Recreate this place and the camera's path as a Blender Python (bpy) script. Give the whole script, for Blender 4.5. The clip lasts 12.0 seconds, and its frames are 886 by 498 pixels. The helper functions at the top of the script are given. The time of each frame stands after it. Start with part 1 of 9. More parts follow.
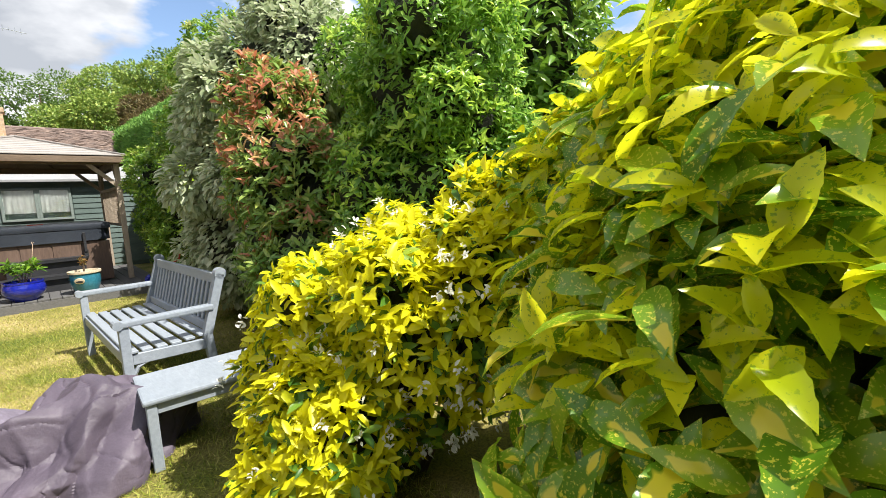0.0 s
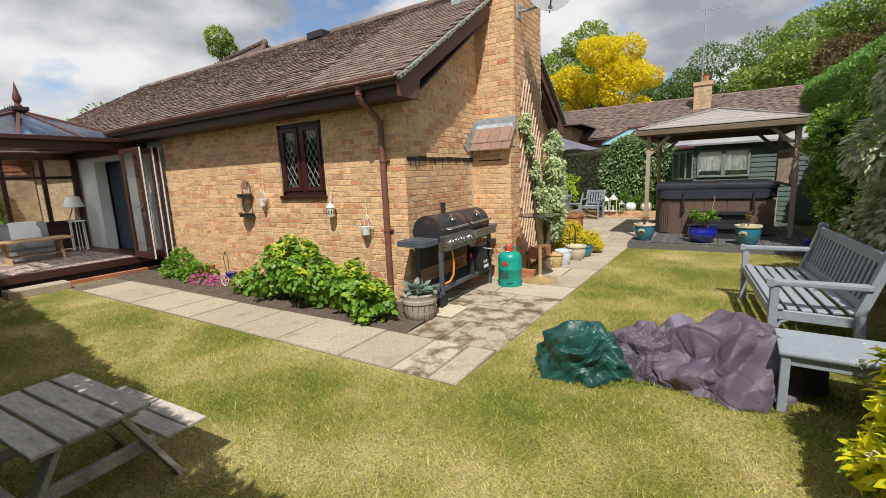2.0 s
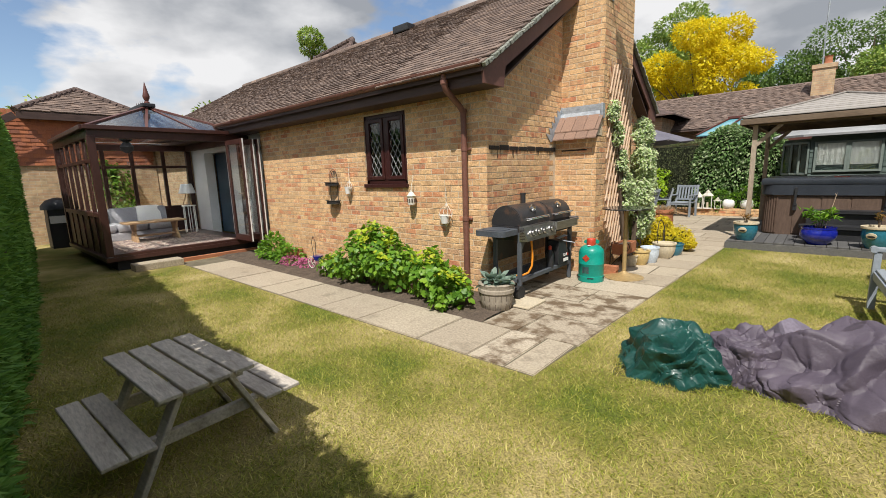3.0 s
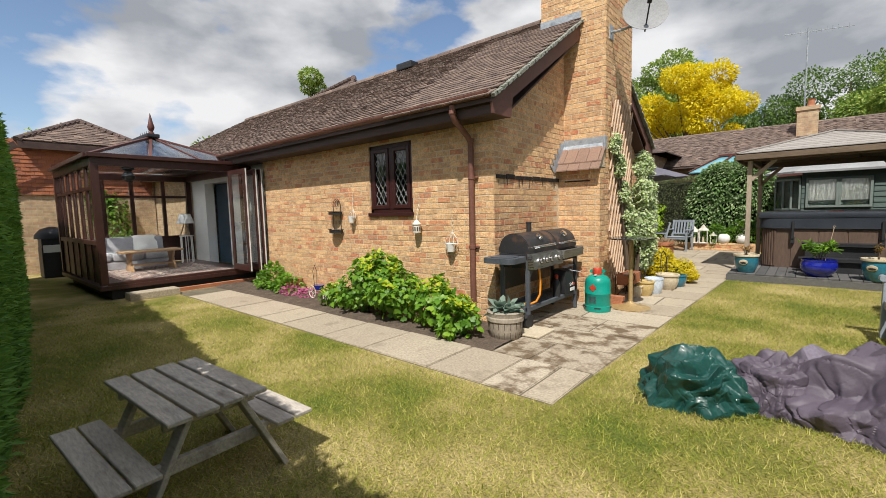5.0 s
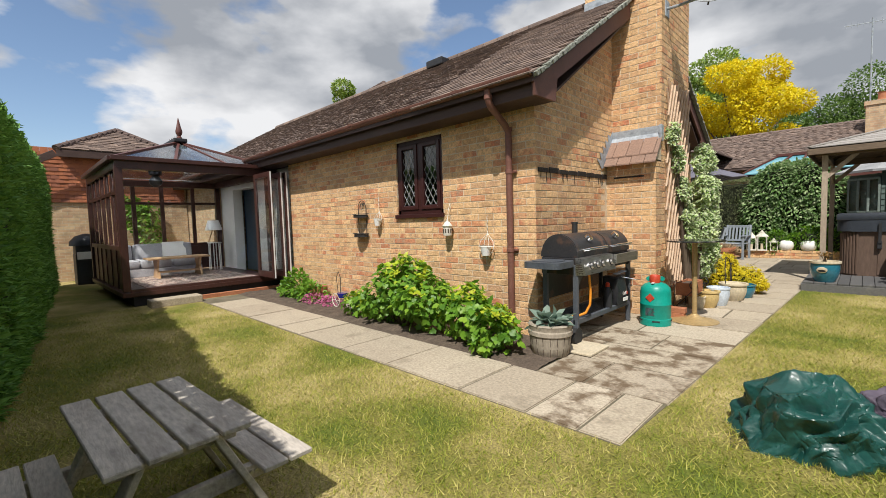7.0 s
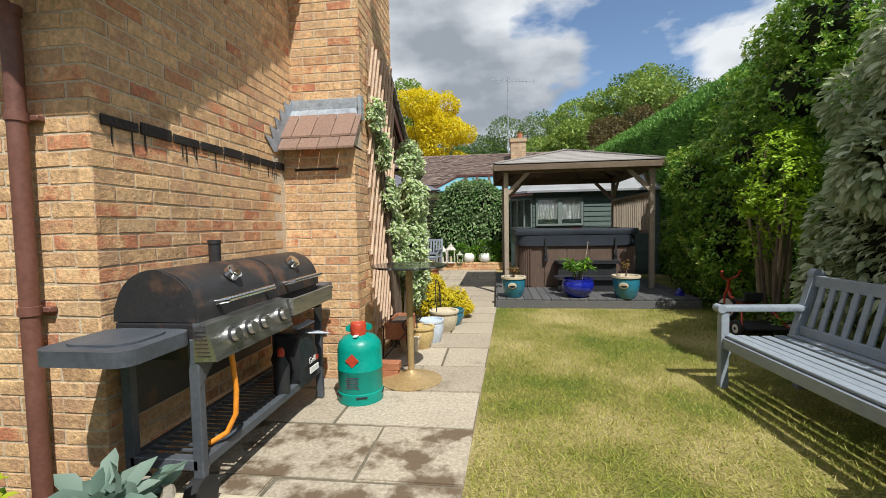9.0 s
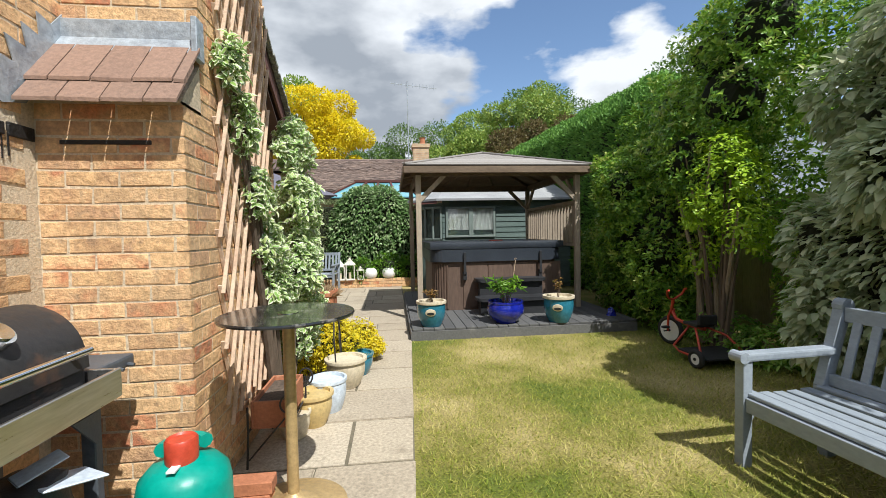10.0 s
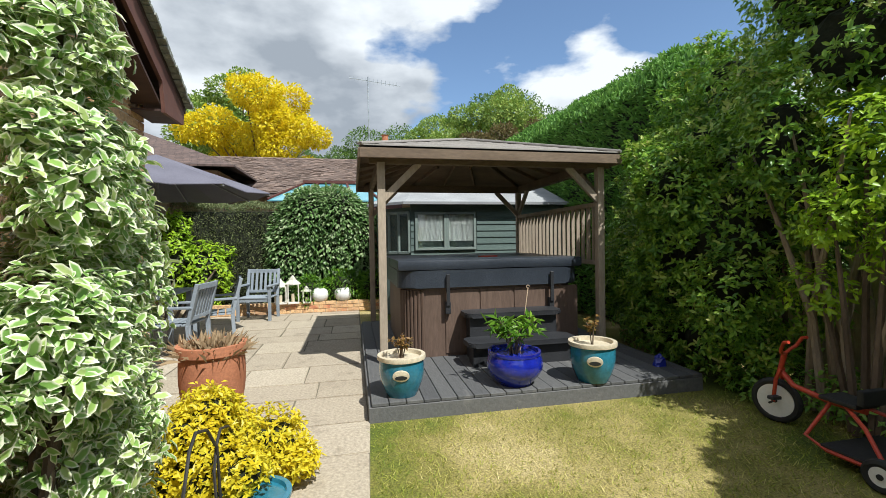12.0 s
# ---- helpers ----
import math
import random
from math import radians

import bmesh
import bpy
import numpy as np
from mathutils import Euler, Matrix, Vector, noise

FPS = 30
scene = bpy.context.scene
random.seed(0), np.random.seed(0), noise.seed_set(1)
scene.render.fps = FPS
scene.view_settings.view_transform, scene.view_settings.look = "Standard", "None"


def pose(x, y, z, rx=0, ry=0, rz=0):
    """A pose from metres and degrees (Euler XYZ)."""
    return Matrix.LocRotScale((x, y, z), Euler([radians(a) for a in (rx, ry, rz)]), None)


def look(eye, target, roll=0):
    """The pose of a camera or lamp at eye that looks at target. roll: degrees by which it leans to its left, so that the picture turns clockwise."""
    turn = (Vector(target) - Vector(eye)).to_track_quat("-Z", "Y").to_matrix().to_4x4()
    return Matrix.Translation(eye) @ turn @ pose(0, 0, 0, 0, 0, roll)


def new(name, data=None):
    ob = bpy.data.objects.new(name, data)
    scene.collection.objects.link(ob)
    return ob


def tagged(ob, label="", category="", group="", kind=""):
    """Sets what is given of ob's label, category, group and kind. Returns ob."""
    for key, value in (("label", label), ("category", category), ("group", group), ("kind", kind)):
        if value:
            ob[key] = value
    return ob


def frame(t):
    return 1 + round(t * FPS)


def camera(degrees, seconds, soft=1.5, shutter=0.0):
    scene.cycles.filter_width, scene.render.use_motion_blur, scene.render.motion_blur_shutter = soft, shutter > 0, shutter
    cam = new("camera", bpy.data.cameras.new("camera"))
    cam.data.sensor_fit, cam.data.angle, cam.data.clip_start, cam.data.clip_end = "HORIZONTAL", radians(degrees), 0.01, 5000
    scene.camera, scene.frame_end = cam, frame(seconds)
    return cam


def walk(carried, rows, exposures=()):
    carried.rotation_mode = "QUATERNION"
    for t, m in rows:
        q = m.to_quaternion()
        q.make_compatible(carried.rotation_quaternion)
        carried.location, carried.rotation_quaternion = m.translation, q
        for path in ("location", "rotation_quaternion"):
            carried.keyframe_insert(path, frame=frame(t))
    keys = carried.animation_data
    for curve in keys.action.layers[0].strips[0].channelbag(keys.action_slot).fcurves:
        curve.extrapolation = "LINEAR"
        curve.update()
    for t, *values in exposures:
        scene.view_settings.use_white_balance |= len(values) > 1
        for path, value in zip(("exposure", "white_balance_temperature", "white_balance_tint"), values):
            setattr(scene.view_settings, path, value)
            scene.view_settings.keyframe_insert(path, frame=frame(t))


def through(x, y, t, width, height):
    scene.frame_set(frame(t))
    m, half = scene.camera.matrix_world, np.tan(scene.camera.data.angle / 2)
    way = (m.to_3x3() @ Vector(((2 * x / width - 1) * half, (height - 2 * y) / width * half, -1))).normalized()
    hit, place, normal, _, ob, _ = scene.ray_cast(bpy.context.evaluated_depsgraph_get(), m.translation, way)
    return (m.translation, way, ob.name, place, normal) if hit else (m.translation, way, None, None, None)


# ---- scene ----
cam = camera(91.9, 12.0, 0.8)
PATH = [
    (0, (-0.014, -0.315, 1.416), (1.355, 1.121, 1.16), -2.7),
    (0.5, (-0.072, -0.673, 1.498), (0.588, 1.202, 1.274), -0.7),
    (1, (-0.104, -0.787, 1.539), (-0.149, 1.194, 1.27), -1.1),
    (1.5, (-0.112, -0.864, 1.569), (-0.76, 1.003, 1.261), -2.0),
    (2, (-0.145, -0.92, 1.575), (-1.186, 0.755, 1.239), -2.4),
    (2.5, (-0.177, -0.957, 1.549), (-1.462, 0.537, 1.205), -2.4),
    (3, (-0.213, -0.967, 1.512), (-1.519, 0.507, 1.164), -1.9),
    (3.2, (-0.226, -0.995, 1.504), (-1.517, 0.496, 1.169), -2.0),
    (5, (-0.366, -1.047, 1.411), (-1.659, 0.468, 1.228), -1.4),
    (5.5, (-0.393, -1.05, 1.386), (-1.689, 0.465, 1.227), -1.5),
    (6, (-0.416, -1.023, 1.355), (-1.72, 0.486, 1.205), -1.6),
    (6.5, (-0.576, -0.882, 1.309), (-1.947, 0.568, 1.174), -1.6),
    (6.7, (-0.656, -0.805, 1.297), (-2.058, 0.615, 1.166), -1.7),
    (8.3, (-1.238, 0.687, 1.249), (-2.311, 2.371, 1.136), -1.3),
    (8.4, (-1.277, 0.811, 1.254), (-2.214, 2.576, 1.154), -1.7),
    (8.5, (-1.315, 0.95, 1.26), (-2.116, 2.779, 1.15), -1.4),
    (9, (-1.474, 1.577, 1.285), (-1.719, 3.559, 1.178), -1.0),
    (9.5, (-1.661, 2.25, 1.304), (-1.648, 4.248, 1.216), -1.0),
    (10, (-1.68, 2.922, 1.336), (-1.448, 4.907, 1.264), -1.1),
    (10.2, (-1.691, 3.189, 1.35), (-1.381, 5.164, 1.301), -1.0),
    (10.5, (-1.661, 3.58, 1.348), (-1.296, 5.546, 1.293), -1.1),
    (11, (-1.63, 4.154, 1.388), (-1.191, 6.104, 1.344), -0.8),
    (11.5, (-1.566, 4.617, 1.403), (-1.134, 6.57, 1.364), -0.8),
    (12, (-1.575, 4.936, 1.384), (-1.165, 6.893, 1.353), -0.9),
]
walk(cam, [(t, look(eye, target, roll)) for t, eye, target, roll in PATH],
     [(0.0, 0.88, 6500, 10), (0.6, 0.50, 6500, 10), (1.2, 0.28, 6500, 10), (2.0, 0.12, 6500, 10), (6.7, 0.14, 6450, 10), (8.3, -0.08, 6300, 9), (8.6, -0.05, 6250, 9), (9.0, 0.12, 6200, 8), (9.5, 0.32, 6150, 8), (12.0, 0.35, 6050, 6)])

# world: a clear sky with broken cumulus, one sun from the south-east
SUN = Vector((0.546, -1.0, 1.67)).normalized()
elevation = math.asin(SUN.z)
world = bpy.data.worlds.new("sky")
scene.world = world
world.use_nodes = True
wn, wl = world.node_tree.nodes, world.node_tree.links
wn.clear()
sky = wn.new("ShaderNodeTexSky")
sky.sky_type, sky.sun_disc = "NISHITA", False
sky.sun_elevation, sky.sun_rotation = elevation, math.atan2(SUN.x, SUN.y)
sky.air_density, sky.dust_density, sky.ozone_density = 1.0, 0.6, 2.0
tc = wn.new("ShaderNodeTexCoord")
flat = wn.new("ShaderNodeMapping")
flat.inputs["Scale"].default_value = (1.0, 1.0, 2.1)
flat.inputs["Location"].default_value = (0.35, 0.1, 0.0)
puff = wn.new("ShaderNodeTexNoise")
puff.inputs["Scale"].default_value, puff.inputs["Detail"].default_value, puff.inputs["Roughness"].default_value = 2.2, 10.0, 0.5
cover = wn.new("ShaderNodeValToRGB")
cover.color_ramp.elements[0].position, cover.color_ramp.elements[1].position = 0.43, 0.48
shade = wn.new("ShaderNodeTexNoise")
shade.inputs["Scale"].default_value, shade.inputs["Detail"].default_value = 2.6, 8.0
tone = wn.new("ShaderNodeValToRGB")
tone.color_ramp.elements[0].position, tone.color_ramp.elements[0].color = 0.40, (4.5, 4.8, 5.3, 1)
tone.color_ramp.elements[1].position, tone.color_ramp.elements[1].color = 0.58, (11.2, 11.2, 11.3, 1)
blend = wn.new("ShaderNodeMixRGB")
back = wn.new("ShaderNodeBackground")
back.inputs["Strength"].default_value = 0.072
wo = wn.new("ShaderNodeOutputWorld")
wl.new(tc.outputs["Generated"], flat.inputs["Vector"])
wl.new(flat.outputs["Vector"], puff.inputs["Vector"])
wl.new(flat.outputs["Vector"], shade.inputs["Vector"])
wl.new(puff.outputs["Fac"], cover.inputs["Fac"])
wl.new(shade.outputs["Fac"], tone.inputs["Fac"])
wl.new(cover.outputs["Color"], blend.inputs["Fac"])
deep = wn.new("ShaderNodeHueSaturation")
deep.inputs["Saturation"].default_value, deep.inputs["Value"].default_value = 0.98, 1.75
wl.new(sky.outputs["Color"], deep.inputs["Color"])
wl.new(deep.outputs["Color"], blend.inputs["Color1"])
wl.new(tone.outputs["Color"], blend.inputs["Color2"])
wl.new(blend.outputs["Color"], back.inputs["Color"])
wl.new(back.outputs["Background"], wo.inputs["Surface"])

sun = new("sun", bpy.data.lights.new("sun", "SUN"))
sun.data.energy, sun.data.angle, sun.data.color = 5.0, radians(0.53), (1.0, 0.95, 0.87)
sun.matrix_world = look(SUN * 40, (0, 0, 0))

# ---- materials ----
def ramp(nt, cols, source):
    r = nt.nodes.new("ShaderNodeValToRGB")
    e = r.color_ramp.elements
    while len(e) < len(cols):
        e.new(0.5)
    for i, c in enumerate(cols):
        e[i].position, e[i].color = i / max(1, len(cols) - 1), (*c, 1)
    nt.links.new(source, r.inputs["Fac"])
    return r.outputs["Color"]


def noise_node(nt, coord, scale, detail=4.0, rough=0.55):
    n = nt.nodes.new("ShaderNodeTexNoise")
    n.inputs["Scale"].default_value, n.inputs["Detail"].default_value, n.inputs["Roughness"].default_value = scale, detail, rough
    nt.links.new(coord, n.inputs["Vector"])
    return n.outputs["Fac"]


def spread(nt, source, lo, hi, a=0.0, b=1.0):
    m = nt.nodes.new("ShaderNodeMapRange")
    for key, v in (("From Min", lo), ("From Max", hi), ("To Min", a), ("To Max", b)):
        m.inputs[key].default_value = v
    nt.links.new(source, m.inputs["Value"])
    return m.outputs["Result"]


def sums(nt, op, a, b):
    m = nt.nodes.new("ShaderNodeMath")
    m.operation = op
    for i, v in enumerate((a, b)):
        if isinstance(v, (int, float)):
            m.inputs[i].default_value = v
        else:
            nt.links.new(v, m.inputs[i])
    return m.outputs[0]


def blend_rgb(nt, fac, a, b, kind="MIX"):
    m = nt.nodes.new("ShaderNodeMixRGB")
    m.blend_type = kind
    for key, v in (("Fac", fac), ("Color1", a), ("Color2", b)):
        if isinstance(v, (int, float)):
            m.inputs[key].default_value = v
        elif isinstance(v, tuple):
            m.inputs[key].default_value = (*v, 1)
        else:
            nt.links.new(v, m.inputs[key])
    return m.outputs["Color"]


def mat(name, cols, s1=1.5, s2=40.0, rough=0.7, metal=0.0, bump=0.3, pick="", grain=0.25, stretch=(1, 1, 1), stain=None, spec=0.4, coat=0.0, contrast=(0.3, 0.7)):
    """A procedural surface. pick: what chooses the colour of a piece ('', 'object', 'island'). stain: (colour, scale, threshold, amount)."""
    m = bpy.data.materials.new(name)
    m.use_nodes = True
    nt = m.node_tree
    b = nt.nodes["Principled BSDF"]
    geo = nt.nodes.new("ShaderNodeNewGeometry")
    mp = nt.nodes.new("ShaderNodeMapping")
    mp.inputs["Scale"].default_value = stretch
    nt.links.new(geo.outputs["Position"], mp.inputs["Vector"])
    co = mp.outputs["Vector"]
    big = spread(nt, noise_node(nt, co, s1), *contrast)
    if pick:
        rnd = nt.nodes.new("ShaderNodeObjectInfo").outputs["Random"] if pick == "object" else geo.outputs["Random Per Island"]
        fac = sums(nt, "ADD", sums(nt, "MULTIPLY", rnd, 0.86), sums(nt, "MULTIPLY", big, 0.14))
    else:
        fac = big
    col = ramp(nt, cols, fac)
    fine = noise_node(nt, co, s2, 6.0, 0.65)
    col = blend_rgb(nt, 1.0, col, ramp(nt, [(1 - grain,) * 3, (1 + grain * 0.6,) * 3], spread(nt, fine, 0.3, 0.7)), "MULTIPLY")
    if stain:
        c, s, thr, amount = stain
        f = spread(nt, noise_node(nt, co, s, 7.0, 0.6), thr, thr + 0.12, 0.0, amount)
        col = blend_rgb(nt, f, col, c)
    nt.links.new(col, b.inputs["Base Color"])
    nt.links.new(spread(nt, fine, 0.25, 0.75, max(0.03, rough - 0.1), min(1.0, rough + 0.1)), b.inputs["Roughness"])
    b.inputs["Metallic"].default_value = metal
    b.inputs["Specular IOR Level"].default_value = spec
    b.inputs["Coat Weight"].default_value = coat
    b.inputs["Coat Roughness"].default_value = 0.08
    if bump:
        bp = nt.nodes.new("ShaderNodeBump")
        bp.inputs["Strength"].default_value, bp.inputs["Distance"].default_value = bump, 0.01
        nt.links.new(fine, bp.inputs["Height"])
        nt.links.new(bp.outputs["Normal"], b.inputs["Normal"])
    return m


def leafmat(name, cols, rim=None, speck=None, rough=0.42, through=0.3, spec=0.4, own=0.75, patch=2.2, heart=None):
    """Leaves: each takes its own tint; rim: (colour, start, end) of a pale margin; speck: (colour, scale, threshold)."""
    m = bpy.data.materials.new(name)
    m.use_nodes = True
    nt = m.node_tree
    b = nt.nodes["Principled BSDF"]
    geo = nt.nodes.new("ShaderNodeNewGeometry")
    co = geo.outputs["Position"]
    fac = sums(nt, "ADD", sums(nt, "MULTIPLY", geo.outputs["Random Per Island"], own), sums(nt, "MULTIPLY", spread(nt, noise_node(nt, co, patch), 0.35, 0.65), 1 - own))
    col = ramp(nt, cols, fac)
    if speck:
        col = blend_rgb(nt, spread(nt, noise_node(nt, co, speck[1], 3.0, 0.6), speck[2], speck[2] + 0.05), col, speck[0])
    if heart:
        # a blotch along the midrib of some leaves
        mid = nt.nodes.new("ShaderNodeAttribute")
        mid.attribute_name = "rim"
        spot = sums(nt, "SUBTRACT", noise_node(nt, co, heart[1], 2.0), sums(nt, "MULTIPLY", mid.outputs["Fac"], 0.22))
        col = blend_rgb(nt, spread(nt, spot, heart[2], heart[2] + 0.03), col, heart[0])
    if rim:
        at = nt.nodes.new("ShaderNodeAttribute")
        at.attribute_name = "rim"
        wob = sums(nt, "ADD", at.outputs["Fac"], spread(nt, noise_node(nt, co, 60.0), 0.3, 0.7, -0.18, 0.18))
        col = blend_rgb(nt, spread(nt, wob, rim[1], rim[2]), col, rim[0])
    nt.links.new(col, b.inputs["Base Color"])
    b.inputs["Roughness"].default_value = rough
    b.inputs["Specular IOR Level"].default_value = spec
    tr = nt.nodes.new("ShaderNodeBsdfTranslucent")
    nt.links.new(col, tr.inputs["Color"])
    mx = nt.nodes.new("ShaderNodeMixShader")
    mx.inputs["Fac"].default_value = through
    nt.links.new(b.outputs["BSDF"], mx.inputs[1])
    nt.links.new(tr.outputs["BSDF"], mx.inputs[2])
    nt.links.new(mx.outputs["Shader"], nt.nodes["Material Output"].inputs["Surface"])
    return m


def glassmat(name, tint=(0.9, 0.95, 0.95), rough=0.0):
    m = bpy.data.materials.new(name)
    m.use_nodes = True
    b = m.node_tree.nodes["Principled BSDF"]
    b.inputs["Base Color"].default_value = (*tint, 1)
    b.inputs["Transmission Weight"].default_value, b.inputs["Roughness"].default_value, b.inputs["IOR"].default_value = 1.0, rough, 1.45
    return m


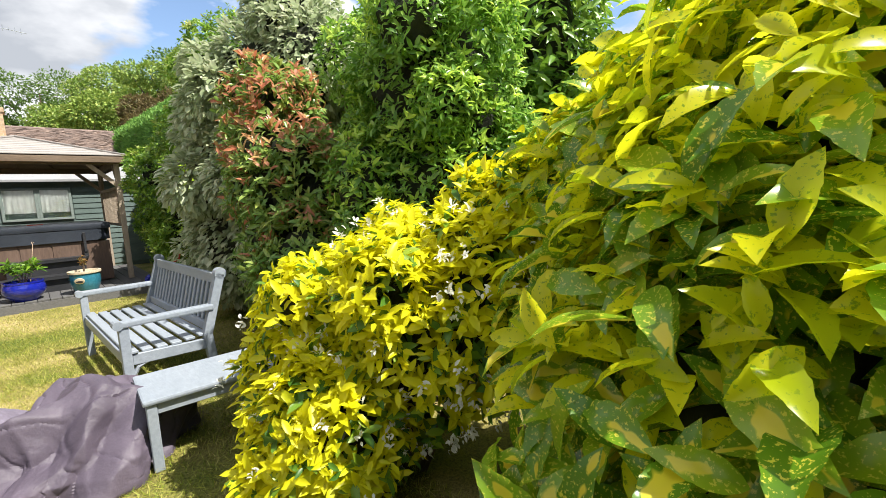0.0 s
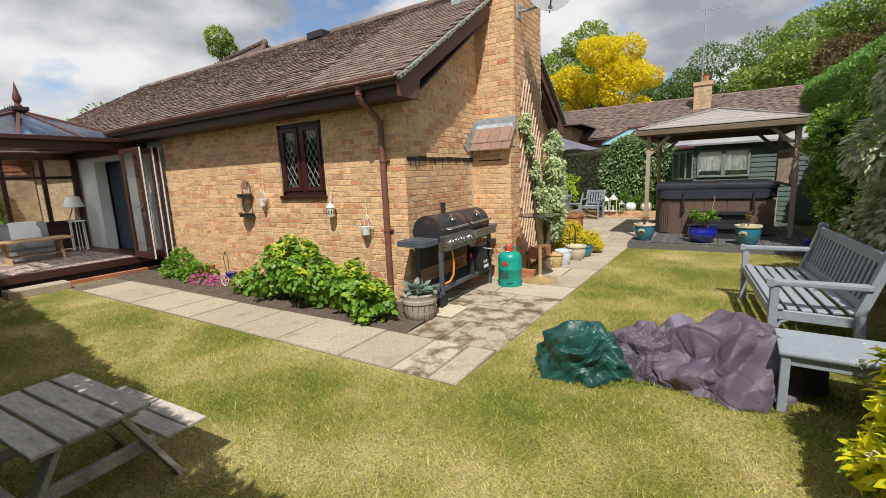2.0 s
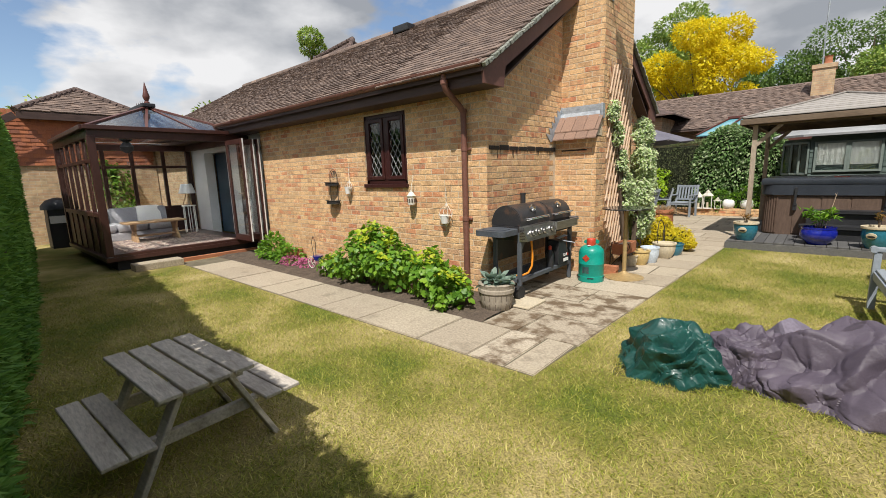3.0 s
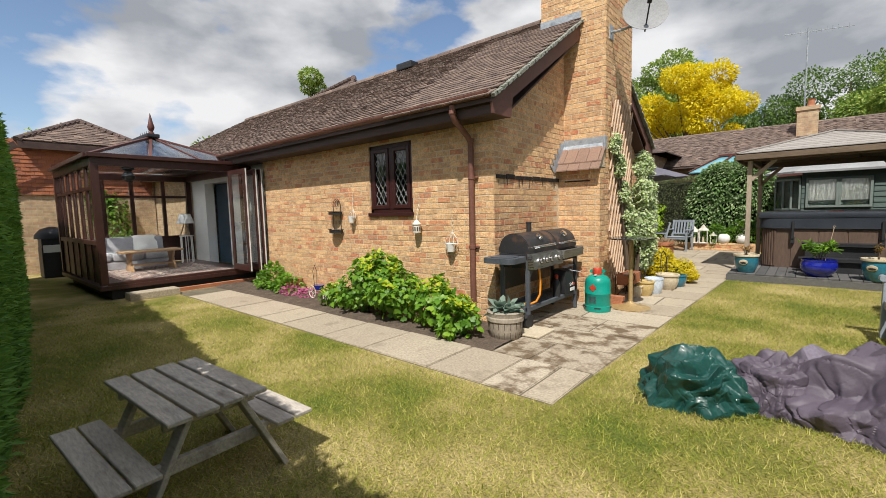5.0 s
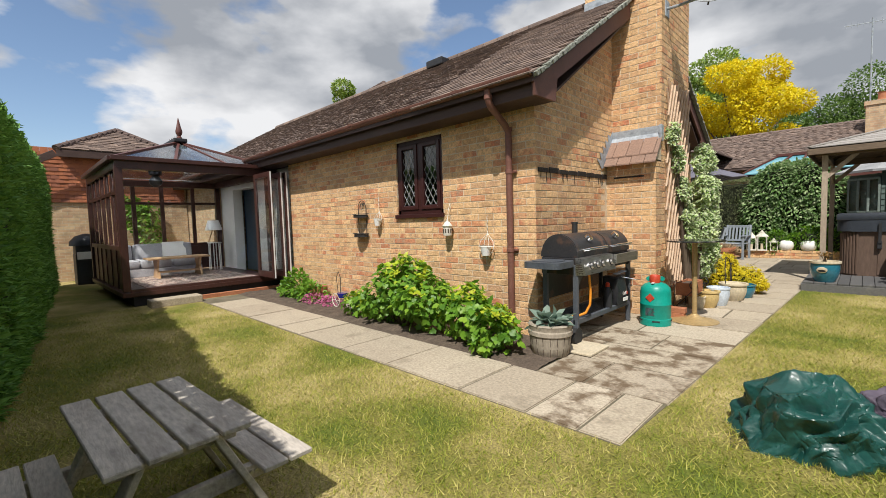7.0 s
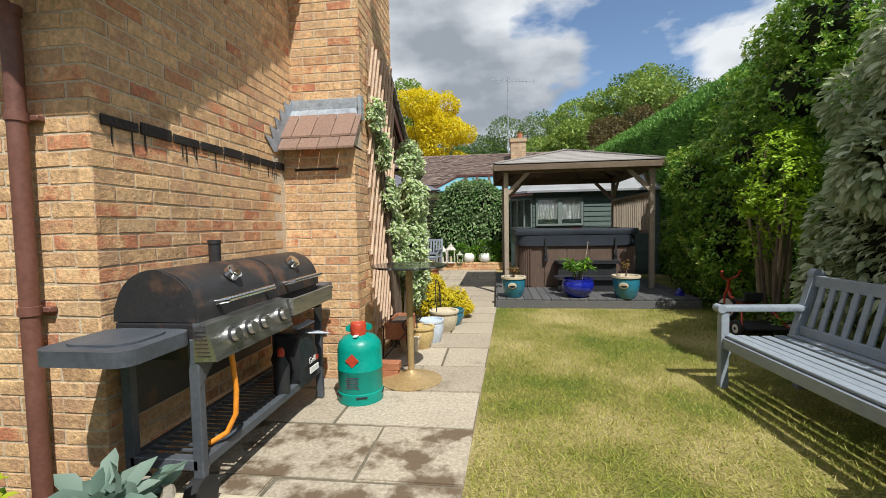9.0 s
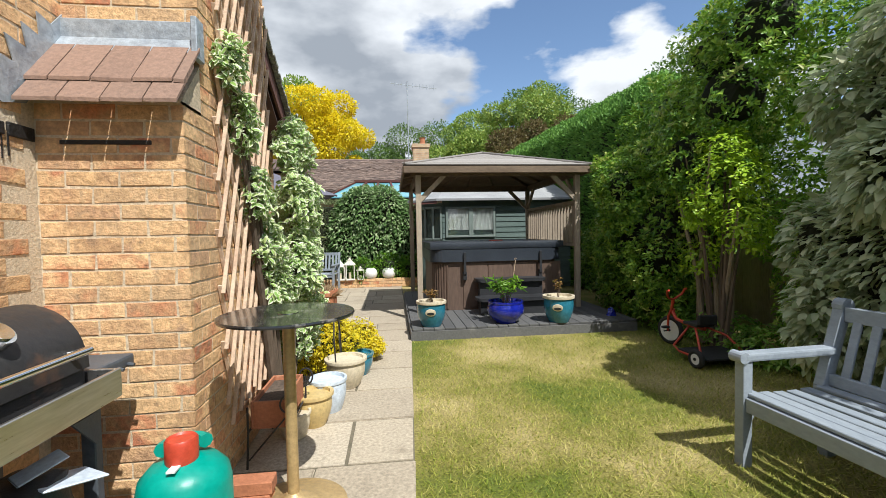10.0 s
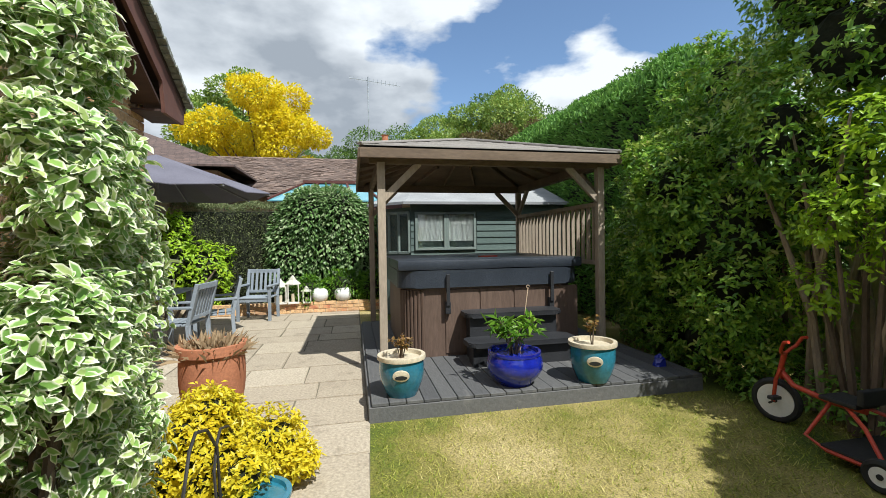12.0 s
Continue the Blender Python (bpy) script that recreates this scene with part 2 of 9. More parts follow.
BRICK_COLS = [tuple(v * k for v, k in zip(c, (1.20, 1.07, 0.95))) for c in [(0.42, 0.30, 0.19), (0.60, 0.43, 0.25), (0.66, 0.48, 0.28), (0.40, 0.27, 0.16), (0.64, 0.46, 0.26), (0.46, 0.31, 0.20), (0.52, 0.36, 0.21), (0.70, 0.52, 0.31), (0.52, 0.25, 0.14), (0.46, 0.30, 0.18), (0.64, 0.46, 0.27), (0.50, 0.37, 0.23), (0.60, 0.43, 0.25), (0.45, 0.19, 0.11), (0.38, 0.29, 0.21)]]
M = dict(
    brick=mat("brick_faces", BRICK_COLS, 9.0, 48.0, 0.9, bump=0.9, pick="object", grain=0.34, stain=((0.30, 0.21, 0.14), 18.0, 0.57, 0.5)),
    brick_i=mat("brick_faces_joined", BRICK_COLS, 9.0, 48.0, 0.9, bump=0.9, pick="island", grain=0.34, stain=((0.30, 0.21, 0.14), 18.0, 0.57, 0.5)),
    mortar=mat("mortar", [(0.56, 0.45, 0.31), (0.70, 0.58, 0.42)], 3.0, 70.0, 0.95, bump=0.6, grain=0.3),
    tile=mat("roof_tile", [(0.075, 0.058, 0.052), (0.19, 0.135, 0.11), (0.12, 0.088, 0.075), (0.27, 0.195, 0.155), (0.15, 0.11, 0.092), (0.22, 0.16, 0.13), (0.10, 0.076, 0.068)], 4.0, 60.0, 0.92, bump=0.6, grain=0.35, pick="object", stain=((0.46, 0.43, 0.36), 26.0, 0.64, 0.75)),
    tile_i=mat("roof_tile_joined", [(0.075, 0.058, 0.052), (0.19, 0.135, 0.11), (0.12, 0.088, 0.075), (0.27, 0.195, 0.155), (0.15, 0.11, 0.092), (0.22, 0.16, 0.13), (0.10, 0.076, 0.068)], 4.0, 60.0, 0.92, bump=0.6, grain=0.35, pick="island", stain=((0.46, 0.43, 0.36), 26.0, 0.64, 0.75)),
    hung=mat("hung_tile", [(0.30, 0.10, 0.05), (0.42, 0.15, 0.07), (0.36, 0.13, 0.07), (0.22, 0.09, 0.06)], 4.0, 60.0, 0.9, pick="island"),
    shoulder=mat("shoulder_tile_clay", [(0.20, 0.13, 0.10), (0.30, 0.19, 0.14), (0.25, 0.165, 0.125)], 4.0, 50.0, 0.9, bump=0.4, pick="object"),
    moss=mat("mossy_verge", [(0.16, 0.17, 0.13), (0.30, 0.31, 0.27), (0.20, 0.19, 0.16)], 12.0, 70.0, 0.95, bump=0.9),
    brown=mat("brown_upvc", [(0.09, 0.032, 0.026), (0.115, 0.042, 0.033)], 2.0, 30.0, 0.42, bump=0.05, grain=0.1),
    fascia=mat("fascia_board", [(0.052, 0.03, 0.025), (0.085, 0.05, 0.04)], 3.0, 25.0, 0.62, bump=0.15, stretch=(0.4, 1, 3)),
    barge=mat("barge_board", [(0.13, 0.058, 0.045), (0.17, 0.08, 0.062)], 3.0, 25.0, 0.6, bump=0.15),
    gutter=mat("brown_gutter", [(0.16, 0.07, 0.05), (0.21, 0.095, 0.07)], 3.0, 40.0, 0.5, bump=0.1),
    frame=mat("window_frame", [(0.036, 0.012, 0.011), (0.055, 0.018, 0.016)], 3.0, 30.0, 0.35, bump=0.05, grain=0.12),
    cons=mat("mahogany_frame", [(0.042, 0.016, 0.013), (0.068, 0.026, 0.02)], 3.0, 30.0, 0.4, bump=0.06, stretch=(1, 1, 0.3)),
    lead=mat("lead_flashing", [(0.22, 0.25, 0.29), (0.42, 0.46, 0.50), (0.30, 0.33, 0.37)], 5.0, 30.0, 0.55, metal=0.3, bump=0.5),
    pitch=mat("bitumen", [(0.012, 0.011, 0.011), (0.03, 0.027, 0.025)], 8.0, 60.0, 0.5, bump=0.8),
    white=mat("white_paint", [(0.74, 0.73, 0.70), (0.82, 0.81, 0.79)], 2.0, 40.0, 0.6, bump=0.08, grain=0.06),
    # near-black, for voids and dim rooms whose shade is put into the colour
    dark=mat("dark_void", [(0.02, 0.02, 0.022), (0.035, 0.034, 0.036)], 2.0, 30.0, 0.8, bump=0.05),
    slab=mat("paving_slab", [(0.33, 0.275, 0.205), (0.45, 0.385, 0.29), (0.385, 0.325, 0.245), (0.53, 0.46, 0.355)], 2.5, 45.0, 0.9, bump=0.5, pick="object", grain=0.38, stain=((0.17, 0.14, 0.10), 3.5, 0.57, 0.5)),
    slab_wet=mat("paving_slab_dirty", [(0.33, 0.275, 0.205), (0.45, 0.385, 0.29), (0.385, 0.325, 0.245), (0.51, 0.44, 0.34)], 2.5, 45.0, 0.85, bump=0.5, pick="object", grain=0.38, stain=((0.115, 0.074, 0.04), 4.5, 0.465, 0.9)),
    joint=mat("paving_joint", [(0.12, 0.105, 0.07), (0.20, 0.17, 0.12)], 4.0, 50.0, 0.95, bump=0.6),
    soil=mat("bed_soil", [(0.075, 0.056, 0.042), (0.14, 0.105, 0.078)], 6.0, 40.0, 0.97, bump=1.0, grain=0.5),
    grey=mat("grey_painted_wood", [(0.235, 0.27, 0.31), (0.30, 0.335, 0.375)], 3.0, 45.0, 0.55, bump=0.25, grain=0.14, stretch=(1, 0.4, 1)),
    oldwood=mat("weathered_timber", [(0.34, 0.30, 0.26), (0.52, 0.47, 0.41), (0.42, 0.37, 0.32)], 5.0, 60.0, 0.85, bump=0.6, grain=0.3, stretch=(0.25, 1, 1), stain=((0.15, 0.13, 0.105), 7.0, 0.6, 0.75)),
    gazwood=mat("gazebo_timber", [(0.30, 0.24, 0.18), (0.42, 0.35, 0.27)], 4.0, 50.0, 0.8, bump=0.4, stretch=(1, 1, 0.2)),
    # browner timber for beams and roof, the shade there put into its colour
    gazbrown_shade=mat("gazebo_shaded_timber", [(0.13, 0.092, 0.062), (0.21, 0.155, 0.108)], 4.0, 50.0, 0.85, bump=0.4, stretch=(0.3, 1, 1)),
    shingle=mat("gazebo_shingle", [(0.26, 0.24, 0.225), (0.36, 0.335, 0.31), (0.31, 0.285, 0.265)], 4.0, 50.0, 0.85, bump=0.4, pick="object"),
    deck=mat("dark_decking", [(0.075, 0.075, 0.078), (0.13, 0.128, 0.125)], 3.0, 50.0, 0.8, bump=0.4, pick="object", stretch=(1, 0.25, 1), stain=((0.24, 0.23, 0.21), 6.0, 0.62, 0.5)),
    tubside=mat("tub_cabinet", [(0.105, 0.068, 0.05), (0.15, 0.10, 0.075)], 3.0, 40.0, 0.6, bump=0.2, stretch=(1, 1, 0.2)),
    vinyl=mat("tub_cover_vinyl", [(0.025, 0.031, 0.042), (0.042, 0.05, 0.065)], 2.0, 60.0, 0.42, bump=0.3),
    plastic=mat("black_plastic", [(0.018, 0.019, 0.022), (0.035, 0.036, 0.04)], 3.0, 60.0, 0.5, bump=0.2),
    shed=mat("green_weatherboard", [(0.085, 0.125, 0.115), (0.125, 0.17, 0.155)], 3.0, 40.0, 0.7, bump=0.25, stretch=(0.3, 1, 2)),
    shedwhite=mat("sage_window_frame", [(0.17, 0.215, 0.195), (0.22, 0.265, 0.245)], 3.0, 40.0, 0.6, bump=0.1),
    felt=mat("roof_felt", [(0.25, 0.255, 0.26), (0.34, 0.345, 0.35)], 2.0, 50.0, 0.9, bump=0.3),
    teal=mat("teal_glaze", [(0.02, 0.13, 0.20), (0.035, 0.19, 0.27)], 3.0, 30.0, 0.2, bump=0.08, coat=0.6),
    cobalt=mat("cobalt_glaze", [(0.008, 0.012, 0.22), (0.015, 0.03, 0.38)], 4.0, 30.0, 0.15, bump=0.08, coat=0.8),
    cream=mat("cream_glaze", [(0.55, 0.47, 0.33), (0.66, 0.58, 0.44)], 4.0, 40.0, 0.4, bump=0.15),
    mustard=mat("mustard_glaze", [(0.50, 0.36, 0.14), (0.62, 0.47, 0.22)], 4.0, 40.0, 0.35, bump=0.15),
    terra=mat("terracotta", [(0.36, 0.14, 0.07), (0.46, 0.19, 0.10)], 4.0, 50.0, 0.85, bump=0.3, stain=((0.55, 0.40, 0.30), 8.0, 0.64, 0.5)),
    zinc=mat("pale_blue_pail", [(0.50, 0.57, 0.66), (0.58, 0.65, 0.73)], 4.0, 40.0, 0.45, bump=0.1),
    barrel=mat("stone_planter", [(0.27, 0.23, 0.18), (0.38, 0.33, 0.26)], 6.0, 50.0, 0.92, bump=0.8, stretch=(1, 1, 0.4)),
    gas=mat("green_gas_paint", [(0.0, 0.24, 0.185), (0.01, 0.31, 0.24)], 3.0, 40.0, 0.38, bump=0.1, grain=0.12, stain=((0.10, 0.12, 0.08), 7.0, 0.66, 0.6)),
    red=mat("red_plastic", [(0.42, 0.045, 0.02), (0.52, 0.07, 0.035)], 4.0, 40.0, 0.4, bump=0.1),
    brass=mat("brass_paint", [(0.42, 0.29, 0.13), (0.52, 0.37, 0.18)], 5.0, 40.0, 0.45, metal=0.35, bump=0.25),
    tabletop=mat("black_marbled_top", [(0.012, 0.013, 0.014), (0.03, 0.031, 0.032)], 6.0, 40.0, 0.22, bump=0.03, coat=0.5, stain=((0.34, 0.32, 0.29), 14.0, 0.56, 0.55)),
    bbqblack=mat("bbq_black_enamel", [(0.022, 0.022, 0.025), (0.04, 0.038, 0.038)], 3.0, 50.0, 0.45, bump=0.15, stain=((0.17, 0.085, 0.048), 3.5, 0.52, 0.6)),
    bbqgrey=mat("bbq_frame", [(0.06, 0.07, 0.085), (0.10, 0.11, 0.125)], 4.0, 50.0, 0.5, bump=0.2),
    steel=mat("brushed_steel", [(0.46, 0.45, 0.43), (0.60, 0.59, 0.57)], 4.0, 60.0, 0.32, metal=0.95, bump=0.06, stretch=(1, 0.1, 1)),
    chrome=mat("chrome", [(0.7, 0.7, 0.7), (0.8, 0.8, 0.8)], 4.0, 60.0, 0.12, metal=1.0, bump=0.0, grain=0.05),
    hose=mat("orange_hose", [(0.75, 0.25, 0.02), (0.82, 0.32, 0.03)], 4.0, 60.0, 0.5, bump=0.1),
    gbag=mat("green_tarpaulin", [(0.006, 0.045, 0.038), (0.014, 0.075, 0.064)], 4.0, 60.0, 0.4, bump=0.15, coat=0.15),
    pbag=mat("mauve_fabric", [(0.07, 0.056, 0.078), (0.12, 0.098, 0.130)], 3.0, 90.0, 0.55, bump=0.25, grain=0.12),
    lilac=mat("lilac_lining", [(0.15, 0.13, 0.17), (0.21, 0.185, 0.235)], 3.0, 60.0, 0.8, bump=0.2),
    trellis=mat("trellis_lath", [(0.50, 0.34, 0.23), (0.66, 0.50, 0.36)], 5.0, 50.0, 0.8, bump=0.3),
    wire=mat("white_wire", [(0.66, 0.62, 0.53), (0.76, 0.73, 0.66)], 5.0, 50.0, 0.5, bump=0.1),
    iron=mat("black_iron", [(0.018, 0.018, 0.018), (0.04, 0.037, 0.034)], 5.0, 50.0, 0.6, bump=0.2),
    rubber=mat("black_rubber", [(0.015, 0.015, 0.016), (0.03, 0.03, 0.03)], 5.0, 50.0, 0.7, bump=0.2),
    canopy=mat("umbrella_canopy", [(0.115, 0.11, 0.14), (0.15, 0.145, 0.18)], 2.0, 60.0, 0.85, bump=0.15),
    sofa=mat("grey_upholstery", [(0.30, 0.30, 0.32), (0.40, 0.40, 0.43)], 4.0, 90.0, 0.95, bump=0.3),
    pine=mat("pine_wood", [(0.36, 0.22, 0.11), (0.48, 0.31, 0.17)], 4.0, 40.0, 0.55, bump=0.15, stretch=(1, 0.2, 1)),
    rug=mat("patterned_rug", [(0.20, 0.08, 0.06), (0.46, 0.38, 0.32), (0.12, 0.07, 0.07), (0.50, 0.42, 0.35), (0.24, 0.10, 0.07)], 7.0, 60.0, 0.95, bump=0.3),
    blue=mat("dark_blue_door", [(0.015, 0.035, 0.055), (0.03, 0.055, 0.08)], 2.0, 40.0, 0.5, bump=0.05),
    palebark=mat("pale_bark", [(0.22, 0.17, 0.12), (0.36, 0.29, 0.21)], 8.0, 50.0, 0.9, bump=0.7, stretch=(1, 1, 0.3)),
    bark=mat("bark", [(0.09, 0.065, 0.045), (0.17, 0.125, 0.09)], 8.0, 50.0, 0.95, bump=0.9, stretch=(1, 1, 0.3)),
    # near-black filler for plant cores; the shade among leaves is put into its colour
    core=mat("inner_shade", [(0.012, 0.016, 0.008), (0.028, 0.032, 0.016)], 8.0, 40.0, 0.95, bump=1.0),
    glass=glassmat("glass"),
    leadcame=mat("leaded_came", [(0.35, 0.36, 0.37), (0.5, 0.5, 0.5)], 4.0, 40.0, 0.5, metal=0.3, bump=0.1),
)


def coursed(name, cols, joint, w, h, offset=0.5, gap=0.006, rough=0.9):
    """Brickwork or tiling far off, where single pieces are not told apart."""
    m = bpy.data.materials.new(name)
    m.use_nodes = True
    nt = m.node_tree
    b = nt.nodes["Principled BSDF"]
    sx = nt.nodes.new("ShaderNodeSeparateXYZ")
    cx = nt.nodes.new("ShaderNodeCombineXYZ")
    geo = nt.nodes.new("ShaderNodeNewGeometry")
    nt.links.new(geo.outputs["Position"], sx.inputs[0])
    nt.links.new(sums(nt, "ADD", sx.outputs[0], sx.outputs[1]), cx.inputs[0])
    nt.links.new(sx.outputs[2], cx.inputs[1])
    t = nt.nodes.new("ShaderNodeTexBrick")
    t.offset = offset
    for key, v in (("Scale", 1.0), ("Mortar Size", gap), ("Brick Width", w), ("Row Height", h), ("Bias", 0.0)):
        t.inputs[key].default_value = v
    t.inputs["Color1"].default_value, t.inputs["Color2"].default_value, t.inputs["Mortar"].default_value = (*cols[0], 1), (*cols[1], 1), (*joint, 1)
    nt.links.new(cx.outputs[0], t.inputs["Vector"])
    f = noise_node(nt, geo.outputs["Position"], 6.0, 6.0)
    nt.links.new(blend_rgb(nt, 1.0, t.outputs["Color"], ramp(nt, [(0.7,) * 3, (1.15,) * 3], spread(nt, f, 0.3, 0.7)), "MULTIPLY"), b.inputs["Base Color"])
    b.inputs["Roughness"].default_value = rough
    bp = nt.nodes.new("ShaderNodeBump")
    bp.inputs["Distance"].default_value = 0.006
    nt.links.new(sums(nt, "SUBTRACT", 1.0, t.outputs["Fac"]), bp.inputs["Height"])
    nt.links.new(bp.outputs["Normal"], b.inputs["Normal"])
    return m


M["brickfar"] = coursed("far_brickwork", [(0.58, 0.42, 0.25), (0.48, 0.30, 0.18)], (0.55, 0.45, 0.32), 0.225, 0.075)
M["tilefar"] = coursed("far_tiling", [(0.15, 0.10, 0.085), (0.11, 0.075, 0.065)], (0.06, 0.045, 0.04), 0.165, 0.058)


# ---- mesh helpers ----
def box(bm, x0, y0, z0, x1, y1, z1, bevel=0.0, m=None):
    r = bmesh.ops.create_cube(bm, size=1.0, matrix=(m or Matrix()) @ Matrix.Translation(((x0 + x1) / 2, (y0 + y1) / 2, (z0 + z1) / 2)) @ Matrix.Diagonal((x1 - x0, y1 - y0, z1 - z0, 1)))
    if bevel:
        es = list({e for v in r["verts"] for e in v.link_edges})
        bmesh.ops.bevel(bm, geom=es, offset=bevel, segments=2 if bevel > 0.004 else 1, affect="EDGES", profile=0.6)


def beam(bm, p, q, w, h, bevel=0.004, up=(0, 0, 1)):
    """A squared bar from p to q, w wide and h high."""
    p, q = Vector(p), Vector(q)
    d = q - p
    x = d.normalized()
    y = Vector(up).cross(x)
    y = (Vector((0, 1, 0)).cross(x) if y.length < 1e-4 else y).normalized()
    z = x.cross(y)
    m = Matrix.Translation(p) @ Matrix((x, y, z)).transposed().to_4x4()
    box(bm, 0, -w / 2, -h / 2, d.length, w / 2, h / 2, bevel, m)


def rod(bm, p, q, r, n=10, r2=None):
    p, q = Vector(p), Vector(q)
    d = q - p
    m = Matrix.Translation((p + q) / 2) @ d.to_track_quat("Z", "Y").to_matrix().to_4x4()
    bmesh.ops.create_cone(bm, cap_ends=True, segments=n, radius1=r, radius2=r if r2 is None else r2, depth=d.length, matrix=m)


def tube(bm, pts, r, n=8, closed=False):
    """A round bar along a line of points; r may be a list."""
    pts = [Vector(p) for p in pts]
    k = len(pts)
    rs = r if isinstance(r, (list, tuple)) else [r] * k
    rings = []
    for i, p in enumerate(pts):
        a, b = pts[i - 1] if i or closed else pts[0], pts[(i + 1) % k] if i < k - 1 or closed else pts[-1]
        d = (b - a).normalized()
        u = d.orthogonal().normalized() if not rings else (u - d * u.dot(d)).normalized()
        v = d.cross(u)
        rings.append([bm.verts.new(p + rs[i] * (math.cos(t) * u + math.sin(t) * v)) for t in (2 * math.pi * j / n for j in range(n))])
    for i in range(k if closed else k - 1):
        A, B = rings[i], rings[(i + 1) % k]
        for j in range(n):
            bm.faces.new((A[j], A[(j + 1) % n], B[(j + 1) % n], B[j]))
    if not closed:
        bm.faces.new(rings[0][::-1]), bm.faces.new(rings[-1])


def lathe(bm, prof, n=28, at=(0, 0, 0), sx=1.0, sy=1.0):
    """A turned body from (radius, height) pairs."""
    rings = []
    for r, z in prof:
        rings.append([bm.verts.new((at[0] + sx * max(r, 1e-4) * math.cos(2 * math.pi * j / n), at[1] + sy * max(r, 1e-4) * math.sin(2 * math.pi * j / n), at[2] + z)) for j in range(n)])
    for A, B in zip(rings, rings[1:]):
        for j in range(n):
            bm.faces.new((A[j], A[(j + 1) % n], B[(j + 1) % n], B[j]))
    bm.faces.new(rings[0][::-1]), bm.faces.new(rings[-1])


def slabbed(bm, ring, h):
    """A prism over a ring of points, h along z (or a vector)."""
    hv = Vector((0, 0, h)) if isinstance(h, (int, float)) else Vector(h)
    lo = [bm.verts.new(Vector(p)) for p in ring]
    hi = [bm.verts.new(Vector(p) + hv) for p in ring]
    n = len(ring)
    bm.faces.new(lo[::-1]), bm.faces.new(hi)
    for i in range(n):
        bm.faces.new((lo[i], lo[(i + 1) % n], hi[(i + 1) % n], hi[i]))


def meshed(name, bm, material, smooth=False):
    bmesh.ops.recalc_face_normals(bm, faces=bm.faces)
    me = bpy.data.meshes.new(name)
    bm.to_mesh(me)
    bm.free()
    me.materials.append(material)
    me.polygons.foreach_set("use_smooth", [bool(smooth)] * len(me.polygons))
    if smooth:
        me.set_sharp_from_angle(angle=radians(38))
    return me


def part(name, bm, material, parent=None, label="", smooth=False):
    ob = new(name, meshed(name, bm, M[material] if isinstance(material, str) else material, smooth))
    ob.parent = parent
    if label:
        ob["label"] = label
    return ob


def thing(name, label, category, at=(0, 0, 0), rz=0.0, group="", kind=""):
    ob = new(name)
    ob.empty_display_size = 0.1
    ob.matrix_basis = pose(*at, 0, 0, rz)
    return tagged(ob, label, category, group, kind)


def fresh():
    return bmesh.new()


def raw(name, verts, faces, material, parent=None, smooth=False):
    me = bpy.data.meshes.new(name)
    verts, faces = np.asarray(verts, dtype=np.float32), np.asarray(faces, dtype=np.int32)
    k = faces.shape[1]
    me.vertices.add(len(verts))
    me.vertices.foreach_set("co", verts.ravel())
    me.loops.add(faces.size)
    me.loops.foreach_set("vertex_index", faces.ravel())
    me.polygons.add(len(faces))
    me.polygons.foreach_set("loop_start", np.arange(len(faces), dtype=np.int32) * k)
    me.polygons.foreach_set("use_smooth", np.full(len(faces), bool(smooth)))
    me.update(calc_edges=True)
    me.validate()
    me.materials.append(material)
    ob = new(name, me)
    ob.parent = parent
    return ob


# ---- foliage ----
# leaf outlines: along, across, up, margin
DIAMOND = (np.array([(0, 0, 0, 0), (0.45, 0.5, 0.10, 1), (1, 0, -0.08, 0.4), (0.45, -0.5, 0.10, 1)]), np.array([(0, 1, 2), (0, 2, 3)]))
OVAL = (np.array([(0, 0, 0, 0), (0.28, 0.42, 0.07, 1), (0.68, 0.40, 0.05, 1), (1, 0, -0.12, 1), (0.68, -0.40, 0.05, 1), (0.28, -0.42, 0.07, 1), (0.5, 0, 0.0, 0)]),
        np.array([(0, 1, 6), (1, 2, 6), (2, 3, 6), (3, 4, 6), (4, 5, 6), (5, 0, 6)]))
TOOTHED = (np.array([(0, 0, 0, 0), (0.12, 0.22, 0.05, 1), (0.30, 0.43, 0.09, 1), (0.46, 0.50, 0.09, 1), (0.60, 0.44, 0.07, 1), (0.65, 0.45, 0.06, 1), (0.78, 0.30, 0.0, 1), (0.83, 0.29, -0.02, 1), (1, 0, -0.18, 1),
                     (0.83, -0.29, -0.02, 1), (0.78, -0.30, 0.0, 1), (0.65, -0.45, 0.06, 1), (0.60, -0.44, 0.07, 1), (0.46, -0.50, 0.09, 1), (0.30, -0.43, 0.09, 1), (0.12, -0.22, 0.05, 1),
                     (0.3, 0, 0.01, 0), (0.55, 0, 0.005, 0), (0.8, 0, -0.06, 0)]),
           np.array([(0, 1, 16), (1, 2, 16), (2, 3, 17), (2, 17, 16), (3, 4, 17), (4, 5, 17), (5, 6, 18), (5, 18, 17), (6, 7, 18), (7, 8, 18), (8, 9, 18), (9, 10, 18), (10, 11, 18), (11, 17, 18), (11, 12, 17), (12, 13, 17), (13, 14, 17), (14, 16, 17), (14, 15, 16), (15, 0, 16)]))
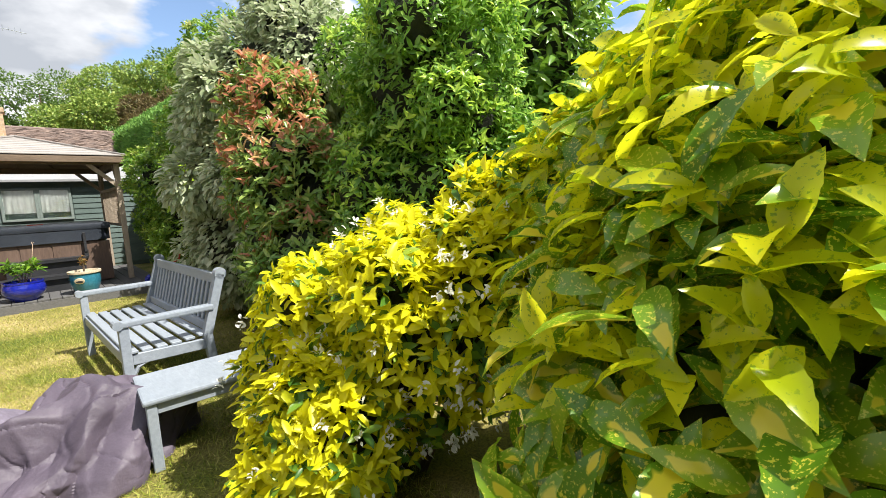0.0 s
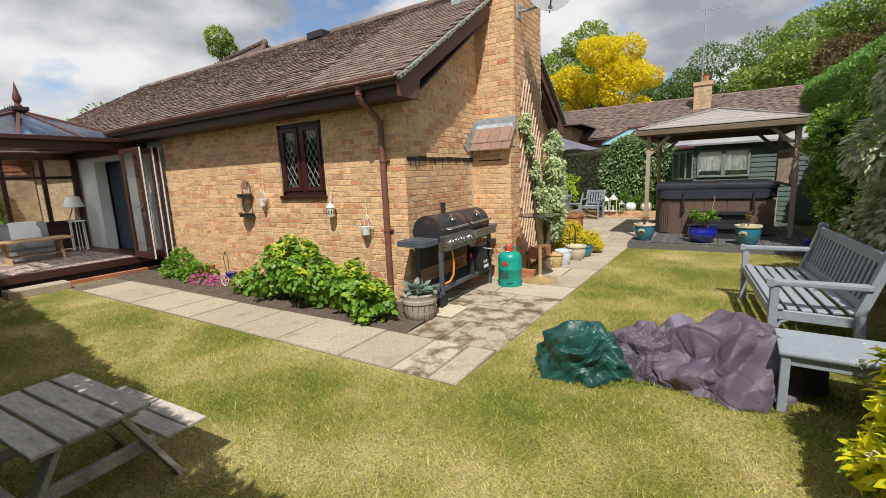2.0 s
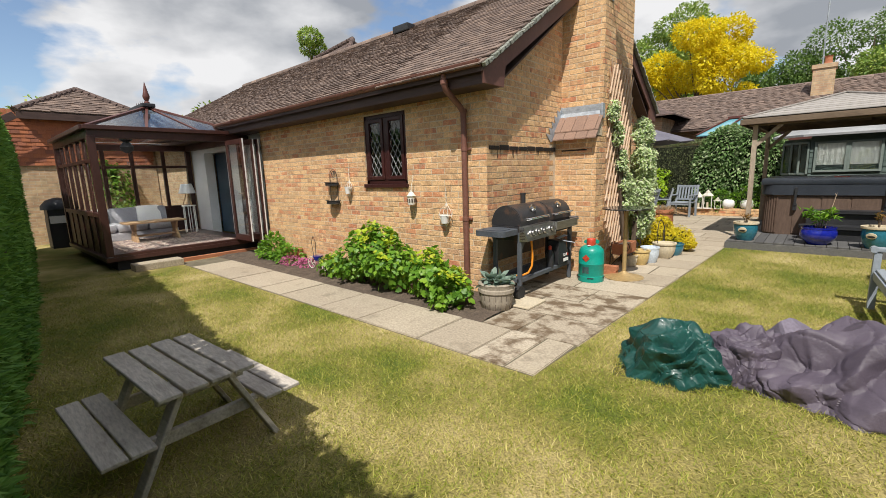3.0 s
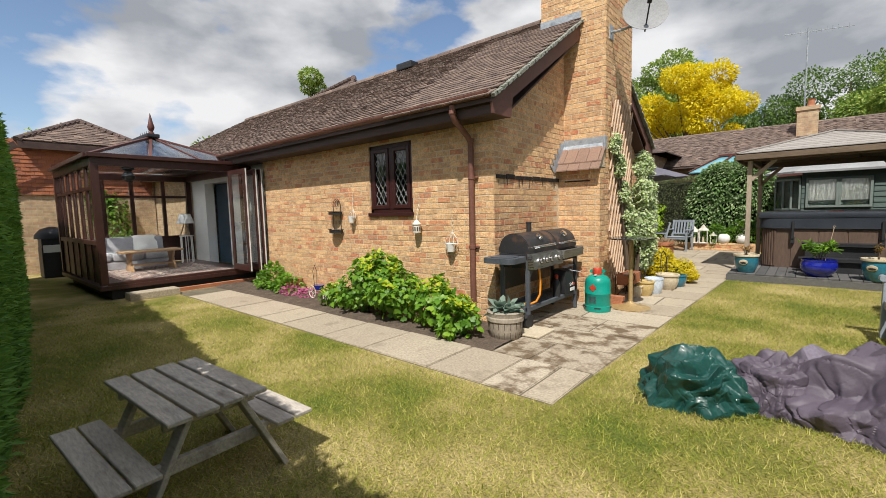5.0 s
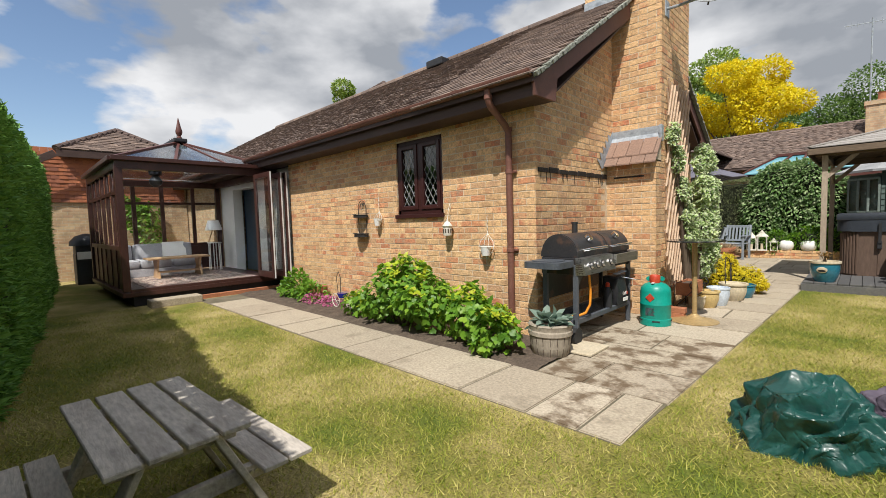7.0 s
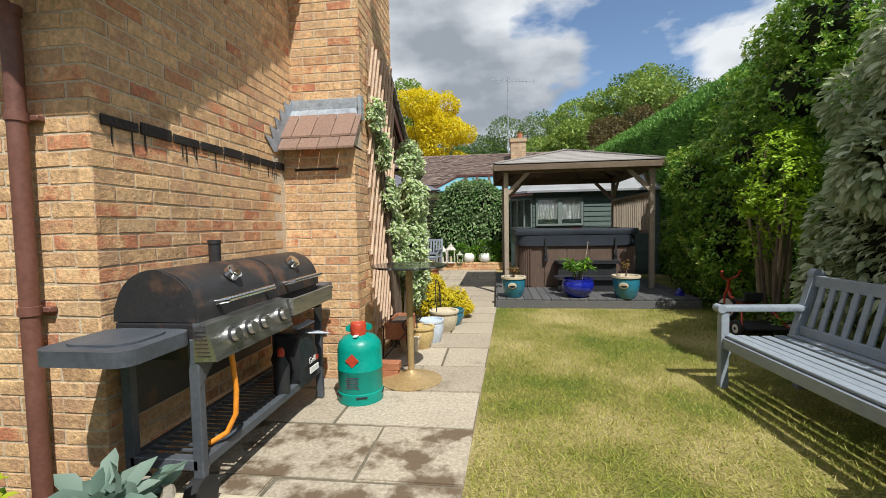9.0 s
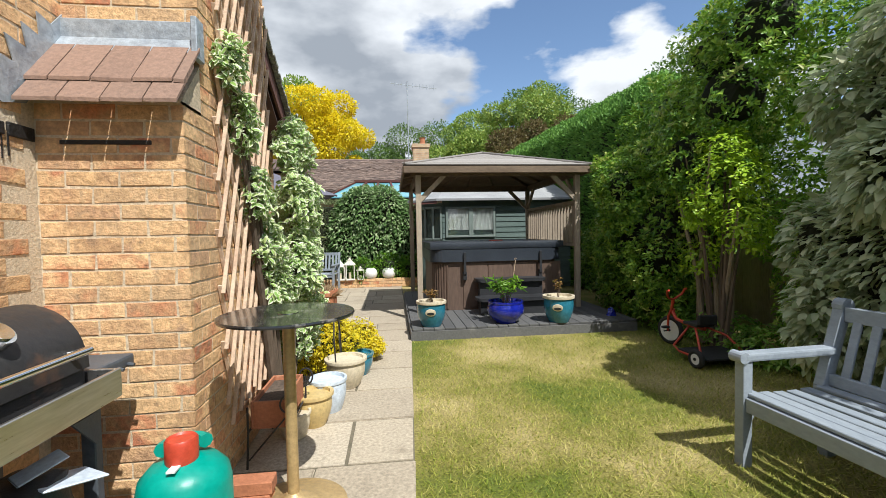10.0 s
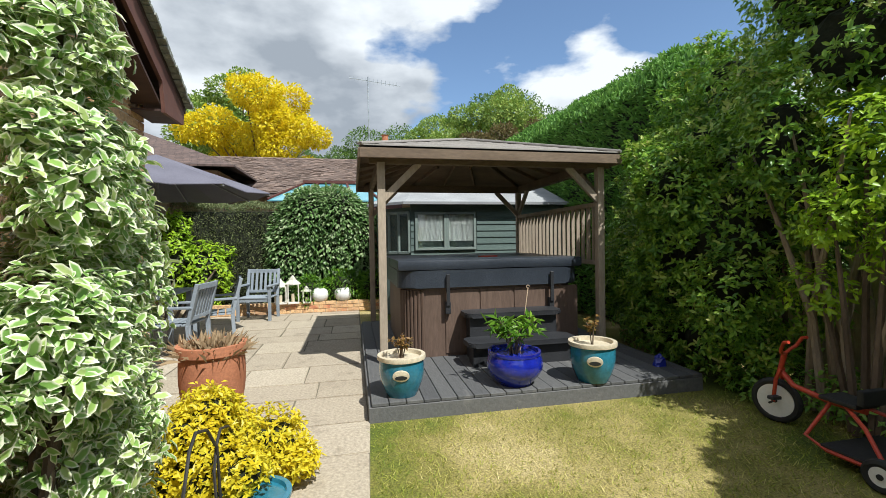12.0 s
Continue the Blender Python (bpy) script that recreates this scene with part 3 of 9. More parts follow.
# three-lobed leaf with a notched margin
LOBED = (np.array([(0, 0, 0, 0), (0.10, 0.30, 0.03, 1), (0.30, 0.55, 0.02, 1), (0.46, 0.34, 0.05, 1), (0.62, 0.40, 0.03, 1), (0.80, 0.20, 0.0, 1), (1, 0, -0.12, 1),
                   (0.80, -0.20, 0.0, 1), (0.62, -0.40, 0.03, 1), (0.46, -0.34, 0.05, 1), (0.30, -0.55, 0.02, 1), (0.10, -0.30, 0.03, 1), (0.35, 0, -0.02, 0), (0.65, 0, -0.03, 0)]),
         np.array([(0, 1, 12), (1, 2, 12), (2, 3, 12), (3, 13, 12), (3, 4, 13), (4, 5, 13), (5, 6, 13), (6, 7, 13), (7, 8, 13), (8, 9, 13), (9, 12, 13), (9, 10, 12), (10, 11, 12), (11, 0, 12)]))


def unit(a):
    return a / np.maximum(np.linalg.norm(a, axis=1, keepdims=True), 1e-6)


def leaves(name, P, D, size, aspect, material, parent, rng, shape=DIAMOND, droop=0.25, wild=0.7, vary=0.35, whorl=0):
    if whorl:
        # rosettes: leaves spread round a shoot that leans to the light
        P, D = np.asarray(P)[:: whorl], np.asarray(D)[:: whorl]
        axis = unit(D + np.array([0, 0, 0.7]) + 0.25 * rng.normal(size=D.shape))
        e1 = unit(np.cross(axis, rng.normal(size=D.shape)))
        e2 = np.cross(axis, e1)
        ang = (np.arange(whorl) * 2 * math.pi / whorl)[None, :] + rng.uniform(0, 6.3, (len(P), 1)) + rng.normal(0, 0.2, (len(P), whorl))
        rise = rng.uniform(0.1, 0.8, (len(P), whorl))
        F_ = np.cos(ang)[..., None] * e1[:, None] + np.sin(ang)[..., None] * e2[:, None] + rise[..., None] * axis[:, None]
        P = (P[:, None] + 0.02 * rng.normal(size=(len(P), whorl, 3)) * size / 0.08).reshape(-1, 3)
        D = unit(F_.reshape(-1, 3))
        up0 = np.repeat(axis, whorl, 0)
    n = len(P)
    f = unit(D + wild * rng.normal(size=(n, 3)) * 0.6 + np.array([0, 0, -droop]))
    up = unit(up0 + 0.2 * rng.normal(size=(n, 3))) if whorl else unit(D * 0.5 + np.array([0, 0, 1.0]) + 0.4 * rng.normal(size=(n, 3)))
    if whorl:
        f = unit(D + 0.15 * rng.normal(size=(n, 3)) + np.array([0, 0, -droop]))
    s = unit(np.cross(up, f))
    w = np.cross(f, s)
    L = size * (1 + vary * rng.uniform(-1, 1, size=n))
    T, F = shape
    k = len(T)
    V = P[:, None, :] + L[:, None, None] * (T[None, :, 0:1] * f[:, None, :] + aspect * T[None, :, 1:2] * s[:, None, :] + T[None, :, 2:3] * w[:, None, :])
    faces = (np.arange(n)[:, None, None] * k + F[None]).reshape(-1, 3)
    ob = raw(name, V.reshape(-1, 3), faces, material, parent, smooth=k > 4)
    at = ob.data.attributes.new("rim", "FLOAT", "POINT")
    at.data.foreach_set("value", np.tile(T[:, 3], n).astype(np.float32))
    return ob


def lumps(U, k, amp):
    """An uneven outline: a sum of waves over directions."""
    return amp * (np.sin(3.1 * k * U[:, 0] + 1.3) + np.sin(2.7 * k * U[:, 1] + 4.1 * U[:, 2]) + np.sin(3.7 * k * U[:, 2] + 2.0 * U[:, 0] + 0.7)) / 3


def crown(clumps, count, rng, depth=0.35, amp=0.12, k=2.0, floor=0.02):
    """Points and outward directions over a body of overlapping ellipsoids (cx, cy, cz, rx, ry, rz)."""
    C = np.array(clumps, dtype=float)
    area = (C[:, 3] * C[:, 4] + C[:, 4] * C[:, 5] + C[:, 3] * C[:, 5])
    share = rng.choice(len(C), size=int(count * 1.7), p=area / area.sum())
    U = unit(rng.normal(size=(len(share), 3)))
    c, r = C[share, :3], C[share, 3:]
    rad = 1 + lumps(U + c * 0.37, k, amp) + lumps(U * 2.3 + c, k * 2, amp * 0.6) - depth * rng.uniform(0, 1, len(share)) ** 2.2
    P = c + U * r * rad[:, None]
    D = unit(U / r)
    keep = P[:, 2] > floor
    for i in range(len(C)):
        inside = (((P - C[i, :3]) / C[i, 3:]) ** 2).sum(1) < 0.62
        keep &= ~(inside & (share != i))
    P, D = P[keep][:count], D[keep][:count]
    return P, D


def lumpy(clumps, n, seed):
    """The clumps with n smaller ones budding from each, for a broken outline."""
    g = random.Random(seed)
    out = [(c[0], c[1], c[2], c[3] * 0.86, c[4] * 0.86, c[5] * 0.88) for c in clumps]
    for c in clumps:
        for _ in range(n):
            a, z = g.uniform(0, 2 * math.pi), g.uniform(-0.5, 1.0)
            q = math.sqrt(1 - z * z) * 0.85
            f = g.uniform(0.26, 0.45)
            z0 = c[2] + c[5] * 0.85 * z
            if z0 > 0.1:
                out.append((c[0] + c[3] * q * math.cos(a), c[1] + c[4] * q * math.sin(a), z0, c[3] * f, c[4] * f, c[5] * f * 0.9))
    return out


# solid near-black bodies inside a crown, standing in for its inner shade
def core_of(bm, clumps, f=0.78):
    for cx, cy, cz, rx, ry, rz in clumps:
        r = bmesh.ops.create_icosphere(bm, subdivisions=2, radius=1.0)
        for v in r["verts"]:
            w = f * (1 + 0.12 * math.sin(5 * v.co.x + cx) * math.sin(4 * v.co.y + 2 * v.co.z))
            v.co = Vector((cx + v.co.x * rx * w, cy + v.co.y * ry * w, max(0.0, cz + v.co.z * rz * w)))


def shrub(name, label, clumps, count, size, aspect, material, seed, shape=DIAMOND, depth=0.35, amp=0.12, k=2.0, droop=0.25, wild=0.7, core=True, stems=5, category="shrub", floor=0.02, fcore=0.74, whorl=0, bumps=0):
    rng = np.random.default_rng(seed)
    if bumps:
        clumps = lumpy(clumps, bumps, seed)
    C = np.array(clumps)
    base = (float(C[:, 0].mean()), float(C[:, 1].mean()), 0.0)
    ob = thing(name, label, category, base)
    off = np.array(base)
    local = [(c[0] - base[0], c[1] - base[1], *c[2:]) for c in clumps]
    P, D = crown(clumps, count, rng, depth, amp, k, floor)
    leaves("crown", P - off, D, size, aspect, material, ob, rng, shape, droop, wild, whorl=whorl)
    for c in local[:max(1, stems)]:
        x, y = 0.25 * c[0], 0.25 * c[1]
        mid = Vector((x + 0.5 * (c[0] - x), y + 0.5 * (c[1] - y), c[2] * 0.55))
        bm = fresh()
        tube(bm, [(x, y, 0), mid, (c[0], c[1], c[2])], [0.03, 0.02, 0.01], 6)
        part("stem", bm, "bark", ob)
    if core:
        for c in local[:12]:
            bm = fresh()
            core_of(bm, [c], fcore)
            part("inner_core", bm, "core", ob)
    return ob


def young_growth(ob, clumps, count, size, aspect, material, seed, chance, shape=OVAL, whorl=5, depth=0.2, amp=0.1, droop=0.0, k=2.0, name="young_foliage"):
    """A second spray of leaves on a shrub, kept where chance(points, directions) allows."""
    rng = np.random.default_rng(seed)
    P, D = crown(clumps, count, rng, depth, amp, k)
    keep = rng.uniform(0, 1, len(P)) < chance(P, D)
    off = np.array(ob.location)
    return leaves(name, P[keep] - off, D[keep], size, aspect, material, ob, rng, shape, droop, 0.6, whorl=whorl)


# ---- ground ----
LAWN = [(0.07, 0.105, 0.012), (0.13, 0.155, 0.018), (0.22, 0.20, 0.045), (0.34, 0.28, 0.10), (0.44, 0.36, 0.16)]
M["lawn"] = mat("lawn_turf", LAWN, 0.9, 70.0, 0.95, bump=1.0, grain=0.7, contrast=(0.28, 0.66))
WALL_X, WALL_Y = -3.24, 3.285
bm = fresh()
box(bm, -60, -40, -0.4, 60, 90, -0.012)
tagged(part("ground", bm, "lawn"), "mown lawn, sunlit, with dry straw-coloured patches", "lawn", kind="structure")

rng = np.random.default_rng(5)


def edge_x(y):
    """The lawn's edge along the paving."""
    return -1.70 + (y - 1.69) * 0.0375


# grass blades where the camera passes near
n = 520000
gx, gy = rng.uniform(-9.4, 2.2, n), rng.uniform(-1.6, 8.25, n)
near = rng.uniform(0, 1, n) < np.clip(1.5 - 0.16 * np.hypot(gx + 0.8, gy - 1.2), 0.25, 1.0)
ok = near & ((gx > edge_x(gy) + 0.01) | (gy < 1.665 - (gx < -8.6) * 0.9)) & ~((gx > 1.3) & (gy < 3))
gx, gy = gx[ok], gy[ok]
n = len(gx)
h, a = rng.uniform(0.012, 0.034, n), rng.uniform(0, 2 * math.pi, n)
lean = rng.normal(0, 0.024, (n, 2))
w = rng.uniform(0.0018, 0.004, n)
V = np.zeros((n, 3, 3))
V[:, 0] = np.stack([gx + w * np.cos(a), gy + w * np.sin(a), np.full(n, -0.013)], 1)
V[:, 1] = np.stack([gx - w * np.cos(a), gy - w * np.sin(a), np.full(n, -0.013)], 1)
V[:, 2] = np.stack([gx + lean[:, 0], gy + lean[:, 1], h - 0.012], 1)
M["blade"] = leafmat("grass_blades", [(0.10, 0.165, 0.013), (0.20, 0.25, 0.024), (0.35, 0.36, 0.055), (0.53, 0.46, 0.15), (0.70, 0.59, 0.30)], rough=0.6, through=0.25, own=0.62, patch=0.9)
tagged(raw("grass", V.reshape(-1, 3), np.arange(3 * n).reshape(-1, 3), M["blade"]), "short mown grass blades, green and straw", "grass", kind="stuff")

# ---- paving: bedding and slabs ----
bm = fresh()
slabbed(bm, [(-9.3, 1.70, -0.05), (-1.72, 1.70, -0.05), (-1.47, 8.32, -0.05), (-1.47, 14.6, -0.05), (-7.5, 14.6, -0.05), (-7.5, 8.7, -0.05), (-3.3, 8.7, -0.05), (-3.3, 2.42, -0.05), (-9.3, 2.42, -0.05)], 0.042)
pavement = tagged(part("pavement", bm, "joint"), "weathered buff paving slabs round the house", "paving", kind="structure")


def slab(x0, y0, x1, y1, material="slab", skew=0.0):
    g = 0.006
    bm = fresh()
    j = [random.uniform(-0.004, 0.004) for _ in range(8)]
    lift = random.uniform(-0.004, 0.003)
    ring = [(x0 + g + j[0], y0 + g + j[1], -0.03), (x1 - g + j[2] + skew * (y0 - 1.7), y0 + g + j[3], -0.03), (x1 - g + j[4] + skew * (y1 - 1.7), y1 - g + j[5], -0.03), (x0 + g + j[6], y1 - g + j[7], -0.03)]
    slabbed(bm, ring, 0.03 + lift)
    bmesh.ops.bevel(bm, geom=[e for e in bm.edges if all(v.co.z > -0.02 for v in e.verts)], offset=0.007, segments=2, affect="EDGES")
    part("slab", bm, material, pavement)


# path along the long wall
x = -2.35
for i in range(8):
    wd = (0.60, 0.90, 0.75, 0.90, 0.60, 0.90, 0.90, 0.75)[i]
    slab(x - wd, 1.70, x, 2.42)
    x -= wd
slab(-2.35, 1.70, -1.98, 2.42, "slab_wet")
slab(-1.98, 1.70, -1.71, 2.42)
# strip beside the gable
ROWS_Y = [2.42, 3.02, 3.62, 4.22, 4.82, 5.42, 6.02, 6.62, 7.2, 7.8, 8.32]
for i, (a, b) in enumerate(zip(ROWS_Y, ROWS_Y[1:])):
    cut = (-2.30, -2.62, -2.20, -2.55, -2.15, -1.98, -2.25, -2.02, -2.3, -2.05)[i]
    mt = "slab_wet" if i < 3 else "slab"
    if i < 6:
        slab(-3.2, a, cut, b, mt, 0.0) if i else slab(-2.72, a, cut, b, mt)
        slab(cut, a, -1.71, b, mt, 0.0365)
    else:
        slab(-3.2, a, -2.62, b, mt)
        slab(-2.62, a, cut, b, mt)
        slab(cut, a, -1.71, b, mt, 0.0365)
# patio
y = 8.32
k = 0
while y < 14.0:
    d = (0.60, 0.45, 0.60, 0.75)[k % 4]
    x = -1.48
    i = 0
    while x > -6.4:
        wd = (0.62, 0.90, 0.45, 0.75, 0.60)[(i + 2 * k) % 5]
        slab(max(x - wd, -6.6), y, x, y + d)
        x -= wd
        i += 1
    y += d
    k += 1
# planting bed between path and wall
bm = fresh()
bmesh.ops.create_grid(bm, x_segments=120, y_segments=18, size=0.5, matrix=Matrix.Translation((-6.02, 2.87, 0)) @ Matrix.Diagonal((6.6, 0.88, 1, 1)))
for v in bm.verts:
    v.co.z = 0.012 + 0.022 * noise.noise(v.co * 6) + 0.012 * noise.noise(v.co * 25)
    if v.co.y < 2.5:
        v.co.y -= 0.03
        v.co.z = -0.003
tagged(part("flower_bed", bm, "soil", None, "", True), "narrow bed of dark crumbly soil", "flower bed", kind="structure")


# ---- house ----
def wall_box(name, x0, y0, z0, x1, y1, z1, material="mortar", label="", parent=None):
    bm = fresh()
    box(bm, x0, y0, z0, x1, y1, z1)
    ob = part(name, bm, material, parent)
    return tagged(ob, label or "yellow stock brick wall with red bricks mixed in", "wall", kind="structure") if parent is None else ob


WIN = (-5.51, -4.60, 1.355, 2.385)
T = 0.28
wall_south = thing("wall_south", "yellow stock brick wall with scattered red bricks", "wall", kind="structure")
F = WALL_Y + 0.0035
for x0, x1, z0, z1 in ((WIN[1], WALL_X - 0.0035, -0.1, 2.5), (-8.78, WIN[0], -0.1, 2.5), (WIN[0], WIN[1], -0.1, WIN[2]), (WIN[0], WIN[1], WIN[3], 2.5)):
    wall_box("wall_core", x0, F, z0, x1, F + T, z1, parent=wall_south)
wall_east = thing("wall_east", "yellow stock brick gable wall with a chimney breast", "wall", kind="structure")
EAVE, RIDGE_Y, RIDGE_Z, SLOPE = (2.88, 2.60), 6.0, 4.58, 0.628


def roof_z(y):
    return RIDGE_Z - SLOPE * abs(y - RIDGE_Y)


bm = fresh()
GX = WALL_X - 0.0035
slabbed(bm, [(GX - T, F + T, -0.1), (GX - T, 8.66, -0.1), (GX - T, 8.66, roof_z(8.66) - 0.12), (GX - T, RIDGE_Y, RIDGE_Z - 0.12), (GX - T, F + T, roof_z(F + T) - 0.12)], (T, 0, 0))
part("wall_core", bm, "mortar", wall_east)
bm = fresh()
slabbed(bm, [(GX - T, F, 2.5), (GX - T, F + T, 2.5), (GX - T, F + T, roof_z(F + T) - 0.12), (GX - T, F, roof_z(F) - 0.12)], (T, 0, 0))
part("wall_core", bm, "mortar", wall_east)
# the wall behind the conservatory, white inside, with a doorway
inner = thing("wall_inner", "white plastered wall with a doorway", "wall", kind="structure")
wall_box("wall_core", -10.75, 3.40, 0.0, -8.78, 3.62, 2.5, "white", parent=inner)
wall_box("wall_core", -12.9, 3.40, 0.0, -12.05, 3.62, 2.5, "white", parent=inner)
wall_box("wall_core", -12.05, 3.40, 2.2, -10.75, 3.62, 2.5, "white", parent=inner)
wall_box("wall_west", -17.5, 3.33, -0.1, -12.9, 3.62, 2.5, "brickfar", "brick wall behind the conservatory")
wall_box("wall_north", -17.5, 8.66, -0.1, GX - T, 8.9, 2.5, "brickfar", "brick rear wall of the bungalow")
wall_box("wall_end", -17.7, 3.33, -0.1, -17.5, 8.9, 2.5, "brickfar", "brick end wall of the bungalow")

# ceiling slab under the roof
bm = fresh()
box(bm, -17.5, F + T, 2.46, GX - T, 8.66, 2.52)
tagged(part("ceiling", bm, "white"), "white plaster ceiling", "ceiling", kind="structure")

# roof: underlay, tiles, ridge
VERGE = -2.98
roof = thing("roof", "brown plain-tile gable roof with lichen", "roof", kind="structure")
for side in (-1, 1):
    bm = fresh()
    ye, ze = RIDGE_Y + side * 3.12, RIDGE_Z - 3.12 * SLOPE
    ring = [(VERGE - 0.02, RIDGE_Y, RIDGE_Z - 0.07), (VERGE - 0.02, ye, ze - 0.07), (-17.6, ye, ze - 0.07), (-14.8, RIDGE_Y, RIDGE_Z - 0.07)]
    slabbed(bm, ring, 0.055)
    part("roof_deck", bm, "fascia", roof)


def tiles(name, u0, u1, place, rows, gauge=0.1, width=0.165, parent=None, material="tile_i", jit=0.004, lim=None, rng=np.random.default_rng(9), keep=None):
    """Overlapping plain tiles joined in one mesh; place(u, s) gives the point and (along, down, normal)."""
    V, Fc = [], []
    for r in range(rows):
        off = width / 2 if r % 2 else 0.0
        s0 = r * gauge
        m = int((u1 - u0) / width) + 2
        for i in range(-1, m):
            a = u0 + i * width + off
            b = a + width - 0.004
            a, b = max(a, u0), min(b, u1)
            if b - a < 0.03 or (lim and not lim((a + b) / 2, s0)):
                continue
            if keep and keep(a, b, s0):
                continue
            j = rng.normal(0, jit, 4)
            o, e1, e2, e3 = place(0, 0)
            P = []
            for uu, ss, hh in ((a, s0 - 0.03, 0.026 + j[0]), (b, s0 - 0.03, 0.026 + j[1]), (b, s0 + gauge * 1.6, 0.0), (a, s0 + gauge * 1.6, 0.0)):
                P.append(o + uu * e1 + ss * e2 + hh * e3)
            q = len(V)
            V += P + [p - 0.02 * e3 for p in P]
            Fc += [(q, q + 1, q + 2, q + 3), (q + 1, q, q + 4, q + 5), (q + 2, q + 1, q + 5, q + 6), (q, q + 3, q + 7, q + 4)]
    return raw(name, V, Fc, M[material], parent)


slen = math.hypot(3.12, 3.12 * SLOPE)
for side in (-1, 1):
    ye, ze = RIDGE_Y + side * 3.12, RIDGE_Z - 3.12 * SLOPE
    d = np.array([0, -side * 3.12, 3.12 * SLOPE]) / slen
    nrm = np.array([0, side * SLOPE, 1.0]) / math.hypot(1, SLOPE)
    o = np.array([VERGE, ye, ze])
    if side < 0:
        tl = tiles("roof_tiles", 0.0, 14.5, lambda u, s: (o, np.array([-1.0, 0, 0]), d, nrm), int(slen / 0.1), parent=roof, lim=lambda u, s: u < 14.6 - s * 0.75, keep=lambda a, b, s: a < 1.6 and b - a > 0.15 and s < 3.1)
        tl["kind"] = "stuff"
        # the tiles beside the verge, one by one
        bm = fresh()
        box(bm, -0.0805, -0.14, -0.009, 0.0805, 0.06, 0.009, 0.003)
        tm = meshed("tile", bm, M["tile"])
        rgt = random.Random(4)
        ang = math.atan(SLOPE)
        for r in range(31):
            off = 0.0825 if r % 2 else 0.0
            for i in range(-1, 11):
                a = max(0.0, i * 0.165 + off)
                b = i * 0.165 + off + 0.161
                if a >= 1.6 or b - a <= 0.15:
                    continue
                p = o + (a + b) / 2 * np.array([-1.0, 0, 0]) + (r * 0.1 + 0.07) * d + 0.016 * nrm
                t = new("tile", tm)
                t.matrix_basis = Matrix.Translation(p) @ Matrix.Rotation(ang - 0.115 + rgt.gauss(0, 0.012), 4, "X") @ Matrix.Rotation(rgt.gauss(0, 0.012), 4, "Y")
                t.parent = roof
    else:
        tl = tiles("roof_tiles", 0.0, 14.5, lambda u, s: (o, np.array([-1.0, 0, 0]), d, nrm), int(slen / 0.1), parent=roof, lim=lambda u, s: u < 14.6 - s * 0.75)
        tl["kind"] = "stuff"
x = VERGE - 0.02
while x > -14.8:
    bm = fresh()
    ring = [(x, RIDGE_Y + 0.125 * math.cos(t), RIDGE_Z - 0.055 + 0.105 * math.sin(t)) for t in np.linspace(0, math.pi, 8)]
    slabbed(bm, ring, (-0.32, 0, 0))
    part("ridge_tile", bm, "tile", roof)
    x -= 0.33
# hip end
bm = fresh()
slabbed(bm, [(-14.8, RIDGE_Y, RIDGE_Z), (-17.6, RIDGE_Y - 3.12, 2.62), (-17.6, RIDGE_Y + 3.12, 2.62)], -0.05)
part("hip_end", bm, "tilefar", roof)
# mortared, mossy verge
for side in (-1, 1):
    bm = fresh()
    for i in range(60):
        s0, s1 = i / 60, (i + 0.92) / 60
        y0, y1 = RIDGE_Y + side * 3.12 * (1 - s0), RIDGE_Y + side * 3.12 * (1 - s1)
        w = 0.02 + 0.02 * random.random()
        beam(bm, (VERGE + 0.004 + w * 0.3, y0, roof_z(y0) - 0.012), (VERGE + 0.004 + w * 0.3, y1, roof_z(y1) - 0.012), w + 0.03, 0.028 + 0.02 * random.random(), 0.006)
    part("verge", bm, "moss", roof, "grey lichen-covered mortar verge")
# vent box on the slope and flue
bm = fresh()
box(bm, -7.3, 5.66, 4.42, -6.85, 5.9, 4.56, 0.02)
part("roof_vent", bm, "plastic", roof)

# bargeboards, box end, fascia, soffit, gutter
for side in (-1, 1):
    bm = fresh()
    ye = RIDGE_Y + side * 3.10
    y2 = RIDGE_Y
    ring = [(-3.03, ye, roof_z(ye) - 0.03), (-3.03, y2, RIDGE_Z - 0.03), (-3.03, y2, RIDGE_Z - 0.27), (-3.03, RIDGE_Y + side * 2.66, roof_z(RIDGE_Y + side * 2.66) - 0.24), (-3.03, RIDGE_Y + side * 2.70, 2.44), (-3.03, ye + side * -0.03, 2.44)]
    slabbed(bm, ring, (0.028, 0, 0))
    tagged(part("barge_board", bm, "barge"), "plum-brown painted bargeboard with a boxed foot", "bargeboard", kind="structure")
    bm = fresh()
    y0, y1 = (2.972, WALL_Y + 0.02) if side < 0 else (8.68, 9.06)
    box(bm, GX, y0, 2.445, -3.03, y1, 2.462)
    slabbed(bm, [(GX, RIDGE_Y + side * 2.70, 2.50), (GX, RIDGE_Y, RIDGE_Z - 0.26), (GX, RIDGE_Y, RIDGE_Z - 0.235), (GX, RIDGE_Y + side * 2.70, 2.525)], (0.205, 0, 0))
    tagged(part("soffit_verge", bm, "fascia"), "dark boarded verge soffit", "soffit", kind="structure")
bm = fresh()
box(bm, -17.5, 2.945, 2.44, -3.031, 2.97, 2.60, 0.003)
tagged(part("fascia", bm, "fascia"), "dark brown fascia board under the gutter", "fascia", kind="structure")
bm = fresh()
box(bm, -17.5, 2.972, 2.445, GX - 0.003, WALL_Y + 0.1, 2.465)
tagged(part("soffit", bm, "fascia"), "dark brown boarded soffit", "soffit", kind="structure")
gutter = thing("gutter", "brown half-round plastic gutter", "gutter", kind="structure")
bm = fresh()
N = 9
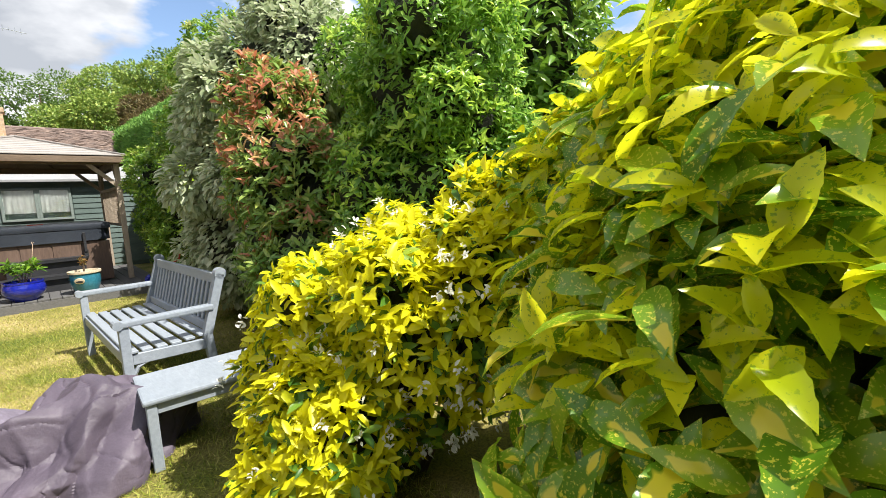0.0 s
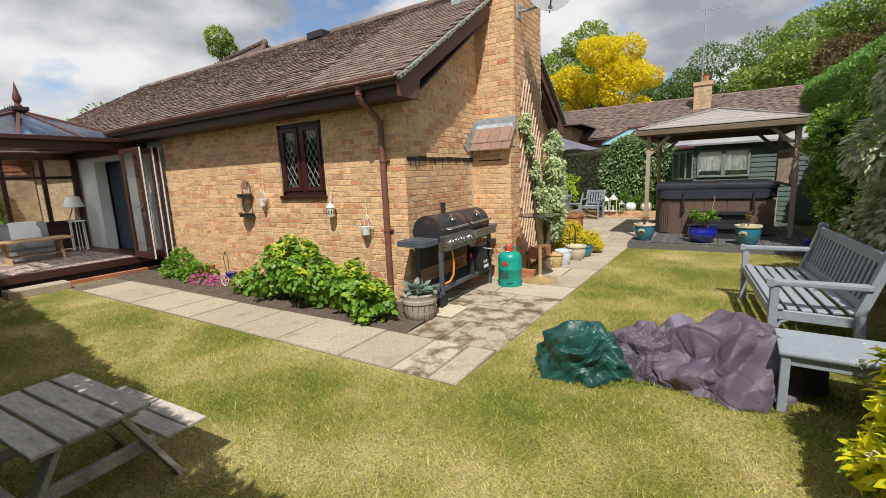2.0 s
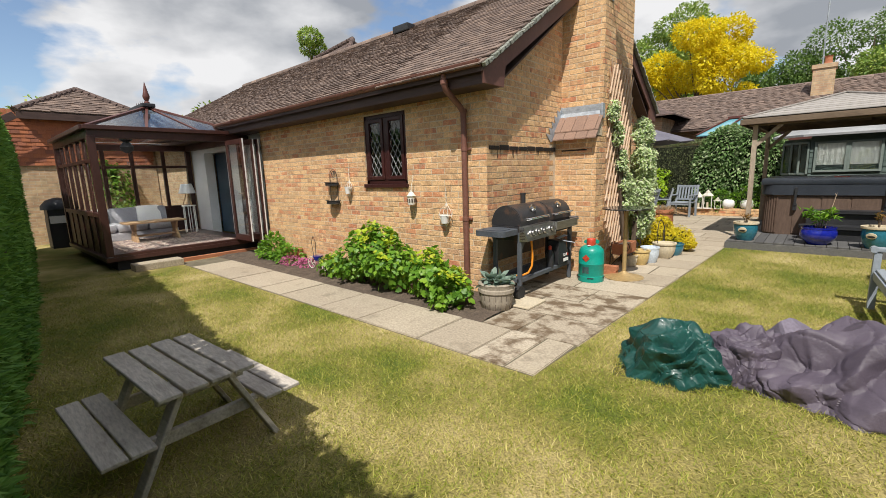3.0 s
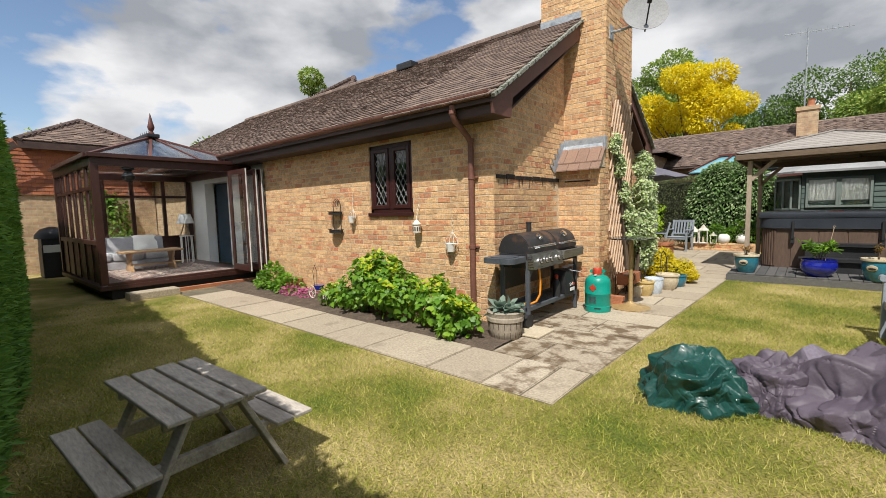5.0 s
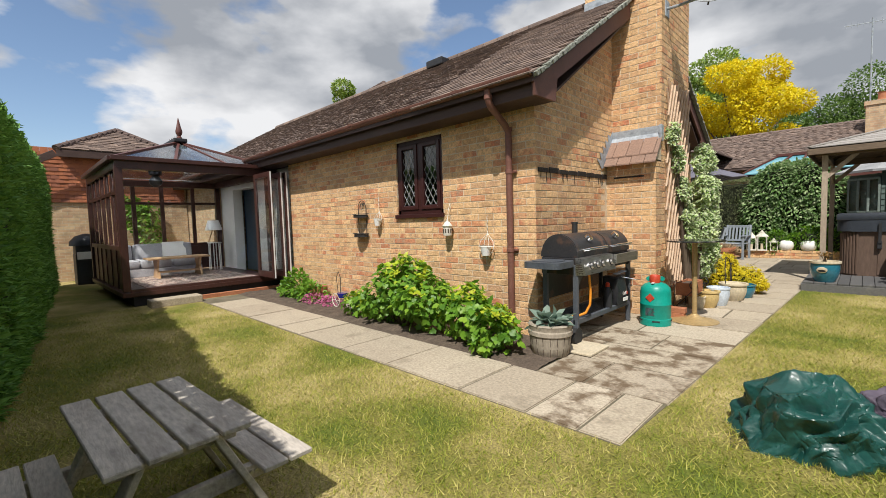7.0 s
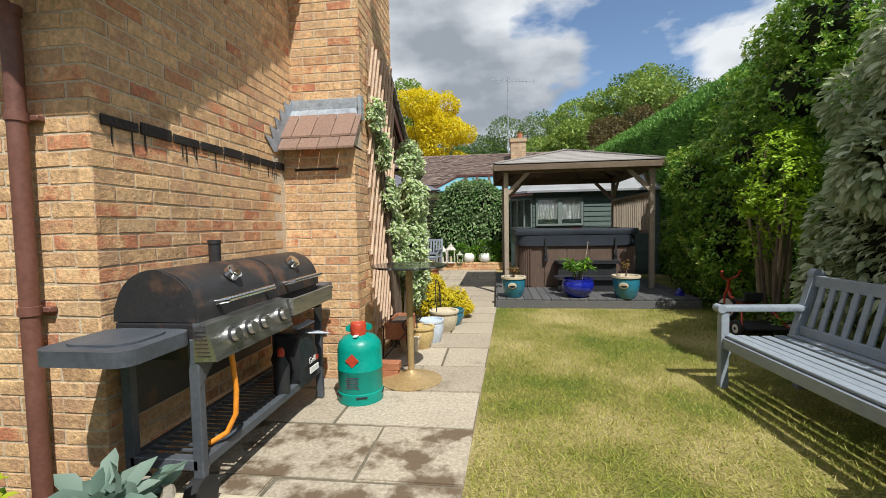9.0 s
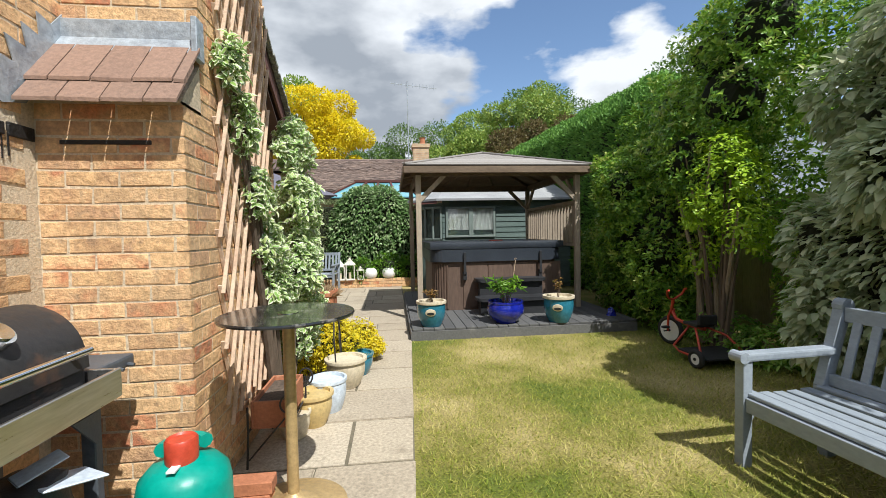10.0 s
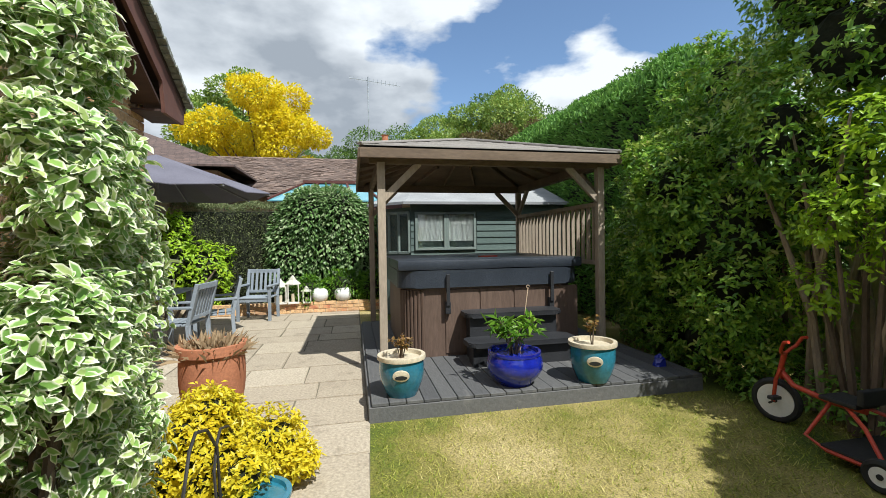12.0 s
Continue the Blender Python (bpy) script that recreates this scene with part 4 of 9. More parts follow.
prof = [(2.885 + 0.058 * math.cos(math.pi + math.pi * i / (N - 1)), 2.665 + 0.062 * math.sin(math.pi + math.pi * i / (N - 1))) for i in range(N)]
prof += [(2.885 + 0.053 * math.cos(2 * math.pi - math.pi * i / (N - 1)), 2.668 + 0.056 * math.sin(2 * math.pi - math.pi * i / (N - 1))) for i in range(N)]
lo = [bm.verts.new((-3.0, a, b)) for a, b in prof]
hi = [bm.verts.new((-17.5, a, b - 0.03)) for a, b in prof]
for i in range(len(prof)):
    j = (i + 1) % len(prof)
    bm.faces.new((lo[i], lo[j], hi[j], hi[i]))
bm.faces.new(lo), bm.faces.new(hi[::-1])
part("channel", bm, "gutter", gutter, smooth=True)
for gxx in (-3.02, -3.9, -4.9, -5.9, -7.4, -8.9):
    bm = fresh()
    slabbed(bm, [(gxx, 2.885 + 0.066 * math.cos(t), 2.668 + 0.07 * math.sin(t)) for t in np.linspace(math.pi, 2 * math.pi, 9)], (-0.09 if gxx < -3.1 else -0.02, 0, 0))
    part("union", bm, "gutter", gutter)
pipe = thing("downpipe", "brown round downpipe with swan neck and clips", "downpipe", kind="structure")
bm = fresh()
tube(bm, [(-3.53, 2.885, 2.60), (-3.53, 2.885, 2.50), (-3.53, 2.92, 2.44), (-3.53, 3.165, 2.28), (-3.53, 3.221, 2.22), (-3.53, 3.225, 2.1), (-3.53, 3.225, 0.02)], 0.036, 14)
part("pipe", bm, "gutter", pipe, smooth=True)
for z in (2.24, 1.79, 0.94, 2.52):
    bm = fresh()
    yy = 3.225 if z < 2.4 else 2.885
    lathe(bm, [(0.036, -0.022), (0.042, -0.02), (0.042, 0.02), (0.036, 0.022)], 16, (-3.53, yy, z))
    if z < 2.2:
        box(bm, -3.60, 3.25, z - 0.012, -3.46, 3.285, z + 0.012, 0.003)
    part("clip", bm, "gutter", pipe, smooth=True)

# window, south wall
win = thing("window_1", "dark mahogany casement window with diamond leaded lights", "window", kind="structure")
x0, x1, z0, z1 = WIN
yf = WALL_Y + 0.022
for a in ((x0, z0 + 0.03, x0 + 0.06, z1), (x1 - 0.06, z0 + 0.03, x1, z1), (x0, z1 - 0.06, x1, z1), (x0, z0 + 0.03, x1, z0 + 0.09), ((x0 + x1) / 2 - 0.035, z0 + 0.09, (x0 + x1) / 2 + 0.035, z1 - 0.06)):
    bm = fresh()
    box(bm, a[0], yf, a[1], a[2], yf + 0.07, a[3], 0.006)
    part("window_frame", bm, "frame", win)
xm = (x0 + x1) / 2
for a, b in ((x0 + 0.06, xm - 0.035), (xm + 0.035, x1 - 0.06)):
    sash = fresh()
    c, d = z0 + 0.09, z1 - 0.06
    for q in ((a, c, a + 0.055, d), (b - 0.055, c, b, d), (a + 0.055, c, b - 0.055, c + 0.055), (a + 0.055, d - 0.055, b - 0.055, d)):
        box(sash, q[0], yf - 0.015, q[1], q[2], yf + 0.05, q[3], 0.006)
    sash = part("sash", sash, "frame", win)
    bm = fresh()
    a2, b2, c2, d2 = a + 0.055, b - 0.055, c + 0.055, d - 0.055
    box(bm, a2, yf + 0.018, c2, b2, yf + 0.024, d2)
    pane = part("pane", bm, "glass", sash)
    bm = fresh()
    stp = (b2 - a2) / 5
    hh = stp * 1.55
    for sg in (1, -1):
        k = -14
        while k < 26:
            w0 = c2 + k * hh
            ts = np.linspace(0, 1, 41)
            us = a2 + ts * (b2 - a2)
            ws = w0 + sg * (us - a2) / stp * hh + (0 if sg > 0 else 2 * hh)
            inn = (ws >= c2) & (ws <= d2)
            if inn.sum() > 2:
                i0, i1 = np.where(inn)[0][[0, -1]]
                beam(bm, (us[i0], yf + 0.015, ws[i0]), (us[i1], yf + 0.015, ws[i1]), 0.0055, 0.005, 0.0, (0, 1, 0))
            k += 2
    part("lead_came", bm, "leadcame", sash)
bm = fresh()
box(bm, x0 - 0.02, WALL_Y - 0.035, z0 - 0.025, x1 + 0.02, yf + 0.03, z0 + 0.03, 0.006)
part("window_sill", bm, "frame", win)
# sheet behind the window; the unlit room is put into its near-black colour
bm = fresh()
box(bm, x0 - 0.1, 4.6, 0.6, x1 + 0.1, 4.62, 2.45)
tagged(part("wall_room", bm, "dark"), "interior wall behind the window, coloured near-black for the room's dimness", "wall", kind="structure")

# chimney breast, shoulder, stack
chim = thing("wall_chimney", "brick chimney breast with a tiled shoulder and tall stack", "chimney", kind="structure")
BX, BY0, BY1, SY0, SY1 = -2.62, 5.03, 6.45, 5.22, 6.36
e = 0.0035
bm = fresh()
box(bm, GX, BY0 + e, -0.1, BX - e, BY1 - e, 1.97)
part("breast_core", bm, "mortar", chim)
bm = fresh()
box(bm, GX, SY0 + e, 1.97, BX - e, SY1 - e, 6.2)
part("stack_core", bm, "mortar", chim)
bm = fresh()
box(bm, -3.62, SY0 + e, 3.6, GX, SY1 - e, 6.2)
part("stack_core", bm, "mortar", chim)

# ---- conservatory ----
CX0, CX1, CY0, CY1, CZ0, CZ1 = -12.95, -9.45, 0.66, 3.36, 0.26, 2.42
cons = thing("conservatory", "mahogany-framed conservatory with hipped glass roof and open bifold doors", "conservatory", kind="structure")
bm = fresh()
box(bm, CX0 - 0.02, CY0 - 0.02, 0.165, CX1 + 0.02, CY1 + 0.03, 0.24, 0.006)
part("floor", bm, "cons", cons, "raised conservatory floor")
# near-black block stands in for the shaded void under the floor
bm = fresh()
box(bm, CX0 + 0.12, CY0 + 0.14, -0.1, CX1 - 0.06, CY1, 0.164)
part("base", bm, "dark", cons)


def bar(p, q, w, h, mtl="cons", parent=cons, name="frame_bar", up=(0, 0, 1), bevel=0.006):
    bm = fresh()
    beam(bm, p, q, w, h, bevel, up)
    return part(name, bm, mtl, parent)


for x, y in ((CX1 - 0.05, CY0 + 0.05), (CX0 + 0.05, CY0 + 0.05), (CX0 + 0.05, CY1 - 0.06)):
    bar((x, y, CZ0), (x, y, CZ1 - 0.1), 0.11, 0.11, name="post", up=(0, 1, 0))
for a, b in (((CX1 - 0.05, CY0, CZ1 - 0.06), (CX1 - 0.05, CY1, CZ1 - 0.06)), ((CX0, CY0 + 0.05, CZ1 - 0.06), (CX1 - 0.106, CY0 + 0.05, CZ1 - 0.06)), ((CX0 + 0.05, CY0 + 0.106, CZ1 - 0.06), (CX0 + 0.05, CY1, CZ1 - 0.06)), ((CX0 + 0.11, CY1 - 0.06, CZ1 - 0.06), (CX1 - 0.11, CY1 - 0.06, CZ1 - 0.06))):
    bar(a, b, 0.1, 0.14, name="ring_beam")
for a, b in (((CX1 + 0.03, CY0 - 0.05, CZ1 + 0.04), (CX1 + 0.03, CY1 - 0.28, CZ1 + 0.04)), ((CX0, CY0 - 0.03, CZ1 + 0.04), (CX1 - 0.02, CY0 - 0.03, CZ1 + 0.04))):
    bar(a, b, 0.1, 0.07, name="eaves_gutter")
bar((CX1 - 0.04, CY0 + 0.1, CZ0 + 0.0), (CX1 - 0.04, CY1, CZ0 + 0.0), 0.1, 0.06, name="threshold")
# front (south) side: dwarf panels, mullions, transom
n = 6
for i in range(n + 1):
    x = CX0 + 0.1 + (CX1 - CX0 - 0.2) * i / n
    if 0 < i < n:
        bar((x, CY0 + 0.05, CZ0), (x, CY0 + 0.05, CZ1 - 0.13), 0.07, 0.06, name="mullion", up=(0, 1, 0))
bar((CX0 + 0.1, CY0 + 0.05, 0.98), (CX1 - 0.1, CY0 + 0.05, 0.98), 0.09, 0.08, name="sill_rail")
bar((CX0 + 0.1, CY0 + 0.05, 1.92), (CX1 - 0.1, CY0 + 0.05, 1.92), 0.06, 0.06, name="transom")
for i in range(n):
    xa, xb = CX0 + 0.14 + (CX1 - CX0 - 0.2) * i / n, CX0 + 0.06 + (CX1 - CX0 - 0.2) * (i + 1) / n
    bm = fresh()
    box(bm, xa, CY0 + 0.035, CZ0, xb, CY0 + 0.065, 0.94, 0.004)
    part("panel", bm, "cons", cons)
    for za, zb in ((1.02, 1.89), (1.95, CZ1 - 0.13)):
        bm = fresh()
        box(bm, xa, CY0 + 0.047, za, xb, CY0 + 0.053, zb)
        g = part("pane", bm, "glass", cons)
        g.visible_shadow = False
# west side: low panel, windows with transoms
bm = fresh()
box(bm, CX0 + 0.02, CY0 + 0.1, CZ0, CX0 + 0.06, CY1 - 0.1, 0.86)
part("panel", bm, "cons", cons)
bar((CX0 + 0.05, CY0 + 0.1, 0.88), (CX0 + 0.05, CY1 - 0.1, 0.88), 0.09, 0.07, name="sill_rail")
bar((CX0 + 0.05, CY0 + 0.1, 1.9), (CX0 + 0.05, CY1 - 0.1, 1.9), 0.06, 0.06, name="transom")
for i, y in enumerate((1.48, 2.05, 2.72)):
    bar((CX0 + 0.05, y, 0.9), (CX0 + 0.05, y, CZ1 - 0.13), 0.1 if i == 0 else 0.07, 0.08, name="mullion", up=(0, 1, 0))
bm = fresh()
box(bm, CX0 + 0.047, CY0 + 0.1, 0.9, CX0 + 0.053, CY1 - 0.1, CZ1 - 0.13)
part("pane", bm, "glass", cons).visible_shadow = False
# glass roof
RA, RB = Vector((-10.95, 2.0, 3.06)), Vector((-11.75, 2.0, 3.06))
cor = [Vector((CX1, CY0, CZ1 + 0.05)), Vector((CX1, CY1 - 0.05, CZ1 + 0.05)), Vector((CX0, CY1 - 0.05, CZ1 + 0.05)), Vector((CX0, CY0, CZ1 + 0.05))]
M["roofglass"] = glassmat("roof_glass", (0.75, 0.82, 0.88), 0.05)
for ring in ((cor[0], cor[1], RA), (cor[1], cor[2], RB, RA), (cor[2], cor[3], RB), (cor[3], cor[0], RA, RB)):
    bm = fresh()
    slabbed(bm, ring, 0.012)
    part("roof_pane", bm, "roofglass", cons)
for a, b in ((cor[0], RA), (cor[1], RA), (cor[2], RB), (cor[3], RB), (RA, RB)):
    bar(a, b, 0.07, 0.06, "brown", name="rafter")
for t in (0.33, 0.66):
    p = cor[0].lerp(cor[1], t)
    bar(p, RA.lerp(p, 0.12), 0.05, 0.045, "brown", name="rafter")
for t in (0.2, 0.4, 0.6, 0.8):
    for a, b in ((cor[3], cor[0]), (cor[2], cor[1])):
        p = a.lerp(b, t)
        q = RB.lerp(RA, min(1, max(0, (t - 0.3) / 0.3)))
        bar(p, q, 0.05, 0.045, "brown", name="rafter")
bm = fresh()
box(bm, RB.x - 0.05, 1.88, 3.05, RA.x + 0.16, 2.12, 3.13, 0.02)
part("ridge_cap", bm, "plastic", cons)
bm = fresh()
lathe(bm, [(0.055, 3.10), (0.05, 3.16), (0.03, 3.18), (0.06, 3.24), (0.065, 3.28), (0.045, 3.36), (0.02, 3.48), (0.004, 3.56)], 16, (RA.x + 0.05, 2.0, 0))
part("finial", bm, "brown", cons, smooth=True)
for i in range(5):
    bm = fresh()
    rod(bm, (RA.x - 0.12 - 0.14 * i, 2.0, 3.1), (RA.x - 0.12 - 0.14 * i, 2.0, 3.24), 0.012, 6, 0.002)
    part("cresting", bm, "brown", cons)
# bifold leaves folded outward at the wall
door = thing("door_1", "open mahogany bifold door leaves folded against the wall", "door", kind="structure")
for i, (y, a) in enumerate(((2.86, -8.70), (3.08, -8.74), (3.17, -8.70))):
    leaf = fresh()
    xa, xb, z0, z1 = CX1 + 0.02, a, 0.29, 2.30
    for q in ((xa, z0, xa + 0.08, z1), (xb - 0.08, z0, xb, z1), (xa + 0.08, z0, xb - 0.08, z0 + 0.12), (xa + 0.08, z1 - 0.09, xb - 0.08, z1)):
        box(leaf, q[0], y, q[1], q[2], y + 0.05, q[3], 0.005)
    leaf = part("door_leaf", leaf, "cons", door)
    bm = fresh()
    box(bm, xa + 0.08, y + 0.02, z0 + 0.12, xb - 0.08, y + 0.03, z1 - 0.09)
    part("pane", bm, "glass", leaf)
    bm = fresh()
    box(bm, xb + 0.001, y + 0.014, z0, xb + 0.006, y + 0.036, z1)
    part("edge_seal", bm, "white", leaf, "pale door edge strip")
bm = fresh()
rod(bm, (-8.80, 2.84, 1.25), (-8.80, 2.80, 1.25), 0.01), rod(bm, (-8.80, 2.80, 1.25), (-8.90, 2.80, 1.25), 0.01)
part("door_handle", bm, "chrome", door)
# step
bm = fresh()
box(bm, -9.38, 0.95, -0.02, -9.06, 1.72, 0.11, 0.015)
tagged(part("step", bm, "slab"), "low concrete step before the conservatory", "step", kind="structure")
bm = fresh()
box(bm, -9.44, 1.75, -0.02, -9.36, 3.3, 0.06, 0.004)
tagged(part("base_brick", bm, "terra"), "red brick footing below the conservatory doors", "footing", kind="structure")
bm = fresh()
box(bm, -12.05, 3.66, 0.2, -10.75, 3.70, 2.2)
tagged(part("door_2", bm, "blue"), "dark blue panel in the inner doorway", "door", kind="structure")
# sheet behind the doorway; its near-black colour stands in for an unlit room
bm = fresh()
box(bm, -12.3, 4.9, 0.0, -8.8, 4.95, 2.45)
tagged(part("wall_back_room", bm, "dark"), "room wall behind the doorway, coloured near-black for the room's dimness", "wall", kind="structure")

# ---- neighbour's garage at the far end ----
gar = thing("garage", "brick outbuilding with red tile-hung gable and tiled roof", "building")
bm = fresh()
box(bm, -17.4, -0.6, -0.1, -15.6, 3.3, 3.3)
part("wall", bm, "brickfar", gar)
tl = tiles("hung_tiles", 0.0, 5.8, lambda u, s: (np.array([-15.58, -2.55, 2.08]), np.array([0, 1.0, 0]), np.array([0, 0, 1.0]), np.array([1.0, 0, 0])), 13, parent=gar, material="hung", lim=lambda u, s: u > 1.95 and s < 1.22)
tl["kind"] = "stuff"
CORN = [Vector(p) for p in ((-15.30, 0.38, 3.34), (-15.30, 3.25, 3.34), (-17.6, 3.25, 3.34), (-17.6, 0.38, 3.34))]
PEAK = Vector((-16.4, 1.82, 4.12))
for i in range(4):
    bm = fresh()
    slabbed(bm, [CORN[i], CORN[(i + 1) % 4], PEAK], 0.05)
    part("roof", bm, "tilefar", gar)
    for k in range(11):
        bm = fresh()
        rod(bm, CORN[i].lerp(PEAK, (k + 0.03) / 11) + Vector((0, 0, 0.04)), CORN[i].lerp(PEAK, (k + 0.97) / 11) + Vector((0, 0, 0.085)), 0.10, 10, 0.06)
        part("bonnet_tile", bm, "tilefar", gar)
tl = tiles("roof_tiles", 0.0, 2.87, lambda u, s: (np.array([-15.30, 0.38, 3.40]), np.array([0, 1.0, 0]), np.array([-0.816, 0, 0.578]), np.array([0.578, 0, 0.816])), 13, parent=gar, jit=0.007, lim=lambda u, s: 1.07 * s < u < 2.87 - 1.07 * s)
tl["kind"] = "stuff"
for p, q in ((CORN[0], CORN[1]), (CORN[0] + Vector((0, -0.02, 0)), Vector((-15.32, -0.35, 2.92)))):
    bm = fresh()
    beam(bm, p - Vector((-0.02, 0, 0.07)), q - Vector((-0.02, 0, 0.07)), 0.03, 0.17)
    part("fascia_board", bm, "fascia", gar)
# a climber on its brickwork
shrub_late = [(-15.45, 2.15, 1.55, 0.12, 0.42, 0.5), (-15.45, 2.35, 0.9, 0.12, 0.3, 0.6), (-15.45, 1.9, 2.0, 0.1, 0.3, 0.25)]

# ---- deck, gazebo, hot tub ----
deck = thing("deck", "low dark-stained timber deck of narrow boards", "deck", kind="structure")
DX0, DX1, DY0, DY1, DZ = -1.46, 1.55, 8.30, 11.9, 0.137
# one solid block below the boards, the gaps' shade put into its near-black colour
bm = fresh()
box(bm, DX0 + 0.01, DY0 + 0.02, -0.1, DX1 - 0.01, DY1, DZ - 0.03)
part("joists", bm, "dark", deck)
x = DX0
while x < DX1 - 0.02:
    bm = fresh()
    box(bm, x + 0.003, DY0 - 0.01, DZ - 0.028, min(x + 0.135, DX1), DY1, DZ + random.uniform(-0.002, 0.002), 0.004)
    part("deck_board", bm, "deck", deck)
    x += 0.138
bm = fresh()
box(bm, DX0 - 0.02, DY0 - 0.018, -0.02, DX1, DY0 + 0.008, DZ - 0.03, 0.004)
part("edge_board", bm, "deck", deck)
bm = fresh()
box(bm, DX0 - 0.02, DY0 + 0.01, -0.02, DX0 + 0.006, DY1, DZ - 0.03, 0.004)
part("edge_board", bm, "deck", deck)

gaz = thing("gazebo", "weathered timber gazebo with low shingled hip roof over the hot tub", "gazebo", (0, 0, 0))
GX0, GX1, GY0, GY1 = -1.28, 1.22, 9.42, 11.9
for x, y in ((GX0, GY0), (GX1, GY0), (GX0, GY1), (GX1, GY1)):
    bm = fresh()
    box(bm, x - 0.04, y - 0.04, DZ, x + 0.04, y + 0.04, 2.22, 0.006)
    part("post", bm, "gazwood", gaz)
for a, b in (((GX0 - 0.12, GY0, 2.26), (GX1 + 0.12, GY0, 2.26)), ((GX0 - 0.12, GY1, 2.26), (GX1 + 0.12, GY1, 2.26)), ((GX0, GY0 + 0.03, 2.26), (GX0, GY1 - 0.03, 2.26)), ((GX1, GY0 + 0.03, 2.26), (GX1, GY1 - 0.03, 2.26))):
    bar(a, b, 0.05, 0.11, "gazbrown_shade", gaz, "beam")
for x, y in ((GX0, GY0), (GX1, GY0), (GX0, GY1), (GX1, GY1)):
    sx, sy = (1 if x < 0 else -1), (1 if y < 10 else -1)
    bar((x + sx * 0.02, y, 1.84), (x + sx * 0.40, y, 2.22), 0.045, 0.07, "gazwood", gaz, "brace")
    bar((x, y + sy * 0.02, 1.84), (x, y + sy * 0.40, 2.22), 0.045, 0.07, "gazwood", gaz, "brace")
EX0, EX1, EY0, EY1, EZ, AP = -1.50, 1.37, 9.22, 12.1, 2.33, Vector((-0.03, 10.68, 2.76))
ec = [Vector((EX0, EY0, EZ)), Vector((EX1, EY0, EZ)), Vector((EX1, EY1, EZ)), Vector((EX0, EY1, EZ))]
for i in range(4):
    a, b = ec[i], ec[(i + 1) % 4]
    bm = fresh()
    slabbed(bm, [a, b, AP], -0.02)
    part("roof_boarding", bm, "gazbrown_shade", gaz)
    bar(a - Vector((0, 0, 0.05)), b - Vector((0, 0, 0.05)), 0.03, 0.1, "gazbrown_shade", gaz, "fascia")
    rows = 9
    for r in range(rows):
        t0, t1 = r / rows, min(1.0, (r + 1.15) / rows)
        bm = fresh()
        p0, p1, p2, p3 = a.lerp(AP, t0), b.lerp(AP, t0), b.lerp(AP, t1), a.lerp(AP, t1)
        slabbed(bm, [p0 + Vector((0, 0, 0.022)), p1 + Vector((0, 0, 0.022)), p2 + Vector((0, 0, 0.012)), p3 + Vector((0, 0, 0.012))], 0.012)
        part("shingle_course", bm, "shingle", gaz)
    bar(a + Vector((0, 0, 0.04)), AP + Vector((0, 0, 0.045)), 0.07, 0.025, "shingle", gaz, "hip_cap")
    bar(a.lerp(AP, 0.1) - Vector((0, 0, 0.05)), AP - Vector((0, 0, 0.06)), 0.04, 0.06, "gazbrown_shade", gaz, "rafter")
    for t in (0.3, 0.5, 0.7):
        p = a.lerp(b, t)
        bar(p - Vector((0, 0, 0.04)), p.lerp(AP, 1 - 2 * abs(t - 0.5) * 0.9 - 0.08) - Vector((0, 0, 0.05)), 0.035, 0.05, "gazbrown_shade", gaz, "rafter")
# slatted side rail
bar((GX1, GY0 + 0.04, 1.80), (GX1, GY1 - 0.04, 1.80), 0.06, 0.05, "gazwood", gaz, "rail")
bar((GX1, GY0 + 0.04, 1.12), (GX1, GY1 - 0.04, 1.12), 0.06, 0.05, "gazwood", gaz, "rail")
y = GY0 + 0.12
while y < GY1 - 0.08:
    bar((GX1, y, 1.145), (GX1, y, 1.775), 0.045, 0.025, "gazwood", gaz, "slat", (0, 1, 0), 0.003)
    y += 0.125

tub = thing("hot_tub", "brown-sided hot tub under a folded dark navy vinyl cover", "hot tub", (-0.05, 10.52, DZ))


def rounded(hx, hy, r, n=6):
    out = []
    for cx, cy, a0 in ((hx - r, hy - r, 0), (-hx + r, hy - r, 90), (-hx + r, -hy + r, 180), (hx - r, -hy + r, 270)):
        out += [(cx + r * math.cos(radians(a0 + 90 * i / n)), cy + r * math.sin(radians(a0 + 90 * i / n))) for i in range(n + 1)]
    return out


bm = fresh()
slabbed(bm, [(x, y, 0) for x, y in rounded(1.0, 1.0, 0.2)], 0.76)
part("cabinet", bm, "tubside", tub, smooth=True)
for sx in (-1.01, -0.55, -0.15, 0.25, 0.65):
    wd = 0.38
    if sx > -1:
        bm = fresh()
        box(bm, sx, -1.012, 0.03, sx + wd, -0.995, 0.73, 0.004)
        part("side_panel", bm, "tubside", tub)
    else:
        for i in range(9):
            bm = fresh()
            a = radians(180 + 90 * i / 8)
            rod(bm, (-0.80 + 0.205 * math.cos(a), -0.8 + 0.205 * math.sin(a), 0.03), (-0.80 + 0.205 * math.cos(a), -0.8 + 0.205 * math.sin(a), 0.73), 0.018, 6)
            part("corner_rib", bm, "tubside", tub)
bm = fresh()
ring = rounded(1.06, 1.05, 0.2)
slabbed(bm, [(x, y, 0.755) for x, y in ring], 0.19)
bmesh.ops.bevel(bm, geom=bm.edges[:], offset=0.012, segments=2, affect="EDGES")
cover = part("cover_skirt", bm, "vinyl", tub, smooth=True)
